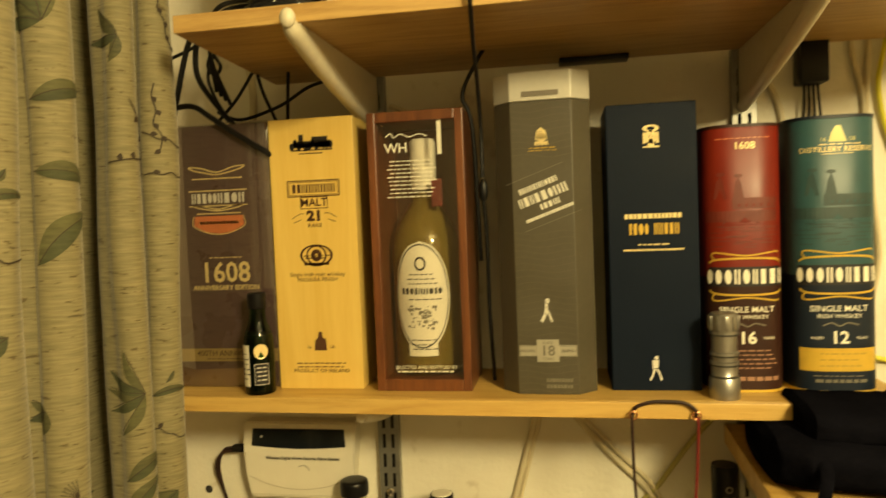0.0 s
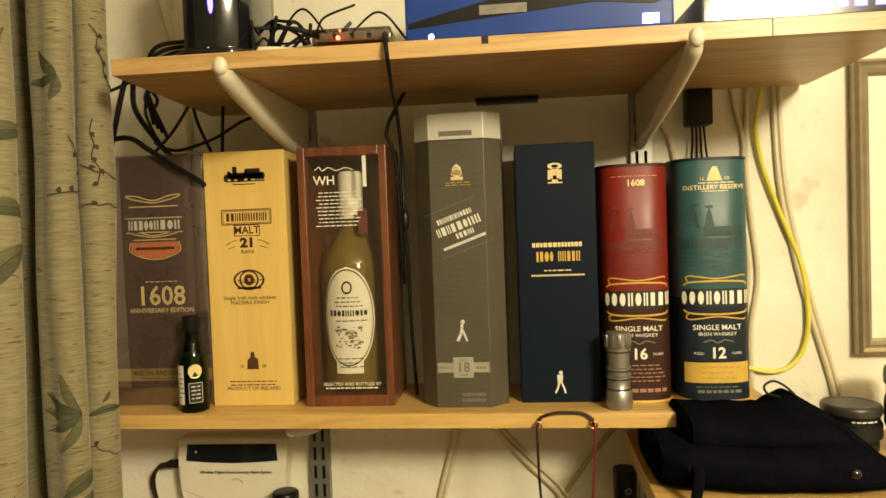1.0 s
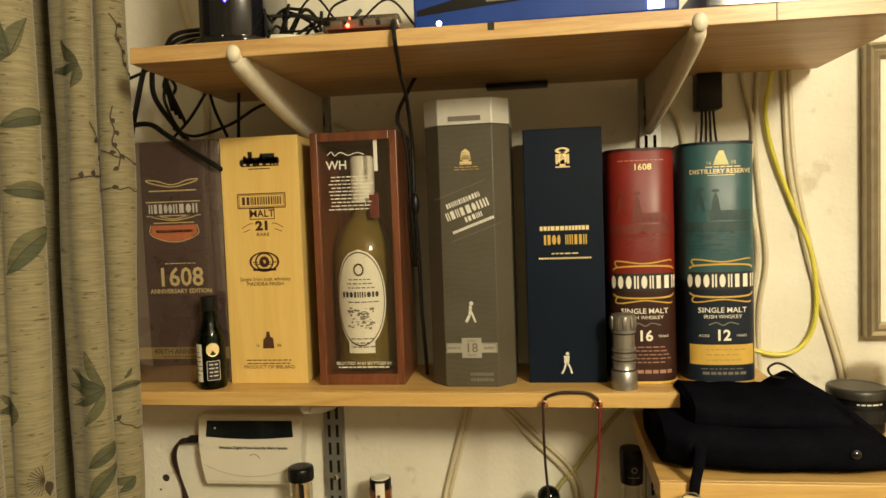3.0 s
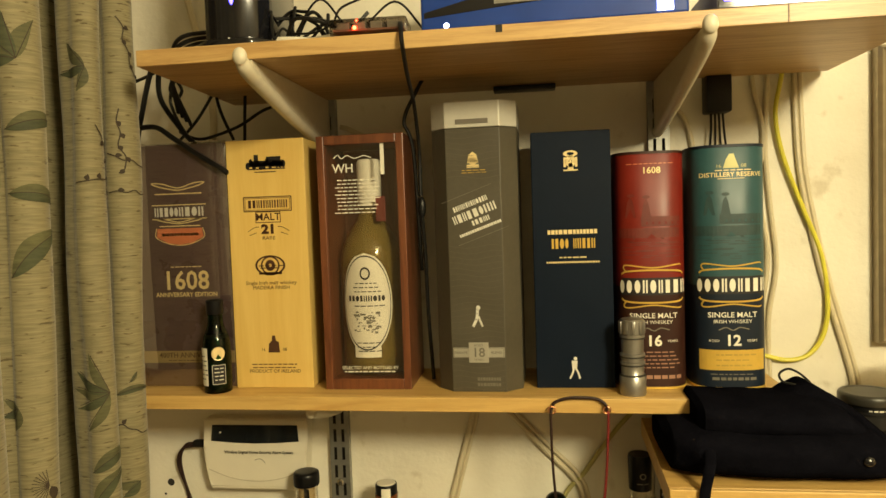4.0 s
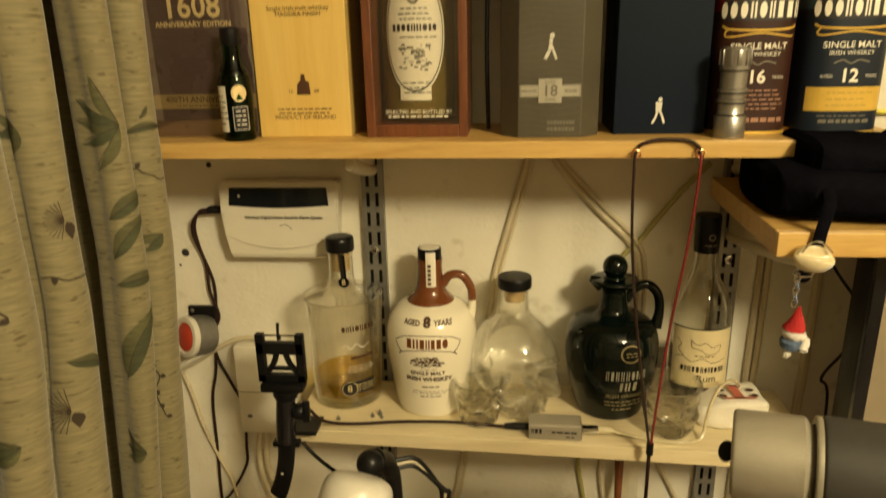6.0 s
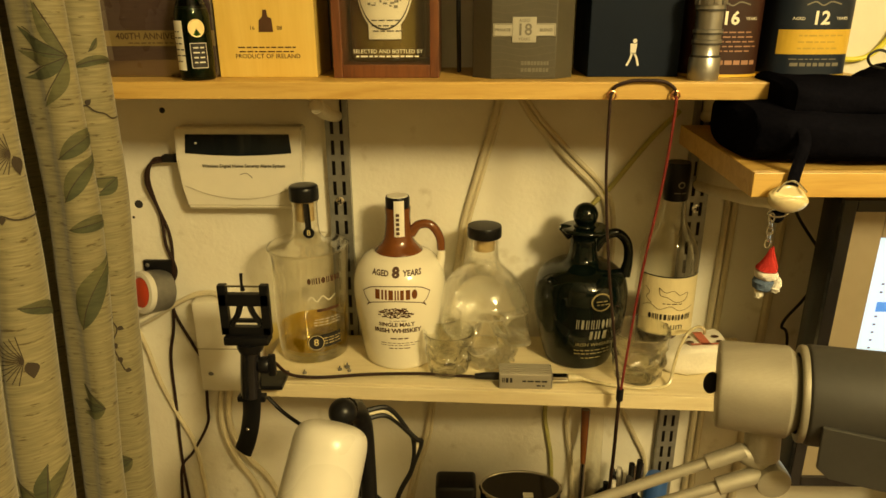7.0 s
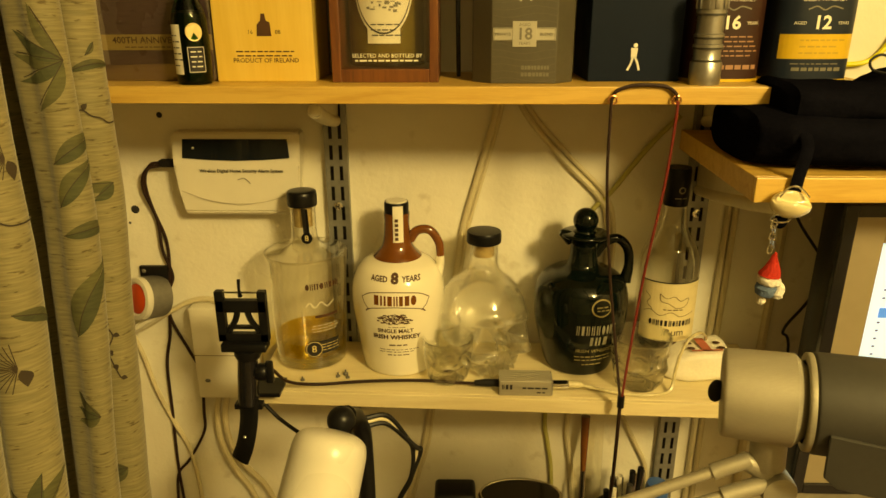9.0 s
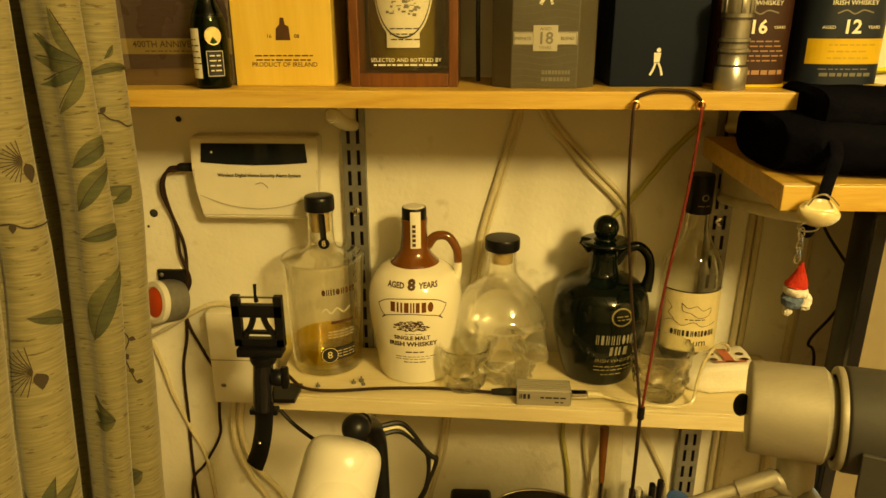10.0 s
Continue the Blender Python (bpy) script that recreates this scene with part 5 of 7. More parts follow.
ink("case_print", marks(3, -0.022, 0.0125, 0.014, 0.0065, 0.25, seed=121) + tiny_lines(0.010, 0.0115, 0.030, 1, 0.003, 122, 0.0022) + tiny_lines(0.018, 0.0055, 0.010, 1, 0.003, 123, 0.0018), flat_front(0, -0.014, 0), BLACK_INK, g)
part("end_plate", box(0.032, 0.0335, -0.013, 0.013, 0.001, 0.020, 0.0004), TITAN, g, smooth=False)
lead = thing("audio_lead", "flat dark brown audio lead lying along the shelf", "cable", "", (0, 0, 0))
part("cord", tube([(0.042, 0.806, 0.967), (0.058, 0.815, 0.945), (0.090, 0.835, 0.930), (0.150, 0.845, 0.929), (0.215, 0.848, 0.929), (0.262, 0.842, 0.930), (0.290, 0.836, 0.932)], 0.0034, 8, 8, flat=0.6), CORD_BROWN, lead)
part("plug", tube([(0.286, 0.8368, 0.9325), (0.300, 0.835, 0.934), (0.3165, 0.833, 0.935)], [0.0035, 0.0048, 0.005], 12), BLACK_RUBBER, lead, "black moulded plug")
usb = thing("usb_cable", "translucent braided cable looping over a tumbler", "cable", "", (0, 0, 0))
part("plug", box(0.3810, 0.402, 0.826, 0.837, 0.931, 0.938, 0.0015), CHROME, usb, "bright metal plug")
part("plug_sleeve", tube([(0.402, 0.8315, 0.9345), (0.412, 0.8315, 0.9345), (0.420, 0.831, 0.9340)], [0.0052, 0.0048, 0.003], 12), CORD_CLEAR, usb, "clear moulded sleeve")
part("cord", tube([(0.418, 0.831, 0.934), (0.445, 0.826, 0.930), (0.475, 0.821, 0.9275), (0.505, 0.820, 0.9275), (0.527, 0.828, 0.930), (0.534, 0.838, 0.950), (0.541, 0.845, 0.972), (0.552, 0.852, 0.988), (0.568, 0.865, 0.990), (0.582, 0.880, 0.978), (0.590, 0.900, 0.960)], 0.0020, 8), CORD_CLEAR, usb)
for sx, sy, sr in ((0.110, 0.862, 0.0028), (0.119, 0.868, 0.0032), (0.123, 0.859, 0.0024), (0.066, 0.852, 0.0026)):
    b = lathe([(0, 0), (sr, 0), (sr * 1.1, sr * 0.7), (sr * 0.4, sr), (sr * 0.35, sr * 2.2), (0, sr * 2.3)], 10)
    t = tagged(part("small_screw", b, GREY_METAL), "tiny metal screw lying loose on the shelf", "screw", "loose screws")
    t.matrix_basis = pose(sx, sy, L + 0.0001)

# phone clamp
g = thing("phone_clamp", "black plastic phone clamp on a small folding stand", "phone holder", "", (0.017, 0.800, 0.915))
Y0, Y1 = -0.005, 0.004
b = bmesh.new()
for q in ((-0.031, -0.021, 0.094, 0.157), (0.018, 0.028, 0.094, 0.157), (-0.0309, 0.0279, 0.0941, 0.104), (-0.0309, 0.0279, 0.131, 0.146)):
    box(q[0], q[1], Y0, Y1, q[2], q[3], 0.0008, b)
part("cradle", b, BLACK_PLASTIC, g, smooth=False)
for sx in (-1, 1):
    part("strut", tube([(-0.0015 + sx * 0.004, 0, 0.139), (-0.0015 + sx * 0.0085, 0, 0.121), (-0.0015 + sx * 0.018, 0, 0.105)], 0.0036, 6, 6), BLACK_PLASTIC, g)
part("cross_strut", box(-0.020, 0.017, -0.003, 0.003, 0.109, 0.113, 0.0006), BLACK_PLASTIC, g, smooth=False)
part("spring_bar", tube([(-0.031, -0.002, 0.1555), (0.028, -0.002, 0.1555)], 0.0013, 8, 1), CHROME, g, "thin steel bar")
part("hook", tube([(-0.001, -0.003, 0.151), (-0.001, -0.005, 0.160), (-0.001, -0.003, 0.172)], [0.0028, 0.0016, 0.002], 8), BLACK_PLASTIC, g)
part("grip_plate", box(-0.028, 0.025, -0.012, 0.010, 0.083, 0.0935, 0.002), BLACK_PLASTIC, g)
part("swivel", lathe([(0, 0.072), (0.014, 0.072), (0.016, 0.077), (0.016, 0.083), (0, 0.083)], 24), BLACK_PLASTIC, g)
part("post", tube([(-0.001, 0, 0.074), (-0.003, 0, 0.045), (-0.006, 0, 0.010)], [0.0115, 0.0125, 0.0125], 16), BLACK_GLOSS, g)
kb = lathe([(0, 0), (0.0095, 0), (0.0105, 0.002), (0.0105, 0.010), (0.009, 0.012), (0, 0.012)], 14)
bmesh.ops.transform(kb, matrix=pose(0.009, 0, 0.052, 0, 90, 0), verts=kb.verts)
part("knob", kb, BLACK_PLASTIC, g, "black tightening knob")
part("knob_wing", box(0.019, 0.028, -0.004, 0.004, 0.038, 0.066, 0.002), BLACK_PLASTIC, g)
part("leg", tube([(-0.005, 0.000, 0.020), (-0.007, -0.004, -0.015), (-0.013, -0.008, -0.045), (-0.021, -0.010, -0.066)], [0.0145, 0.0130, 0.0125, 0.0125], 10, 8, flat=0.3), BLACK_PLASTIC, g, "curved flat leg")
part("leg_rivet", ball(-0.010, -0.014, -0.030, 0.0022), CHROME, g)
part("ratchet", box(-0.022, 0.012, -0.006, 0.006, 0.003, 0.010, 0.001), BLACK_PLASTIC, g, smooth=False)
part("shelf_grip", box(-0.010, 0.030, 0.010, 0.050, 0.0105, 0.016, 0.001), BLACK_PLASTIC, g, smooth=False)

# ---- things on the wall ----
g = thing("alarm_panel", "cream plastic alarm panel with a dark display on the wall", "alarm panel", "", (-0.020, WY, 1.117))
b = bmesh.new()
sec = [(0.0, 0.0), (-0.024, 0.0), (-0.030, 0.006), (-0.034, 0.040), (-0.032, 0.070), (-0.029, 0.106), (-0.026, 0.110), (0.0, 0.110)]
wd = [0.0735, 0.0745, 0.076, 0.0805, 0.0815, 0.0825, 0.0825, 0.0825]
left = [b.verts.new((-wd[k], y, z)) for k, (y, z) in enumerate(sec)]
right = [b.verts.new((wd[k], y, z)) for k, (y, z) in enumerate(sec)]
for k in range(len(sec)):
    q = (k + 1) % len(sec)
    b.faces.new((left[k], right[k], right[q], left[q]))
b.faces.new(left), b.faces.new(right[::-1])
bmesh.ops.bevel(b, geom=b.edges[:], offset=0.0022, segments=2, affect="EDGES")
part("housing", b, CREAM_PLASTIC, g)
face = lambda u, v: (u, -0.0345 + max(0, v - 0.045) * 0.075 - 0.0008, v)
ink("display", [("poly", [(-0.069, 0.078), (-0.067, 0.102), (0.067, 0.102), (0.069, 0.078), (0.034, 0.0755), (0, 0.0745), (-0.034, 0.0755)])], face, SMOKED, g, "dark smoked display window")
ink("lens_edge", stroke([(-0.074, 0.035), (-0.040, 0.022), (0, 0.017), (0.040, 0.022), (0.074, 0.035)], 0.0009), lambda u, v: (u, -0.0335 - 0.0010 + max(0, 0.035 - v) * 0.07, v), plain("panel_seam", (0.45, 0.40, 0.30), 0.5), g, "curved moulded seam")
part("status_light", ball(-0.054, -0.0325, 0.091, 0.0016), WHITE_INK, g)
ink("panel_lettering", words("Wireless Digital Home Security Alarm System", 0.006, 0.0615, 0.0062, wide=0.93, bold=0.00012), lambda u, v: (u, -0.0345, v), BLACK_INK, g, "black printed words")
ink("panel_mark", stroke([(0.000, 0.050), (0.008, 0.052), (0.014, 0.048), (0.016, 0.045)], 0.0009), lambda u, v: (u, -0.0347, v), GREY_INK, g)
part("socket_plug", box(-0.108, -0.083, -0.018, -0.006, 0.062, 0.072, 0.002), BLACK_RUBBER, g, "black power plug")


def cord(name, points, radius, material, label, group="", seg=8):
    return tagged(part(name, tube(points, radius, seg), material), label, "cable", group)


W = WY - 0.004
cord("power_lead", [(-0.126, 0.964, 1.184), (-0.140, 0.960, 1.182), (-0.151, 0.962, 1.160), (-0.149, 0.966, 1.125), (-0.138, W, 1.075), (-0.139, W, 1.030), (-0.146, W, 0.985), (-0.152, W, 0.93), (-0.163, W, 0.880), (-0.166, W, 0.80), (-0.170, W, 0.70), (-0.168, W, 0.60)], 0.0022, CORD_BROWN, "thin dark brown lead hanging down the wall", "wall leads")
cord("power_lead", [(-0.126, 0.962, 1.181), (-0.145, 0.958, 1.176), (-0.155, 0.962, 1.150), (-0.145, 0.968, 1.105), (-0.143, W - 0.004, 1.06), (-0.136, W, 1.02), (-0.147, W - 0.004, 0.99), (-0.146, W, 0.95), (-0.128, W, 0.905), (-0.115, W, 0.868), (-0.118, W, 0.80), (-0.122, W, 0.765), (-0.150, W, 0.715), (-0.172, W, 0.685), (-0.180, W, 0.62)], 0.0022, CORD_BROWN, "thin dark brown lead hanging down the wall", "wall leads")
cord("telephone_lead", [(-0.205, 0.962, 0.935), (-0.175, 0.962, 0.950), (-0.140, 0.962, 0.972), (-0.110, 0.962, 0.987), (-0.085, 0.962, 0.990), (-0.070, 0.958, 0.984)], 0.0038, CORD_CREAM, "cream lead arching to the wall socket")
cord("telephone_lead", [(-0.205, W, 0.925), (-0.195, W, 0.89), (-0.185, W, 0.84), (-0.165, W, 0.78), (-0.145, W, 0.72), (-0.138, W, 0.60)], 0.0034, CORD_CREAM, "cream lead running down the wall")
g = thing("wall_socket", "cream plastic surface box fixed to the wall", "wall box", "", (-0.060, WY, 0.838))
part("box", box(-0.052, 0.040, -0.028, 0.0, 0, 0.144, 0.004), CREAM_PLASTIC, g)
part("lid_line", box(-0.0522, 0.0402, -0.0283, -0.026, 0.070, 0.0712), plain("lid_gap", (0.3, 0.25, 0.16), 0.6), g, smooth=False)
part("screw", ball(-0.036, -0.028, 0.030, 0.004, 0.0016, 0.003), GREY_METAL, g, "dull screw head")
cord("flex", [(-0.075, 0.962, 0.840), (-0.082, 0.960, 0.80), (-0.080, 0.962, 0.755), (-0.062, 0.964, 0.71), (-0.035, W, 0.665), (-0.01, W, 0.60)], 0.0045, CORD_CREAM, "thick cream flex looping below the wall box")
cord("flex", [(-0.088, 0.966, 0.840), (-0.096, 0.966, 0.80), (-0.095, 0.966, 0.75), (-0.078, 0.966, 0.70), (-0.06, W, 0.66), (-0.04, W, 0.60)], 0.0045, CORD_CREAM, "thick cream flex looping below the wall box")

g = thing("panic_button", "red and white round wall button on a grey body", "button", "", (-0.167, WY, 0.989))
part("back_plate", box(-0.014, 0.026, -0.006, 0, 0.026, 0.047, 0.001), BLACK_PLASTIC, g, "black metal plate", False)
part("plate_screw", ball(-0.008, -0.006, 0.040, 0.003, 0.001, 0.003), GREY_METAL, g)
tilt = pose(0.010, -0.004, 0.002, 78, 0, -34)
for nm, prof, mt, lb in (("body", [(0, 0), (0.029, 0), (0.030, 0.004), (0.030, 0.030), (0, 0.030)], GREY_METAL, "grey round body"), ("ring", [(0.021, 0.0302), (0.030, 0.0302), (0.0305, 0.033), (0.0290, 0.038), (0.0235, 0.039), (0.021, 0.037)], WHITE_ENAMEL, "white ring"), ("push_face", [(0, 0.030), (0.0215, 0.030), (0.0215, 0.036), (0.018, 0.0385), (0, 0.0395)], RED_PLASTIC, "red push face")):
    b = lathe(prof, 32)
    bmesh.ops.transform(b, matrix=tilt, verts=b.verts)
    part(nm, b, mt, g, lb)
part("foot", tube([(-0.055, -0.012, -0.060), (-0.020, -0.018, -0.040), (0.020, -0.014, -0.018)], 0.010, 8, 6, flat=0.5), CREAM_PLASTIC, g, "cream bracket below")

# flexes running down behind the shelves
cord("flex", [(0.320, W, 1.34), (0.314, W, 1.256), (0.293, W, 1.175), (0.272, W, 1.097), (0.262, W, 1.03), (0.250, W, 0.95), (0.235, W, 0.87), (0.224, W, 0.81), (0.214, W, 0.745), (0.198, W, 0.69), (0.180, W, 0.60)], 0.0042, CORD_CREAM, "cream flex running down the wall", "wall flexes")
cord("flex", [(0.328, W, 1.34), (0.320, W, 1.256), (0.300, W, 1.175), (0.279, W, 1.097), (0.268, W, 1.03), (0.256, W, 0.95), (0.241, W, 0.87), (0.229, W, 0.81), (0.220, W, 0.745), (0.205, W, 0.69), (0.186, W, 0.60)], 0.0030, CORD_CREAM, "cream flex running down the wall", "wall flexes")
cord("flex", [(0.325, W, 1.32), (0.346, W, 1.256), (0.400, W, 1.190), (0.452, W, 1.137), (0.466, W, 1.10), (0.468, W, 1.02), (0.46, W, 0.9), (0.43, W, 0.80), (0.44, W, 0.70), (0.45, W, 0.60)], 0.0042, CORD_CREAM, "cream flex running down the wall", "wall flexes")
cord("flex", [(0.333, W, 1.32), (0.354, W, 1.256), (0.408, W, 1.194), (0.458, W, 1.143), (0.474, W, 1.10), (0.476, W, 1.02), (0.47, W, 0.9), (0.50, W, 0.82), (0.535, W, 0.75), (0.555, W, 0.70), (0.56, W, 0.60)], 0.0034, CORD_CREAM, "cream flex running down the wall", "wall flexes")
cord("flex", [(0.548, W, 1.245), (0.512, W, 1.205), (0.470, W, 1.147), (0.436, W, 1.10), (0.43, W, 1.00), (0.41, W, 0.90), (0.396, W, 0.801), (0.402, W, 0.75), (0.409, W, 0.705), (0.415, W, 0.60)], 0.0034, plain("olive_cord", (0.42, 0.38, 0.14), 0.5), "olive yellow flex crossing the wall", "wall flexes")
for vx, vr in ((0.626, 0.0045), (0.636, 0.0045), (0.702, 0.006)):
    cord("conduit", [(vx, W, 1.20), (vx - 0.002, W, 1.0), (vx - 0.006, W, 0.8), (vx - 0.006, W, 0.58)], vr, CORD_CREAM, "cream flex clipped straight down the wall", "wall flexes")
cord("monitor_lead", [(0.680, 0.950, 1.195), (0.692, 0.950, 1.15), (0.710, 0.948, 1.110), (0.749, 0.948, 1.058), (0.757, 0.948, 1.034), (0.737, 0.948, 0.992), (0.714, 0.948, 0.953), (0.726, 0.948, 0.920), (0.73, 0.948, 0.72)], 0.0020, CORD_BLACK, "black lead hanging beside the monitor")

# right of the tins: flexes and a yellow network lead
cord("flex", [(0.704, W, 1.722), (0.708, W, 1.68), (0.720, W, 1.62), (0.712, W, 1.54), (0.724, W, 1.46), (0.716, W, 1.36), (0.722, W, 1.24)], 0.0034, CORD_CREAM, "cream flex running down the wall", "wall flexes")
cord("flex", [(0.727, W, 1.722), (0.724, W, 1.66), (0.722, W, 1.60), (0.728, W, 1.52), (0.735, W, 1.44), (0.724, W, 1.36), (0.726, W, 1.24)], 0.0034, CORD_CREAM, "cream flex running down the wall", "wall flexes")
cord("network_lead", [(0.748, W - 0.003, 1.722), (0.742, W - 0.003, 1.69), (0.735, W - 0.003, 1.645), (0.744, W - 0.003, 1.59), (0.768, W - 0.003, 1.52), (0.792, W - 0.003, 1.454), (0.800, W - 0.003, 1.39), (0.795, W - 0.003, 1.345), (0.776, W - 0.003, 1.316), (0.748, W - 0.003, 1.308), (0.715, W - 0.003, 1.315)], 0.0032, CORD_YELLOW, "bright yellow network lead hanging in a loop")
for q in (0.0, 0.007):
    cord("flex", [(0.760 + q, W, 1.722), (0.762 + q, W, 1.64), (0.767 + q, W, 1.564), (0.782 + q, W, 1.48), (0.803 + q, W, 1.39), (0.829 + q, W, 1.295), (0.838 + q, W, 1.24)], 0.0036, CORD_CREAM, "cream flex running down the wall", "wall flexes")
cord("flex", [(0.595, W, 1.66), (0.610, W, 1.655), (0.622, W, 1.63), (0.628, W, 1.58), (0.628, W, 1.45)], 0.0036, CORD_CREAM, "cream flex running down the wall", "wall flexes")
cord("flex", [(0.125, W, 1.66), (0.14, W, 1.655), (0.175, W, 1.635), (0.215, W, 1.60), (0.235, W, 1.55)], 0.0038, CORD_CREAM, "cream flex running down the wall", "wall flexes")
cord("flex", [(-0.125, W, 1.95), (-0.095, W, 1.82), (-0.078, W, 1.74), (-0.074, W, 1.66), (-0.10, W, 1.60), (-0.14, W, 1.54)], 0.0055, CORD_CREAM, "cream flex running down the wall", "wall flexes")
cord("flex", [(0.07, W, 1.735), (0.02, W, 1.78), (-0.02, W, 1.84), (-0.06, W, 1.95)], 0.0048, CORD_CREAM, "cream flex running down the wall", "wall flexes")

g = thing("power_adapter", "black plug-in power adapter with thin leads below", "adapter", "", (0.657, WY, 1.650))
part("body", box(-0.0165, 0.0165, -0.030, 0, 0, 0.062, 0.003), BLACK_PLASTIC, g)
for k in range(4):
    part("lead", tube([(-0.007 + 0.005 * k, -0.012, 0.002), (-0.008 + 0.006 * k, -0.013, -0.03), (-0.012 + 0.009 * k, -0.012, -0.08), (-0.010 + 0.006 * k, -0.012, -0.16)], 0.0016, 6), CORD_BLACK, g)

# picture frame
g = thing("picture_frame", "antique silver picture frame with a cream mount", "picture frame", "", (1.06, WY, 1.332))
prof = [(0.0, 0.0), (0.0, -0.018), (0.004, -0.022), (0.009, -0.019), (0.013, -0.021), (0.017, -0.014), (0.0205, -0.012), (0.0205, 0.0)]
FW, FH = 0.40, 0.396
for k, (n, length) in enumerate((("left", FH), ("top", FW), ("right", FH), ("bottom", FW))):
    b = bmesh.new()
    ends = []
    for s in (0, 1):
        ends.append([b.verts.new((a, y, a if s == 0 else length - a)) for a, y in prof])
    for i in range(len(prof)):
        j = (i + 1) % len(prof)
        b.faces.new((ends[0][i], ends[0][j], ends[1][j], ends[1][i]))
    b.faces.new(ends[0]), b.faces.new(ends[1][::-1])
    m = {"left": pose(-FW / 2, 0, 0), "top": pose(-FW / 2, 0, FH, 0, 90, 0), "right": pose(FW / 2, 0, FH, 0, 180, 0), "bottom": pose(FW / 2, 0, 0, 0, -90, 0)}[n]
    bmesh.ops.transform(b, matrix=m, verts=b.verts)
    part("rail", b, FRAME_SILVER, g, smooth=False)
part("mount", box(-FW / 2 + 0.019, FW / 2 - 0.019, -0.008, -0.004, 0.019, FH - 0.019), PAPER, g, "cream card mount", False)

# ---- curtain ----
# folds from the shelf end forward: centre, radius, and how far back the valley before the next one goes
FOLDS = [(-0.104, 0.757, 0.0205, 0.030), (-0.108, 0.699, 0.0168, 0.066), (-0.104, 0.597, 0.0195, 0.036), (-0.106, 0.532, 0.0190, 0.060), (-0.104, 0.448, 0.0195, 0.036), (-0.106, 0.384, 0.0190, 0.055), (-0.106, 0.306, 0.0190, 0.040), (-0.106, 0.246, 0.0190, 0.040)]
CURVE = [(-0.165, 0.806), (-0.138, 0.790)]
for k, (cx, cy, r, back) in enumerate(FOLDS):
    CURVE += [(cx + r * math.cos(radians(q)), cy + r * math.sin(radians(q))) for q in (130, 100, 65, 30, -5, -40, -75, -105, -135)]
    ahead = FOLDS[k + 1][1] + FOLDS[k + 1][2] if k + 1 < len(FOLDS) else cy - 0.06
    # a deep valley doubles back behind its own fold, as a pinch pleat does
    CURVE += [(cx - 0.030, cy - r * 0.30), (cx - 0.042, cy + 0.036), (cx - 0.060, cy + 0.072), (cx - 0.078, cy + 0.070), (cx - 0.088, cy + 0.030), (cx - 0.080, ahead + 0.006), (cx - 0.045, ahead - 0.002)] if back > 0.05 else [(cx - back, (cy - r + ahead) / 2)]
plan = spline([(x, y, 0) for x, y in CURVE], 4)
arc = [0.0]
for a, c in zip(plan, plan[1:]):
    arc.append(arc[-1] + (c - a).length)
CX, CY = [p.x for p in plan], [p.y for p in plan]


def on_fold(k, q):
    """The place across the print on the front of a fold (its arc, counted backwards); q runs from -1 to 1 across it."""
    cx, cy, r, back = FOLDS[k]
    a = radians(-58 + 78 * q)
    x, y = cx + r * math.cos(a), cy + r * math.sin(a)
    return -arc[min(range(len(arc)), key=lambda j: (CX[j] - x) ** 2 + (CY[j] - y) ** 2)]


def drape(s, z, off=0.0):
    """A point of the curtain: s along its folded width, z up; off lifts it off the cloth."""
    x, y = float(np.interp(s, arc, CX)), float(np.interp(s, arc, CY))
    x2, y2 = float(np.interp(s + 0.004, arc, CX)), float(np.interp(s + 0.004, arc, CY))
    n = Vector((-(y2 - y), x2 - x, 0))
    n.normalize()
    y += float(np.interp(z, [0.5, 0.85, 1.17, 1.5, 2.0], [1.5, 1.0, 0.28, 0.0, -0.2])) * float(np.interp(y, [0.560, 0.625, 0.665, 0.705, 0.745], [-0.040, -0.038, -0.010, -0.014, -0.038]))
    x += 0.011 * min(1.0, max(-0.3, (z - 0.95) / 0.25))
    sway = 0.0040 * math.sin(z * 3.1 + s * 9) + 0.0022 * math.sin(z * 7.3 + s * 23) + 0.0012 * math.sin(z * 17.0 + s * 61)
    rumple = 0.0030 * noise.noise(Vector((s * 28, z * 5.5, 2.0)))
    return Vector((x + sway * 0.6, y + sway * 0.8, z)) + n * (off + rumple)


curtain = thing("curtain", "straw coloured cotton curtain printed with green leaves and twigs", "curtain", "", (0, 0, 0))
zs = np.linspace(FLOOR + 0.25, 2.28, 110)
b = bmesh.new()
rows = [[b.verts.new(drape(s, z)) for s in arc] for z in zs]
for lo, hi in zip(rows, rows[1:]):
    for q in range(len(arc) - 1):
        b.faces.new((lo[q], lo[q + 1], hi[q + 1], hi[q]))
fold = part("cloth", b, CLOTH, curtain)
solid = fold.modifiers.new("thickness", "SOLIDIFY")
solid.thickness, solid.offset = 0.0008, 0.0
tagged(part("curtain_pole", tube([(-0.10, 0.90, 2.29), (-0.10, -1.6, 2.29)], 0.012, 14, 1), MAHOGANY), "round wooden curtain pole near the ceiling", "curtain pole")


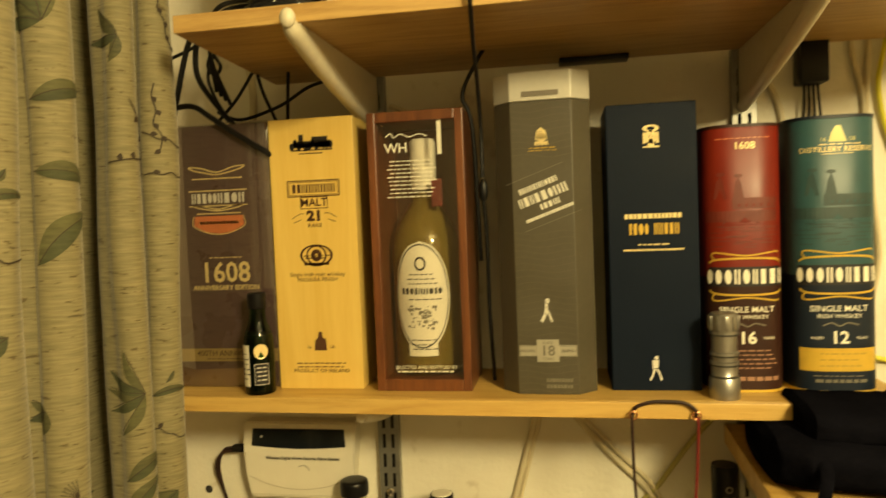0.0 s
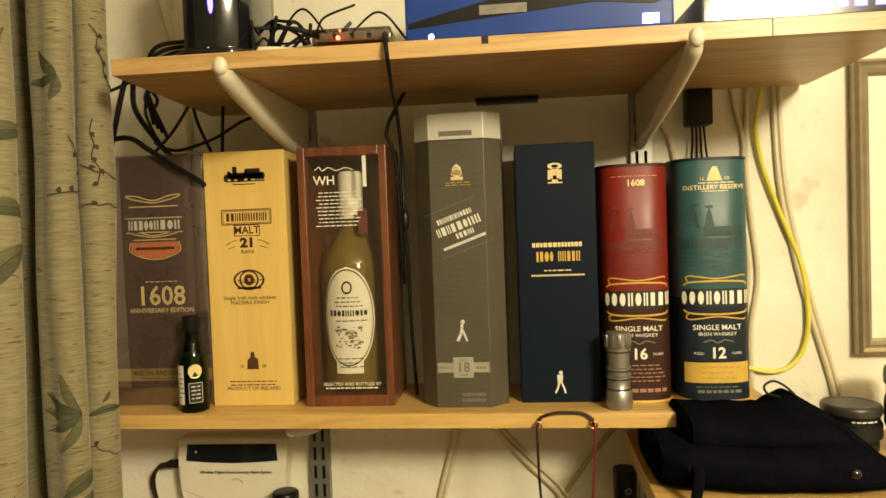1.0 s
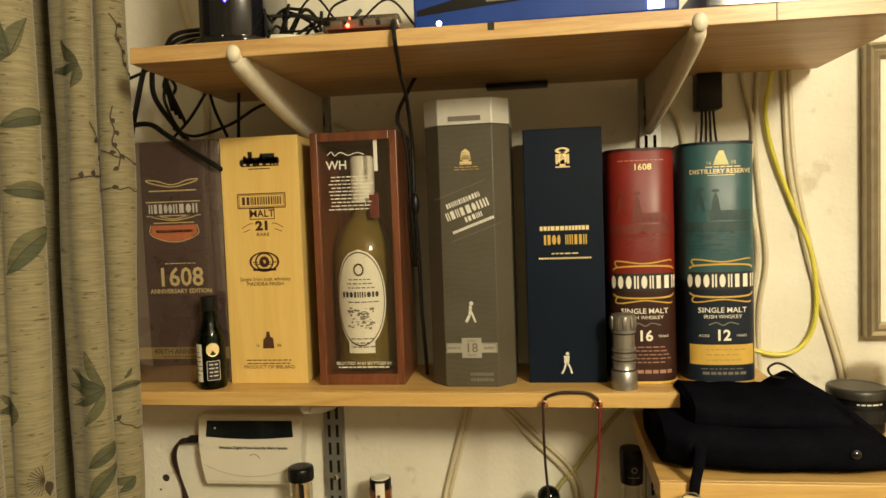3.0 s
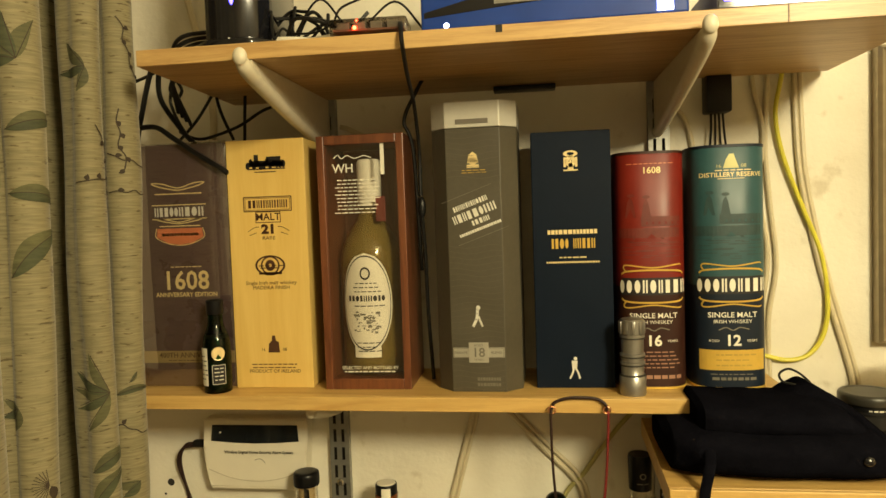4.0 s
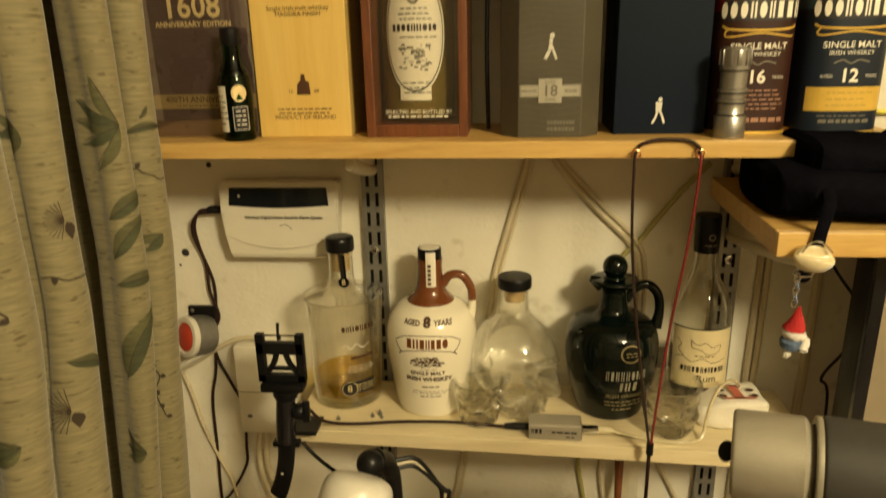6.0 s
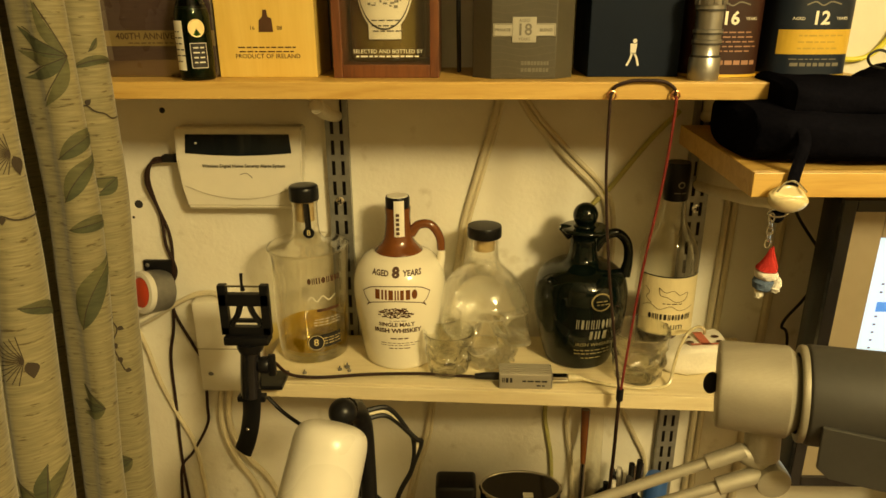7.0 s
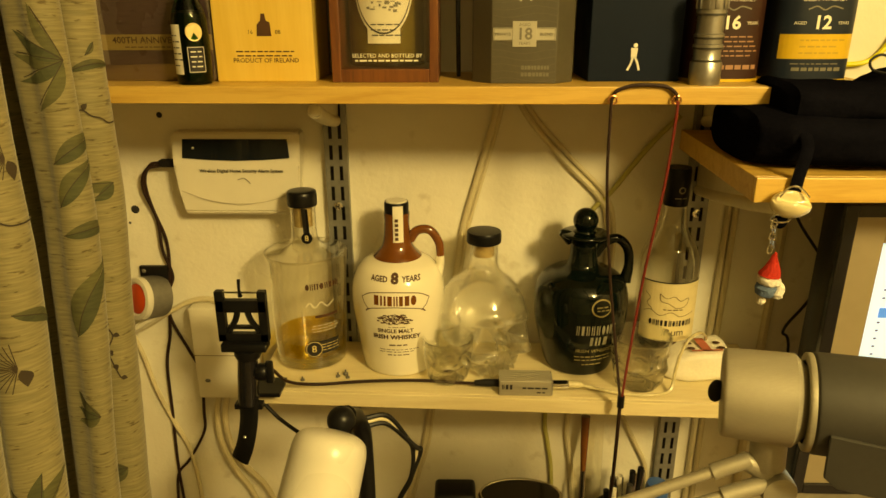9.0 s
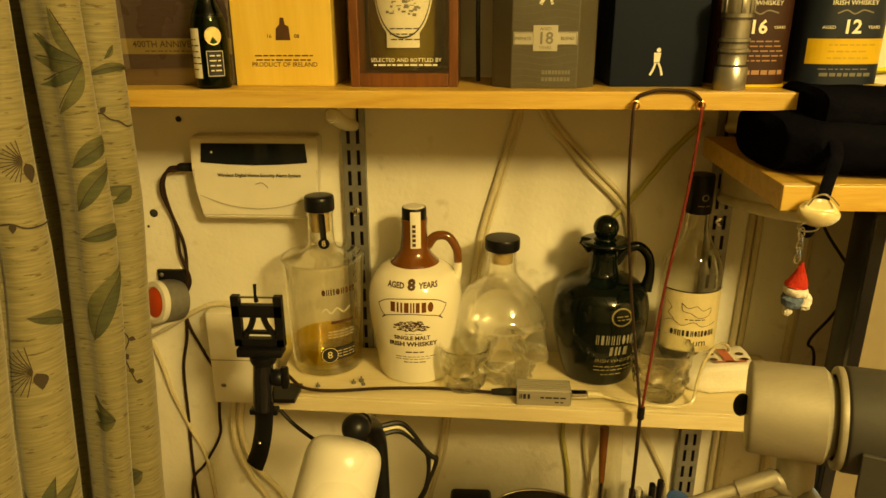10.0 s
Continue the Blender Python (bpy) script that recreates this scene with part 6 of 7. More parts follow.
def leaf_shape(s0, z0, length, width, angle, n=9):
    """A pointed leaf, as strips across its length."""
    out = []
    ca, sa = math.cos(angle), math.sin(angle)
    edge = []
    for k in range(n + 1):
        t = k / n
        w = width * math.sin(math.pi * t ** 0.85) * (1 - 0.25 * t)
        bend = 0.10 * length * math.sin(math.pi * t)
        edge.append(((length * t, bend + w), (length * t, bend), (length * t, bend - w)))
    for a, c in zip(edge, edge[1:]):
        for i in (0, 1):
            out.append([(s0 + u * ca - v * sa, z0 + u * sa + v * ca) for u, v in (a[i], a[i + 1], c[i + 1], c[i])])
    return out


def printed(name, faces, material, off, label):
    b = bmesh.new()
    for p, q, r, t in faces:
        # small patches, so that the print follows the folds
        nu = 1 + int(max(math.dist(p, q), math.dist(t, r)) / 0.0022)
        nv = 1 + int(max(math.dist(p, t), math.dist(q, r)) / 0.0030)
        grid = [[b.verts.new(drape(-((1 - i) * ((1 - j) * p[0] + j * t[0]) + i * ((1 - j) * q[0] + j * r[0])), (1 - i) * ((1 - j) * p[1] + j * t[1]) + i * ((1 - j) * q[1] + j * r[1]), off)) for j in np.linspace(0, 1, nv + 1)] for i in np.linspace(0, 1, nu + 1)]
        for lo, hi in zip(grid, grid[1:]):
            for j in range(nv):
                b.faces.new((lo[j], lo[j + 1], hi[j + 1], hi[j]))
    ob = part(name, b, material, curtain, label)
    ob["kind"] = "stuff"
    return ob


green, olive, twig, vein = [], [], [], []
rnd = random.Random(17)


def line(points, w, out):
    """A thin printed line through (s, z) points."""
    pts = [(p.x, p.y) for p in spline([(a, c, 0) for a, c in points], 5)]
    for (a, c), (d, e) in zip(pts, pts[1:]):
        h = math.hypot(d - a, e - c) or 1
        du, dv = -(e - c) / h * w, (d - a) / h * w
        out.append([(a + du, c + dv), (a - du, c - dv), (d - du, e - dv), (d + du, e + dv)])


def frond(s, z, turn, count, spread, length, width=0.0062):
    """Leaflets that fan out from one point."""
    for k in range(count):
        a = radians(turn + spread * (k - (count - 1) / 2)) + rnd.uniform(-0.08, 0.08)
        q = length * rnd.uniform(0.8, 1.1)
        (green if k % 2 else olive).extend(leaf_shape(s, z, q, width * rnd.uniform(0.85, 1.1), a))
        line([(s, z), (s + 0.9 * q * math.cos(a), z + 0.9 * q * math.sin(a) + 0.002)], 0.0004, vein)


def broad(s, z, turn, length, width):
    """One broad leaf: a paler half, a darker half and a thin midrib."""
    a = radians(turn)
    f = leaf_shape(s, z, length, width * 0.82, a, 14)
    olive.extend(f[0::2]), green.extend(f[1::2])
    line([(s + length * t * math.cos(a) - 0.1 * length * math.sin(math.pi * t) * math.sin(a), z + length * t * math.sin(a) + 0.1 * length * math.sin(math.pi * t) * math.cos(a)) for t in (0, 0.3, 0.6, 0.95)], 0.0004, vein)


def sprig(s, z, turn, length, buds):
    """A crooked twig with buds along it."""
    a = radians(turn)
    pts = [(s, z)]
    for k in range(5):
        b2 = a + rnd.uniform(-0.5, 0.5)
        pts.append((pts[-1][0] + length / 5 * math.cos(b2), pts[-1][1] + length / 5 * math.sin(b2)))
    line(pts, 0.0007, twig)
    for k in range(buds):
        u, v = pts[1 + k % 5]
        twig.extend(leaf_shape(u, v, 0.0075, 0.0030, a + rnd.choice((-1.1, 1.1, 0.3)), 6))


def seed_head(s, z, size):
    """A burst of fine stalks."""
    for k in range(13):
        a = radians(100 + 13 * k)
        line([(s, z), (s + size * math.cos(a), z + size * math.sin(a))], 0.00035, twig)
    twig.extend(leaf_shape(s + 0.002, z - 0.002, 0.016, 0.0055, radians(-80), 7))


for k in range(len(FOLDS)):
    shift = (0.0, 0.0, 0.0, 0.21, -0.13, 0.33, 0.08, -0.29)[k]
    own = k % 3 if k > 2 else k
    A, B, C = on_fold(k, -0.55), on_fold(k, 0.0), on_fold(k, 0.5)
    if own == 0:
        for q in (1.985, 1.775, 1.665):
            sprig(B, q + shift, -80, 0.075, 5)
        for q in (1.612, 1.565, 1.285, 0.76):
            sprig(A, q + shift, -12, 0.045, 1)
        broad(A, 1.322 + shift, 3, 0.050, 0.0062)
        broad(C, 1.348 + shift, -130, 0.016, 0.004)
        frond(C, 1.215 + shift, 200, 2, 40, 0.030)
        frond(B, 1.880 + shift, 60, 4, 34, 0.045)
        frond(B, 0.90 + shift, 190, 3, 28, 0.032)
        sprig(on_fold(k, -0.8), 1.085 + shift, -80, 0.085, 5)
        broad(B, 0.66 + shift, 70, 0.070, 0.012)
    elif own == 1:
        frond(B, 1.705 + shift, 190, 3, 55, 0.034, 0.007)
        sprig(A, 1.575 + shift, 20, 0.060, 2)
        sprig(C, 1.640 + shift, -70, 0.10, 4)
        frond(C, 1.335 + shift, 175, 5, 31, 0.050)
        broad(A, 1.245 + shift, 22, 0.058, 0.0125)
        broad(A, 1.205 + shift, 45, 0.060, 0.0130)
        broad(A, 1.178 + shift, -3, 0.050, 0.0105)
        broad(A, 1.075 + shift, 60, 0.090, 0.0175)
        frond(B, 0.985 + shift, 160, 3, 30, 0.034)
        broad(B, 0.86 + shift, -25, 0.050, 0.009)
        broad(A, 1.83 + shift, 55, 0.080, 0.013)
        frond(B, 0.70 + shift, 100, 5, 33, 0.050)
    else:
        frond(B, 1.690 + shift, 120, 4, 38, 0.052, 0.0085)
        broad(A, 1.622 + shift, 8, 0.062, 0.0125)
        broad(A, 1.560 + shift, -12, 0.060, 0.0120)
        broad(A, 1.478 + shift, 40, 0.075, 0.0165)
        frond(A, 1.350 + shift, 200, 3, 45, 0.026)
        seed_head(C, 1.272 + shift, 0.016)
        sprig(A, 1.225 + shift, -22, 0.055, 1)
        broad(B, 1.150 + shift, -30, 0.045, 0.008)
        seed_head(B, 1.105 + shift, 0.022)
        frond(B, 0.965 + shift, 105, 4, 36, 0.044, 0.0075)
        broad(A, 0.905 + shift, 18, 0.055, 0.0115)
        sprig(A, 0.875 + shift, -28, 0.050, 1)
        frond(B, 1.860 + shift, 60, 4, 36, 0.05)
        frond(B, 0.75 + shift, 90, 5, 33, 0.05)
# leaves that run down into the deep valley
deep = (on_fold(1, -1.0) + on_fold(2, 1.0)) / 2
for q, turn in ((1.60, 120), (1.20, 70), (1.05, 100), (0.93, 110), (0.84, 80)):
    frond(deep, q, turn, 4, 36, 0.048, 0.0085)
printed("leaf_print", olive, LEAF_OLIVE, 0.0009, "printed olive leaves")
printed("leaf_print", green, LEAF_GREEN, 0.0012, "printed dark green leaves")
printed("leaf_vein", vein, TWIG_BROWN, 0.0015, "printed leaf midribs")
printed("twig_print", twig, TWIG_BROWN, 0.0017, "printed brown twigs and buds")

# ---- side shelf ----
S = SIDE
pouch = thing("fabric_bag", "soft black drawstring bag folded on the side shelf", "bag", "", (0.672, 0.80, S + 0.0005))


def stuffed(sections, seed, crease=0.004, power=3.2, around=44, along=8):
    """A limp cloth body: rounded upright slices (x, y0, y1, z0, z1) along x, with creases."""
    b = bmesh.new()
    rings = []
    n = along * (len(sections) - 1) + 1
    for k in range(n):
        t = k / (n - 1) * (len(sections) - 1)
        x, y0, y1, z0, z1 = (float(np.interp(t, range(len(sections)), [q[i] for q in sections])) for i in range(5))
        ring = []
        for j in range(around):
            a = 2 * math.pi * j / around
            c, sn = math.cos(a), math.sin(a)
            q = (abs(c) ** power + abs(sn) ** power) ** (-1 / power)
            p = Vector((x, (y0 + y1) / 2 + (y1 - y0) / 2 * c * q, (z0 + z1) / 2 + (z1 - z0) / 2 * sn * q))
            f = noise.noise(Vector((p.x * 16, p.y * 22, p.z * 34 + seed))) + 0.5 * noise.noise(Vector((p.x * 42, p.y * 42, p.z * 60 + seed)))
            ridge = 1 - abs(noise.noise(Vector((p.x * 9 + p.z * 14, p.y * 10, seed * 3.1)))) * 4
            p.y += crease * f * (c < 0.3)
            p.z += crease * (0.7 * f + 0.35 * max(0, ridge)) * (sn > 0.2)
            p.z = max(0.0, p.z)
            ring.append(b.verts.new(p))
        rings.append(ring)
    for lo, hi in zip(rings, rings[1:]):
        for j in range(around):
            b.faces.new((lo[j], lo[(j + 1) % around], hi[(j + 1) % around], hi[j]))
    b.faces.new(rings[0][::-1]), b.faces.new(rings[-1])
    return b


part("cloth", stuffed([(-0.128, -0.030, 0.040, 0.016, 0.046), (-0.120, -0.062, 0.070, 0.0, 0.053), (-0.098, -0.082, 0.090, 0.0, 0.054), (-0.030, -0.090, 0.095, 0.0, 0.052), (0.040, -0.092, 0.095, 0.0, 0.056), (0.085, -0.086, 0.090, 0.0, 0.052), (0.118, -0.070, 0.060, 0.0, 0.030), (0.140, -0.052, 0.020, 0.004, 0.016)], 2.0), BLACK_CLOTH, pouch)
part("folded_flap", stuffed([(-0.092, -0.044, 0.040, 0.040, 0.074), (-0.086, -0.058, 0.052, 0.040, 0.080), (-0.050, -0.066, 0.060, 0.040, 0.076), (-0.014, -0.068, 0.064, 0.040, 0.076), (0.030, -0.068, 0.062, 0.040, 0.076), (0.062, -0.066, 0.056, 0.040, 0.070), (0.084, -0.056, 0.040, 0.036, 0.050)], 7.0), BLACK_CLOTH, pouch, "upper fold of the bag")
part("gathered_mouth", stuffed([(0.004, 0.000, 0.050, 0.050, 0.066), (0.028, -0.006, 0.062, 0.050, 0.080), (0.046, -0.010, 0.064, 0.050, 0.087), (0.066, -0.024, 0.060, 0.048, 0.076), (0.086, -0.040, 0.050, 0.040, 0.062), (0.112, -0.050, 0.030, 0.020, 0.036)], 11.0, 0.005, 2.6), BLACK_CLOTH, pouch, "bunched drawstring mouth")
part("cord_loop", tube([(0.034, 0.02, 0.082), (0.020, 0.02, 0.086), (0.016, 0.02, 0.095), (0.026, 0.02, 0.101), (0.038, 0.018, 0.096), (0.048, 0.012, 0.086)], 0.0014, 6), CORD_BLACK, pouch, "thin black cord loop")
part("strap", tube([(-0.085, -0.066, 0.045), (-0.090, -0.094, 0.028), (-0.0965, -0.1005, 0.004), (-0.100, -0.1015, -0.018), (-0.106, -0.1015, -0.034)], 0.0055, 8, 8, flat=0.35), BLACK_CLOTH, pouch, "black strap hanging over the board")
part("strap_knot", ball(-0.1075, -0.102, -0.040, 0.0065, 0.005, 0.0075), BLACK_CLOTH, pouch, "knotted strap end")
part("toggle", ball(0.066, -0.090, 0.030, 0.006, 0.004, 0.005), BLACK_GLOSS, pouch, "shiny black toggle")

key = thing("key_charm", "cowrie shell charm with a short chain hanging from the strap", "charm", "", (0.569, 0.693, 1.206))
b = ball(0, 0, 0, 0.0185, 0.012, 0.0145, 30, 20)
for v in b.verts:
    if v.co.z > 0.003:
        v.co.z -= 0.012 * math.exp(-((v.co.y / 0.005) ** 2)) * (1 - (v.co.x / 0.019) ** 2)
part("shell", b, SHELL, key, "glossy cream cowrie shell").matrix_basis = pose(0, 0, 0, 38, 8, 0)
part("shell_ring", tube([(-0.014, -0.006, 0.008), (-0.006, -0.004, 0.0165), (0.004, -0.003, 0.0165), (0.013, -0.006, 0.008)], 0.0009, 6), CHROME, key)
part("split_ring", tube([(-0.008 + 0.009 * math.cos(a), -0.002, -0.013 + 0.004 * math.sin(a)) for a in np.linspace(0, 6.28, 13)], 0.0009, 6, 3), CHROME, key)
for k in range(5):
    cz = -0.0155 - 0.0062 * k
    q = math.pi / 2 * (k % 2)
    part("link", tube([(-0.012 + 0.0026 * math.cos(a) * math.cos(q), 0.0026 * math.cos(a) * math.sin(q), cz - 0.003 + 0.0046 * math.sin(a)) for a in np.linspace(0, 6.28, 11)], 0.0008, 5, 2), CHROME, key)
# knitted figure: one plain mesh in three wools
b = bmesh.new()
def add_lathe(profile, index, cx=0.0, cy=0.0, seg=20):
    n = len(b.faces)
    lathe(rounded(profile, 1), seg, cx, cy, bm=b)
    b.faces.ensure_lookup_table()
    for f in b.faces[n:]:
        f.material_index = index
add_lathe([(0, 0), (0.0015, -0.002), (0.006, -0.014), (0.0105, -0.024), (0.0112, -0.028), (0, -0.0285)], 0)
add_lathe([(0, -0.0275), (0.0115, -0.0278), (0.0125, -0.032), (0.0110, -0.037), (0, -0.0375)], 1)
add_lathe([(0, -0.036), (0.0105, -0.0365), (0.0112, -0.043), (0.0095, -0.050), (0, -0.051)], 2)
add_lathe([(0, -0.049), (0.0045, -0.0495), (0.0050, -0.056), (0.003, -0.060), (0, -0.061)], 3, -0.002)
add_lathe([(0, -0.031), (0.0042, -0.033), (0.0058, -0.043), (0.0045, -0.049), (0, -0.050)], 1, 0.0105, -0.006, 12)
for v in b.verts:
    v.co += 0.0008 * Vector((math.sin(v.co.z * 2600), math.sin(v.co.x * 2400 + v.co.z * 900), 0))
doll = part("knitted_ornament", b, RED_WOOL)
for m in (WHITE_WOOL, BLUE_WOOL, CANVAS):
    doll.data.materials.append(m)
doll.matrix_basis = pose(0.5630, 0.693, 1.160, 0, 6, 0) @ Matrix.Scale(0.9, 4)
tagged(doll, "tiny knitted ornament with a red cap on a chain", "ornament")


def camera_lens(x, y, r, h, lab):
    g = thing("camera_lens", lab, "camera lens", "lenses", (x, y, S + 0.0003))
    part("barrel", lathe([(0, 0), (r * 0.86, 0), (r * 0.9, 0.002), (r * 0.9, h * 0.25), (r, h * 0.3), (r, h * 0.62), (r * 0.94, h * 0.66), (r * 0.94, h * 0.78), (0, h * 0.78)], 40), BLACK_PLASTIC, g)
    b = lathe([(r * 0.95, h * 0.30), (r * 1.02, h * 0.31), (r * 1.02, h * 0.58), (r * 0.95, h * 0.60)], 60)
    for k, v in enumerate(b.verts):
        if (k // 2) % 2:
            v.co.x *= 0.985
            v.co.y *= 0.985
    part("grip_ring", b, BLACK_RUBBER, g, "ribbed rubber ring")
    part("lens_cap", lathe(rounded([(0, h * 0.78), (r, h * 0.78), (r * 1.03, h * 0.82), (r * 1.03, h * 0.95), (r * 0.96, h), (r * 0.8, h), (r * 0.78, h * 0.985), (0, h * 0.985)], 1), 40), plain("cap_grey", (0.03, 0.028, 0.022), 0.4), g, "dark snap-on cap")
    ink("ring_print", tiny_lines(0, h * 0.7, 0.03, 1, 0.003, 131, 0.0018), round_front(0, 0, 0, r * 0.945), SILVER_INK, g)
    return g


camera_lens(0.815, 0.885, 0.034, 0.058, "short black camera lens standing on its mount")
camera_lens(0.882, 0.870, 0.031, 0.105, "taller black camera lens standing on its mount")

# ---- monitor ----
g = thing("monitor", "flat computer monitor with a champagne bezel showing a white page", "monitor", "", (0.958, 0.800, DESK))
X0, X1, Z0, Z1 = -0.279, 0.279, 0.230, 0.602
part("back_shell", box(X0, X1, 0.000, 0.040, Z0, Z1, 0.004), BLACK_PLASTIC, g)
for q in ((X0 + 0.014, X0 + 0.048, Z0 + 0.014, Z1 - 0.014), (X1 - 0.048, X1 - 0.014, Z0 + 0.014, Z1 - 0.014), (X0 + 0.0482, X1 - 0.0482, Z1 - 0.044, Z1 - 0.014), (X0 + 0.0482, X1 - 0.0482, Z0 + 0.014, Z0 + 0.044)):
    part("bezel", box(q[0], q[1], -0.004, 0.001, q[2], q[3], 0.0008), BEZEL, g, "champagne coloured bezel", False)
for q in ((X0, X0 + 0.0138, Z0, Z1), (X1 - 0.0138, X1, Z0, Z1), (X0 + 0.0139, X1 - 0.0139, Z1 - 0.0138, Z1), (X0 + 0.0139, X1 - 0.0139, Z0, Z0 + 0.0138)):
    part("edge_strip", box(q[0], q[1], -0.007, 0.001, q[2], q[3], 0.001), BLACK_GLOSS, g, "black outer edge", False)
part("screen", box(X0 + 0.0483, X1 - 0.0483, -0.002, 0.001, Z0 + 0.0442, Z1 - 0.0442), SCREEN, g, "lit white screen", False)
sc = lambda u, v: (X0 + 0.0483 + u, -0.0026, Z1 - 0.0442 - v)
ink("selected_row", bar(0.052, 0.083, 0.080, 0.012), sc, SCREEN_BLUE, g, "blue highlighted row")
ink("screen_print", [("bar", 0.014, 0.055 + 0.010 * k, 0.003, 0.002) for k in range(16) if k not in (2, 3)] + bar(0.016, 0.0075, 0.006, 0.004) + tiny_lines(0.06, 0.0155, 0.08, 1, 0.003, 133, 0.0015), sc, plain("screen_text", (0.1, 0.1, 0.12), 0.5), g)
part("stand_neck", box(-0.03, 0.03, 0.041, 0.070, 0.012, 0.36, 0.003), BLACK_PLASTIC, g)
part("stand_foot", box(-0.12, 0.12, -0.05, 0.12, 0.0, 0.0118, 0.003), BLACK_PLASTIC, g)

# ---- silver lamp on a jointed arm ----
g = thing("arm_lamp", "brushed silver lamp head with a dark sleeve on a jointed arm", "desk lamp", "", (0.30, 0.52, DESK))
O = Vector((0.30, 0.52, DESK))
ax = Matrix.Translation(Vector((0.4440, 0.492, 1.1305)) - O) @ Vector((1, -0.34, 0.055)).to_track_quat("X", "Z").to_matrix().to_4x4() @ Matrix.Rotation(math.pi / 2, 4, "Y")
def turned(name, prof, material, label="", seg=48):
    b = lathe(rounded(prof, 1), seg)
    bmesh.ops.transform(b, matrix=ax, verts=b.verts)
    return part(name, b, material, g, label)
turned("end_cap", [(0, 0.0), (0.026, 0.0), (0.0288, 0.0006), (0.0297, 0.002), (0.0299, 0.004), (0.0303, 0.020), (0.0310, 0.0515), (0, 0.0515)], SILVER, "brushed silver drum")
turned("rim", [(0.027, 0.0500), (0.0314, 0.0500), (0.0322, 0.0506), (0.0324, 0.0525), (0.0322, 0.0545), (0.027, 0.0550)], SILVER, "raised silver rim")
turned("sleeve", [(0, 0.0525), (0.0310, 0.0525), (0.0318, 0.0545), (0.0330, 0.0552), (0.0332, 0.0575), (0.0332, 0.22), (0.031, 0.224), (0, 0.224)], SLATE, "dark grey sleeve")
b = ball(0, 0, 0, 0.0055, 0.003, 0.0085)
bmesh.ops.transform(b, matrix=Matrix.Translation(Vector((0.4405, 0.4915, 1.131)) - O), verts=b.verts)
part("end_knob", b, BLACK_RUBBER, g, "black knob on the end")
fl = prism([(0.0, 0.0), (0.11, 0.0), (0.11, -0.036), (0.010, -0.036), (0.002, -0.030)], -0.0015, 0.0015, 0.0008)
bmesh.ops.transform(fl, matrix=Matrix.Translation(Vector((0.4915, 0.440, 1.1315)) - O) @ pose(0, 0, 0, 90, 2.0, -20), verts=fl.verts)
part("flap", fl, SLATE, g, "dark grey flap below the sleeve", False)
def arm(name, pts, r, material, label="", seg=14, steps=1):
    return part(name, tube([Vector(p) - O for p in pts], r, seg, steps), material, g, label)
arm("neck_stub", [(0.476, 0.481, 1.108), (0.478, 0.481, 1.080)], 0.0118, SILVER, "silver neck")
b = lathe(rounded([(0, -0.011), (0.0110, -0.011), (0.0122, -0.008), (0.0122, 0.008), (0.0110, 0.011), (0, 0.011)], 1), 28)
bmesh.ops.transform(b, matrix=Matrix.Translation(Vector((0.484, 0.478, 1.0655)) - O) @ pose(0, 0, 0, 90), verts=b.verts)
part("knuckle", b, SILVER, g, "round silver knuckle")
arm("upper_rod", [(0.462, 0.478, 1.0850), (0.369, 0.478, 1.0435), (0.270, 0.478, 0.999)], 0.0040, SILVER, "silver rod")
arm("upper_rod", [(0.474, 0.474, 1.0685), (0.418, 0.474, 1.0465), (0.290, 0.476, 0.996)], 0.0040, SILVER, "silver rod")
arm("rod_sleeve", [(0.464, 0.478, 1.0858), (0.440, 0.478, 1.0750)], 0.0056, SILVER)
arm("rod_sleeve", [(0.476, 0.474, 1.0692), (0.448, 0.474, 1.0583)], 0.0062, SILVER)
arm("fork", [(0.460, 0.480, 1.0840), (0.474, 0.480, 1.078), (0.484, 0.479, 1.066)], [0.006, 0.0085, 0.0085], SILVER)
arm("lower_rod", [(0.290, 0.479, 1.000), (0.300, 0.50, 0.80), (0.300, 0.52, 0.60)], 0.0050, SILVER, "silver rod")
arm("base", [(0.300, 0.52, DESK), (0.300, 0.52, DESK + 0.02)], 0.06, SLATE, "heavy round base", 32)

# ---- white lamp ----
g = thing("spot_lamp", "white enamelled spot lamp with a black joint", "desk lamp", "", (0.165, 0.70, DESK))
O2 = Vector((0.165, 0.70, DESK))
b = lathe(rounded([(0, 0.0), (0.020, -0.001), (0.031, -0.006), (0.035, -0.016), (0.0355, -0.030), (0.0375, -0.125), (0.036, -0.126), (0, -0.110)], 2), 48)
bmesh.ops.transform(b, matrix=Matrix.Translation(Vector((0.150, 0.622, 1.008)) - O2) @ Vector((0.20, 0.50, 0.86)).to_track_quat("Z", "Y").to_matrix().to_4x4(), verts=b.verts)
part("shade", b, WHITE_ENAMEL, g, "white enamelled shade")
part("joint", ball(*(Vector((0.152, 0.650, 1.000)) - O2), 0.014, 0.014, 0.014), BLACK_PLASTIC, g, "black swivel joint")
part("joint_stem", tube([Vector(p) - O2 for p in ((0.155, 0.660, 0.998), (0.162, 0.690, 0.97), (0.166, 0.700, 0.90), (0.165, 0.70, DESK))], [0.011, 0.010, 0.009, 0.009], 12), BLACK_PLASTIC, g, "black stem")
part("foot", lathe([(0, 0), (0.06, 0), (0.062, 0.004), (0.058, 0.014), (0, 0.018)], 36), BLACK_PLASTIC, g, "black round foot")
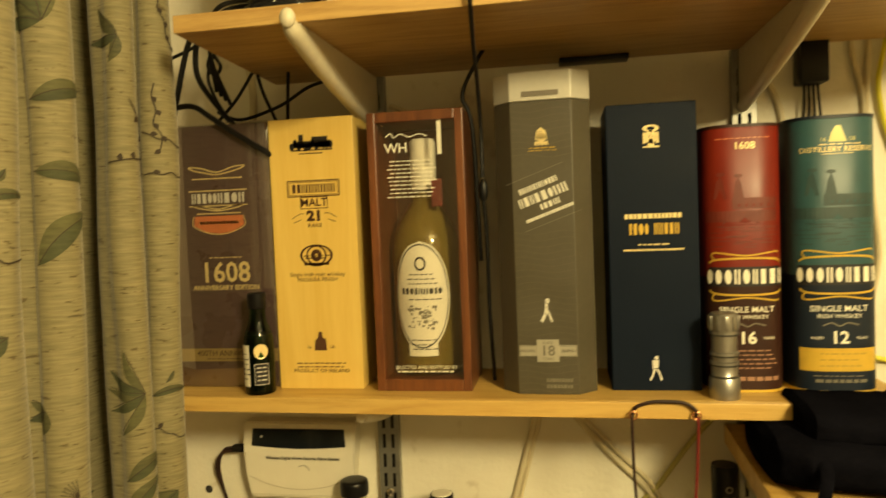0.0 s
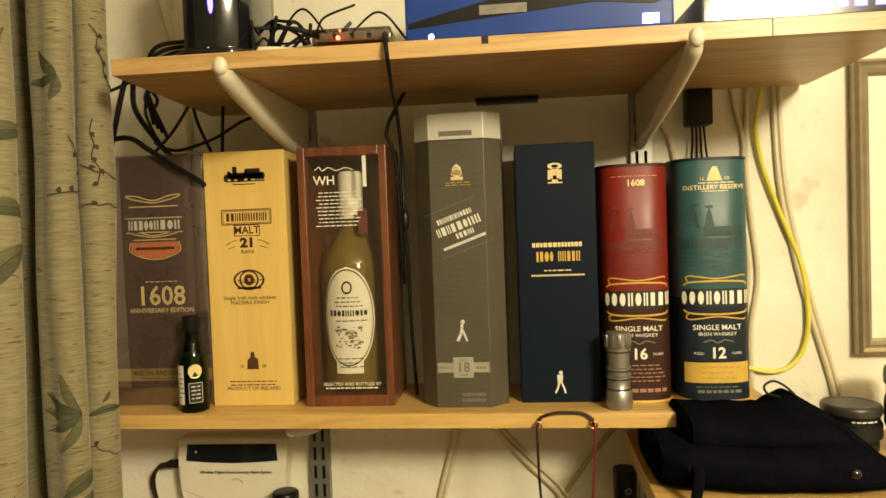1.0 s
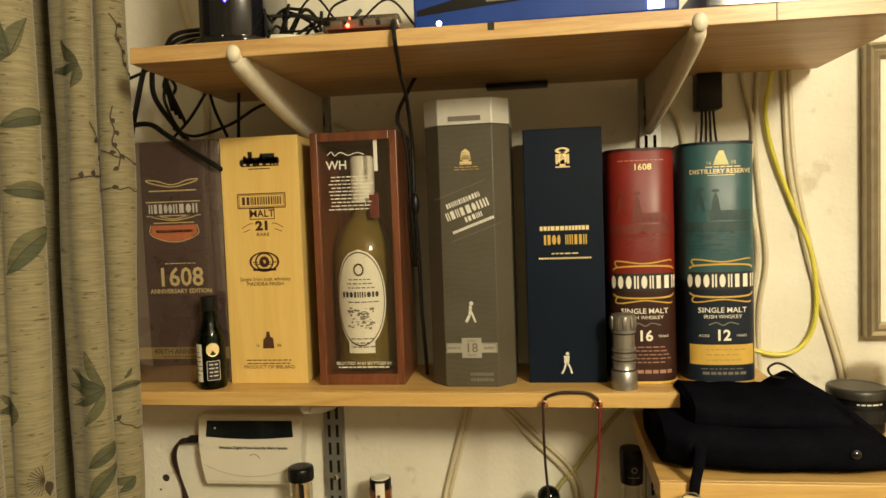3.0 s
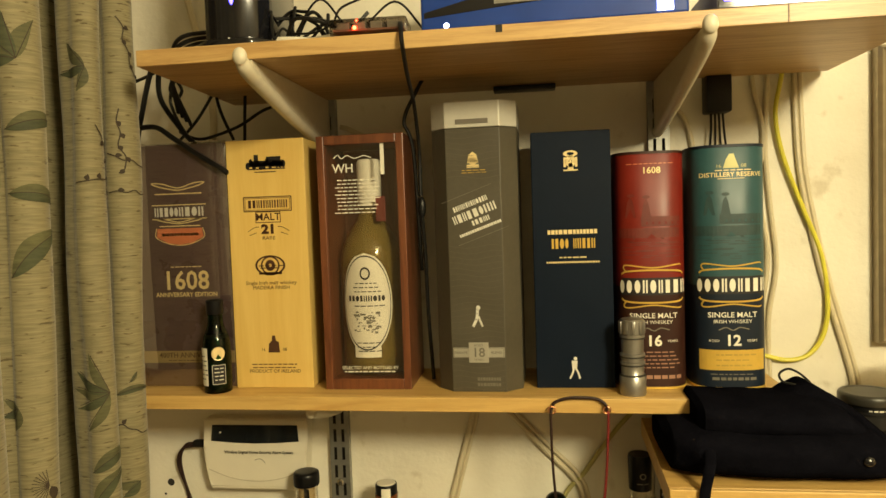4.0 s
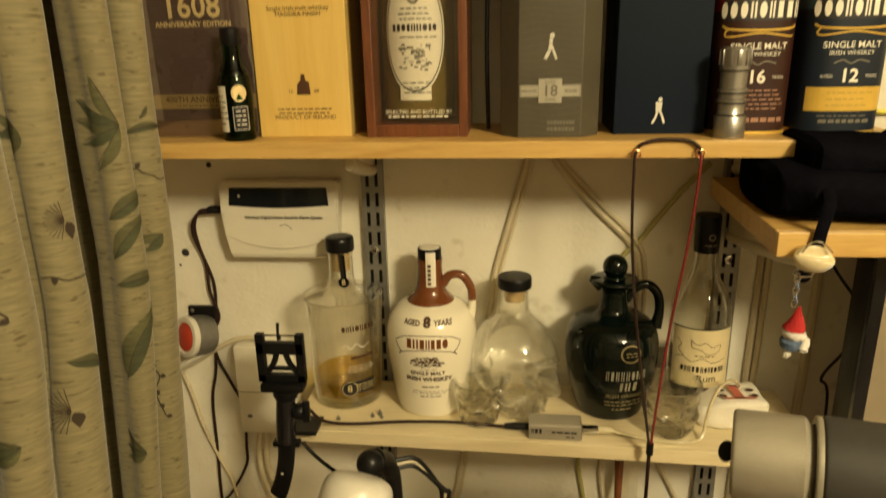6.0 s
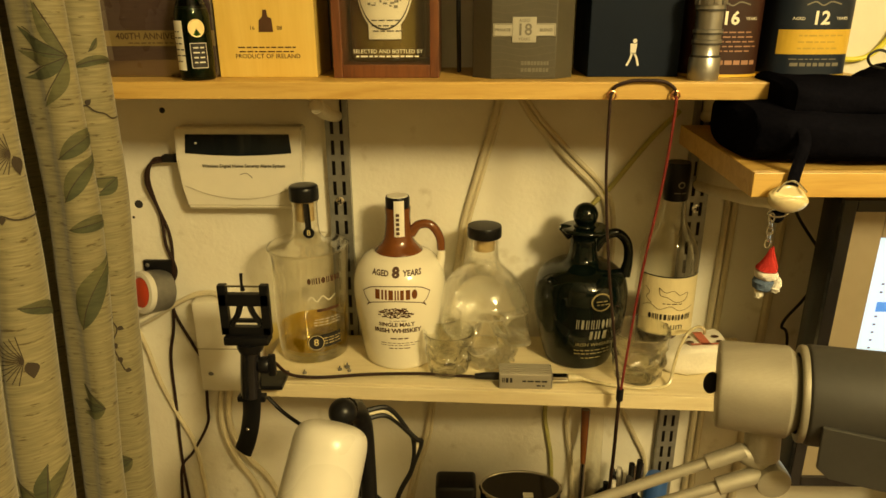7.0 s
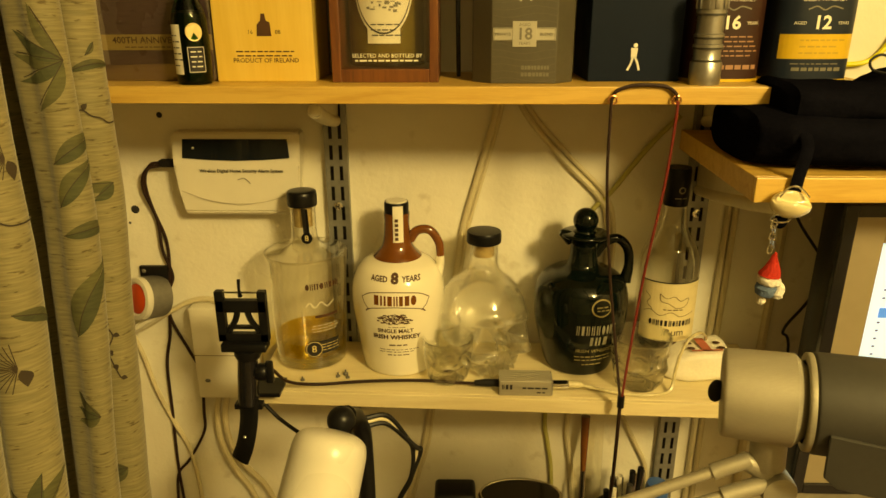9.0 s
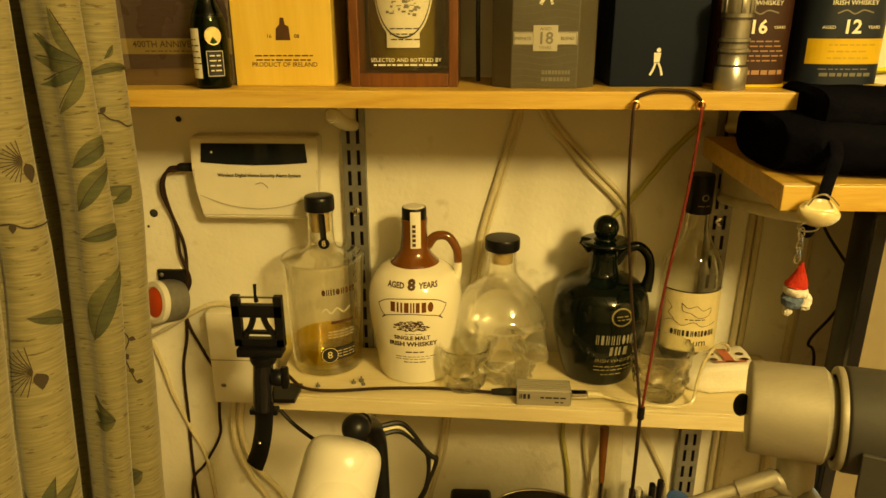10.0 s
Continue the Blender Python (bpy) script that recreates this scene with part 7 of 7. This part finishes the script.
for k, (dx, dz, sg) in enumerate(((0.0, -0.03, 1), (0.008, -0.04, 1), (-0.006, -0.03, -1), (0.004, -0.035, 1))):
    cord("lamp_lead", [(0.168, 0.700, 1.000 + dz), (0.168 + sg * 0.022, 0.71, 0.996 + dz), (0.168 + sg * (0.042 + dx), 0.715, 0.965 + dz), (0.168 + sg * (0.048 + dx), 0.72, 0.915), (0.168 + sg * 0.045, 0.72, 0.880), (0.19, 0.73, 0.80), (0.20, 0.74, 0.60)], 0.0028 if k != 3 else 0.002, CORD_BLACK if k != 3 else CORD_CREAM, "black lead coiled behind the white lamp", "lamp leads")
cord("lamp_lead", [(0.020, 0.83, 0.905), (0.045, 0.82, 0.885), (0.085, 0.80, 0.872), (0.120, 0.78, 0.880), (0.150, 0.75, 0.93)], 0.0026, CORD_BLACK, "thin black lead below the shelf")

# ---- cord over the shelf edge ----
g = thing("neck_cord", "dark red neck cord hanging over the shelf edge", "cord", "", (0, 0, 0))
part("loop", tube([(0.421, 0.7935, 1.289), (0.425, 0.793, 1.2965), (0.440, 0.793, 1.3015), (0.458, 0.793, 1.302), (0.474, 0.793, 1.3005), (0.484, 0.792, 1.294), (0.4855, 0.7925, 1.287)], 0.0019, 8), CORD_BROWN, g)
part("strand", tube([(0.421, 0.793, 1.290), (0.4195, 0.790, 1.277), (0.4215, 0.79, 1.20), (0.432, 0.79, 1.10), (0.447, 0.79, 1.00), (0.457, 0.79, 0.936)], 0.0016, 8), CORD_BROWN, g)
part("strand", tube([(0.4855, 0.793, 1.288), (0.4865, 0.790, 1.275), (0.482, 0.79, 1.20), (0.470, 0.79, 1.10), (0.462, 0.79, 1.00), (0.458, 0.79, 0.936)], 0.0016, 8), CORD_RED, g, "red strand")
part("slide", tube([(0.4575, 0.79, 0.944), (0.4575, 0.79, 0.929)], 0.0042, 10, 1), BLACK_PLASTIC, g, "black slide bead")
part("tail", tube([(0.4570, 0.79, 0.932), (0.4575, 0.792, 0.86), (0.4585, 0.80, 0.80), (0.462, 0.83, 0.72), (0.465, 0.85, 0.66)], 0.0022, 8), CORD_BROWN, g)
for ex in (0.421, 0.4855):
    part("eyelet", tube([(ex + 0.0042 * math.cos(a), 0.7915, 1.2875 + 0.0042 * math.sin(a)) for a in np.linspace(0, 6.28, 13)], 0.0011, 6, 2), plain("copper_wire", (0.55, 0.25, 0.12), 0.3, metal=0.8), g, "small copper eyelet")

# ---- things on the desk ----
g = thing("pen_pot", "black wire pen pot full of pens and small tools", "pen pot", "", (0.498, 0.895, DESK))
part("pot", lathe([(0, 0), (0.034, 0), (0.036, 0.003), (0.038, 0.115), (0.036, 0.115), (0.034, 0.004), (0, 0.004)], 32), BLACK_PLASTIC, g)
rnd = random.Random(23)
for k in range(9):
    a = 2 * math.pi * k / 9
    x, y = 0.022 * math.cos(a), 0.020 * math.sin(a)
    h = rnd.uniform(0.140, 0.185)
    mt = (BLACK_PLASTIC, BLACK_GLOSS, WHITE_ENAMEL, SLATE)[k % 4]
    pen = thing("pen", "pen standing in the black pot", "pen", "pens", (0.498 + x * 0.7, 0.895 + y * 0.7, DESK + 0.0045))
    tx, ty = rnd.uniform(-0.006, 0.012), rnd.uniform(-0.006, 0.006)
    part("barrel", tube([(0, 0, 0), (tx, ty, h)], 0.0042, 10, 1), mt, pen)
    part("clip", tube([(tx * 0.8 + 0.0045, ty * 0.8 - 0.002, h * 0.8), (tx + 0.0045, ty - 0.002, h * 0.99)], 0.0011, 6, 1), CHROME, pen)
g = thing("palette_knife", "slim tool with a dark wooden handle leaning on the wall", "tool", "", (0.452, 0.930, DESK))
part("handle", tube([(0, 0.01, 0.15), (0.001, 0.02, 0.19), (0.002, 0.028, 0.232)], [0.004, 0.0058, 0.0068], 10), BROWN_GLAZE, g, "brown handle")
part("blade", tube([(-0.006, -0.02, 0.0), (0, 0.010, 0.152)], 0.0045, 8, 1, flat=0.25), CHROME, g)
g = thing("clear_ruler", "clear plastic ruler standing against the wall", "ruler", "", (0.470, 0.935, DESK))
part("strip", box(-0.012, 0.012, -0.001, 0.001, 0, 0.225, 0.0004), CLEAR_GLASS, g, smooth=False).matrix_basis = pose(0, 0, 0, -6)
g = thing("charger_block", "plain black charger block standing on the desk", "charger", "", (0.262, 0.862, DESK))
part("body", box(-0.028, 0.028, -0.020, 0.020, 0, 0.180, 0.006, seg=3), BLACK_PLASTIC, g)
g = thing("desk_speaker", "black desk speaker with a silver rimmed curved top", "speaker", "", (0.352, 0.865, DESK))
plan = [(0.056 * math.cos(a), 0.034 * math.sin(a)) for a in np.linspace(0, 2 * math.pi, 41)[:-1]]
part("body", prism(plan, 0, 0.164, 0.003), BLACK_GLOSS, g)
part("rim", tube([(0.0555 * math.cos(a), 0.0335 * math.sin(a), 0.165) for a in np.linspace(0, 2 * math.pi, 33)], 0.0026, 8, 1), CHROME, g, "silver rim")
part("top_logo", box(0.002, 0.016, -0.024, -0.014, 0.1666, 0.1676), SILVER_INK, g, "small pale sticker", False)
part("grille", prism([(x * 0.96, y * 0.94) for x, y in plan], 0.1641, 0.1665, 0.001), BLACK_GLOSS, g, "black mesh top", False)
g = thing("blue_bottle_cap", "blue plastic cap among the tools on the desk", "cap", "", (0.552, 0.905, DESK))
part("cap", lathe([(0, 0), (0.016, 0), (0.0165, 0.15), (0.014, 0.156), (0, 0.157)], 24), plain("blue_plastic", (0.03, 0.10, 0.30), 0.35), g)

# ---- on the top board ----
T0 = TOP + 0.0004
g = thing("router", "upright black router with a blue light on a foot", "router", "", (0.072, 0.775, T0))
plan = [(-0.036, 0.06), (-0.038, -0.03), (-0.030, -0.052), (-0.012, -0.060), (0.014, -0.060), (0.032, -0.050), (0.040, -0.028), (0.038, 0.06)]
part("case", prism(plan, 0.012, 0.20, 0.004), BLACK_GLOSS, g)
part("side_panel", box(-0.0405, -0.0375, -0.03, 0.055, 0.015, 0.195, 0.001), GREY_METAL, g, "grey side panel", False)
part("foot", prism([(-0.050, 0.05), (-0.052, -0.045), (-0.020, -0.070), (0.030, -0.070), (0.056, -0.045), (0.054, 0.05)], 0, 0.0118, 0.004), BLACK_GLOSS, g, "splayed black foot")
part("status_light", ball(0.006, -0.0605, 0.062, 0.003, 0.0015, 0.012), LED_BLUE, g, "blue light")
part("foot_light", ball(0.004, -0.066, 0.0115, 0.0012), WHITE_INK, g)
g = thing("usb_hub", "clear plastic hub with a red light near the shelf edge", "hub", "", (0.236, 0.715, T0), 3)
part("case", box(-0.042, 0.042, -0.020, 0.020, 0.002, 0.020, 0.003), clear("smoky_clear", (0.80, 0.74, 0.66), 0.45, rough=0.1), g)
part("circuit_board", box(-0.038, 0.038, -0.016, 0.016, 0.007, 0.009), plain("board_brown", (0.20, 0.08, 0.05), 0.5), g, smooth=False)
for k in range(4):
    part("port", box(-0.034 + 0.018 * k, -0.021 + 0.018 * k, -0.012, 0.010, 0.0092, 0.0165, 0.0006), GREY_METAL, g, smooth=False)
part("status_light", ball(-0.014, -0.019, 0.0095, 0.0022), LED_RED, g, "red light")
part("status_light", ball(-0.012, -0.016, 0.0175, 0.0010), LED_RED, g, "red light")
g = thing("blue_carton", "glossy blue and black equipment box on the top board", "box", "", (0.432, 0.795, T0), -1)
part("carton", box(-0.140, 0.140, -0.078, 0.085, 0.0062, 0.11, 0.003), BLUE_CARD, g, smooth=False)
part("lower_shell", box(-0.138, 0.138, -0.076, 0.083, 0.0, 0.0060, 0.001), BLACK_GLOSS, g, "glossy black lower shell")
ink("dark_band", poly([(-0.136, 0.026), (-0.136, 0.020), (0.060, 0.036), (0.120, 0.030), (0.136, 0.036), (0.136, 0.056), (-0.03, 0.050)]), flat_front(0, -0.0780, 0), BLACK_GLOSS, g, "black front band")
part("badge", box(-0.060, -0.010, -0.0795, -0.0788, 0.030, 0.040), GREY_METAL, g, "dull silver plate", False)
part("status_light", ball(-0.112, -0.0782, 0.011, 0.003, 0.001, 0.003), LED_WHITE, g, "white light")
part("display", box(0.108, 0.124, -0.0790, -0.0782, 0.010, 0.020), LED_WHITE, g, "lit white panel", False)
g = thing("network_switch", "low grey network switch with a row of blue lights", "network switch", "", (0.692, 0.755, T0), 1)
part("case", box(-0.100, 0.100, -0.055, 0.055, 0.002, 0.034, 0.003), plain("grey_case", (0.16, 0.16, 0.17), 0.4), g)
for k, w in enumerate((0.018, 0.004, 0.004, 0.010, 0.010, 0.012, 0.012, 0.012)):
    x = (-0.084, -0.058, -0.040, 0.002, 0.016, 0.034, 0.052, 0.072)[k]
    part("port_light", box(x - w / 2, x + w / 2, -0.0562, -0.0548, 0.010, 0.020), LED_BLUE if k != 1 else LED_WHITE, g, "blue light", False)
part("front_strip", box(-0.098, 0.098, -0.0556, -0.0550, 0.004, 0.028), BLACK_GLOSS, g, "dark front strip", False)
g = thing("dark_gadget", "dark box with a sloping lid behind the hub", "box", "", (0.205, 0.80, T0))
part("body", box(-0.02, 0.045, -0.03, 0.05, 0, 0.035, 0.003), BLACK_PLASTIC, g)
cord("white_lead", [(0.118, 0.735, T0 + 0.012), (0.140, 0.730, T0 + 0.010), (0.165, 0.735, T0 + 0.009), (0.192, 0.722, T0 + 0.008)], 0.0045, CREAM_PLASTIC, "short white lead on the top board")
rnd = random.Random(29)
for k in range(11):
    x, y, z = rnd.uniform(0.10, 0.20), rnd.uniform(0.72, 0.80), T0 + 0.004
    pts = [(0.105 + rnd.uniform(0, 0.03), rnd.uniform(0.74, 0.80), T0 + rnd.uniform(0.004, 0.05))]
    for j in range(4):
        pts.append((pts[-1][0] + rnd.uniform(-0.01, 0.045), min(0.86, max(0.715, pts[-1][1] + rnd.uniform(-0.03, 0.03))), T0 + rnd.uniform(0.004, 0.055)))
    cord("black_lead", pts, rnd.uniform(0.0013, 0.0024), CORD_BLACK, "thin black lead in a tangle on the top board", "tangled leads", 6)
for k in range(4):
    cord("black_lead", [(0.045, 0.83, T0 + 0.02 + 0.01 * k), (0.005, 0.80, T0 + 0.028 + 0.006 * k), (-0.030, 0.79, T0 + 0.010 + 0.008 * k), (-0.060, 0.83, T0 - 0.004), (-0.075 + 0.006 * k, 0.87, T0 - 0.04 - 0.006 * k)], 0.0026, CORD_BLACK, "black lead drooping over the end of the top board", "tangled leads", 6)

# tangle of leads under the top board
LOOPS = [
    [(-0.100, 0.87, 1.76), (-0.119, 0.88, 1.735), (-0.132, 0.88, 1.69), (-0.143, 0.88, 1.643), (-0.150, 0.89, 1.60)],
    [(-0.095, 0.87, 1.75), (-0.107, 0.88, 1.728), (-0.104, 0.88, 1.696), (-0.077, 0.88, 1.656), (-0.060, 0.885, 1.634)],
    [(-0.070, 0.88, 1.74), (-0.085, 0.88, 1.72), (-0.091, 0.88, 1.70), (-0.088, 0.88, 1.684), (-0.077, 0.88, 1.66), (-0.064, 0.89, 1.636)],
    [(-0.175, 0.860, 1.650), (-0.141, 0.852, 1.654), (-0.100, 0.850, 1.657), (-0.073, 0.848, 1.641), (-0.038, 0.848, 1.617), (-0.002, 0.849, 1.594), (0.004, 0.88, 1.58)],
    [(-0.030, 0.90, 1.72), (-0.036, 0.89, 1.700), (-0.056, 0.89, 1.672), (-0.074, 0.89, 1.653), (-0.095, 0.90, 1.640)],
    [(-0.034, 0.90, 1.72), (-0.028, 0.89, 1.700), (-0.021, 0.89, 1.674), (-0.010, 0.90, 1.640)],
    [(0.014, 0.89, 1.699), (0.012, 0.89, 1.67), (0.006, 0.90, 1.638)],
    [(-0.090, 0.90, 1.656), (-0.074, 0.89, 1.648), (-0.049, 0.89, 1.643), (0.001, 0.89, 1.657), (0.043, 0.89, 1.679), (0.080, 0.90, 1.687), (0.10, 0.93, 1.69)],
    [(-0.18, 0.88, 1.712), (-0.161, 0.88, 1.719), (-0.141, 0.88, 1.726), (-0.118, 0.88, 1.734), (-0.08, 0.87, 1.745)],
    [(-0.081, 0.87, 1.724), (-0.085, 0.87, 1.709), (-0.076, 0.87, 1.697), (-0.068, 0.87, 1.708), (-0.076, 0.87, 1.723)],
]
for k, pts in enumerate(LOOPS):
    cord("black_lead", pts, 0.0036 if k in (0, 1, 3) else 0.0022, CORD_BLACK, "black lead hanging in a tangle under the top board", "tangled leads")
cord("hanging_lead", [(0.262, 0.735, T0 + 0.010), (0.272, 0.700, T0 + 0.012), (0.2755, 0.681, T0), (0.277, 0.679, 1.700), (0.272, 0.730, 1.680), (0.266, 0.800, 1.66), (0.2645, 0.835, 1.61), (0.264, 0.840, 1.550)], 0.0024, CORD_BLACK, "black lead hanging from the top board")
g = thing("inline_switch", "black inline switch on a lead between two cases", "switch", "", (0.2645, 0.84, 1.535))
part("body", ball(0, 0, 0, 0.0055, 0.0050, 0.014), BLACK_PLASTIC, g)
part("lead", tube([(0, 0, -0.012), (0.001, 0.01, -0.06), (-0.001, 0.03, -0.14), (0.0, 0.05, -0.233)], 0.0026, 8), CORD_BLACK, g)
cord("hanging_lead", [(0.268, 0.86, 1.70), (0.258, 0.87, 1.688), (0.240, 0.87, 1.650), (0.250, 0.875, 1.61), (0.252, 0.90, 1.45)], 0.0026, CORD_BLACK, "black lead hanging from the top board")
tagged(part("black_strip", box(0.355, 0.440, 0.930, 0.955, 1.6925, 1.6988, 0.001), BLACK_PLASTIC), "thin black strip fixed under the top board", "strip")
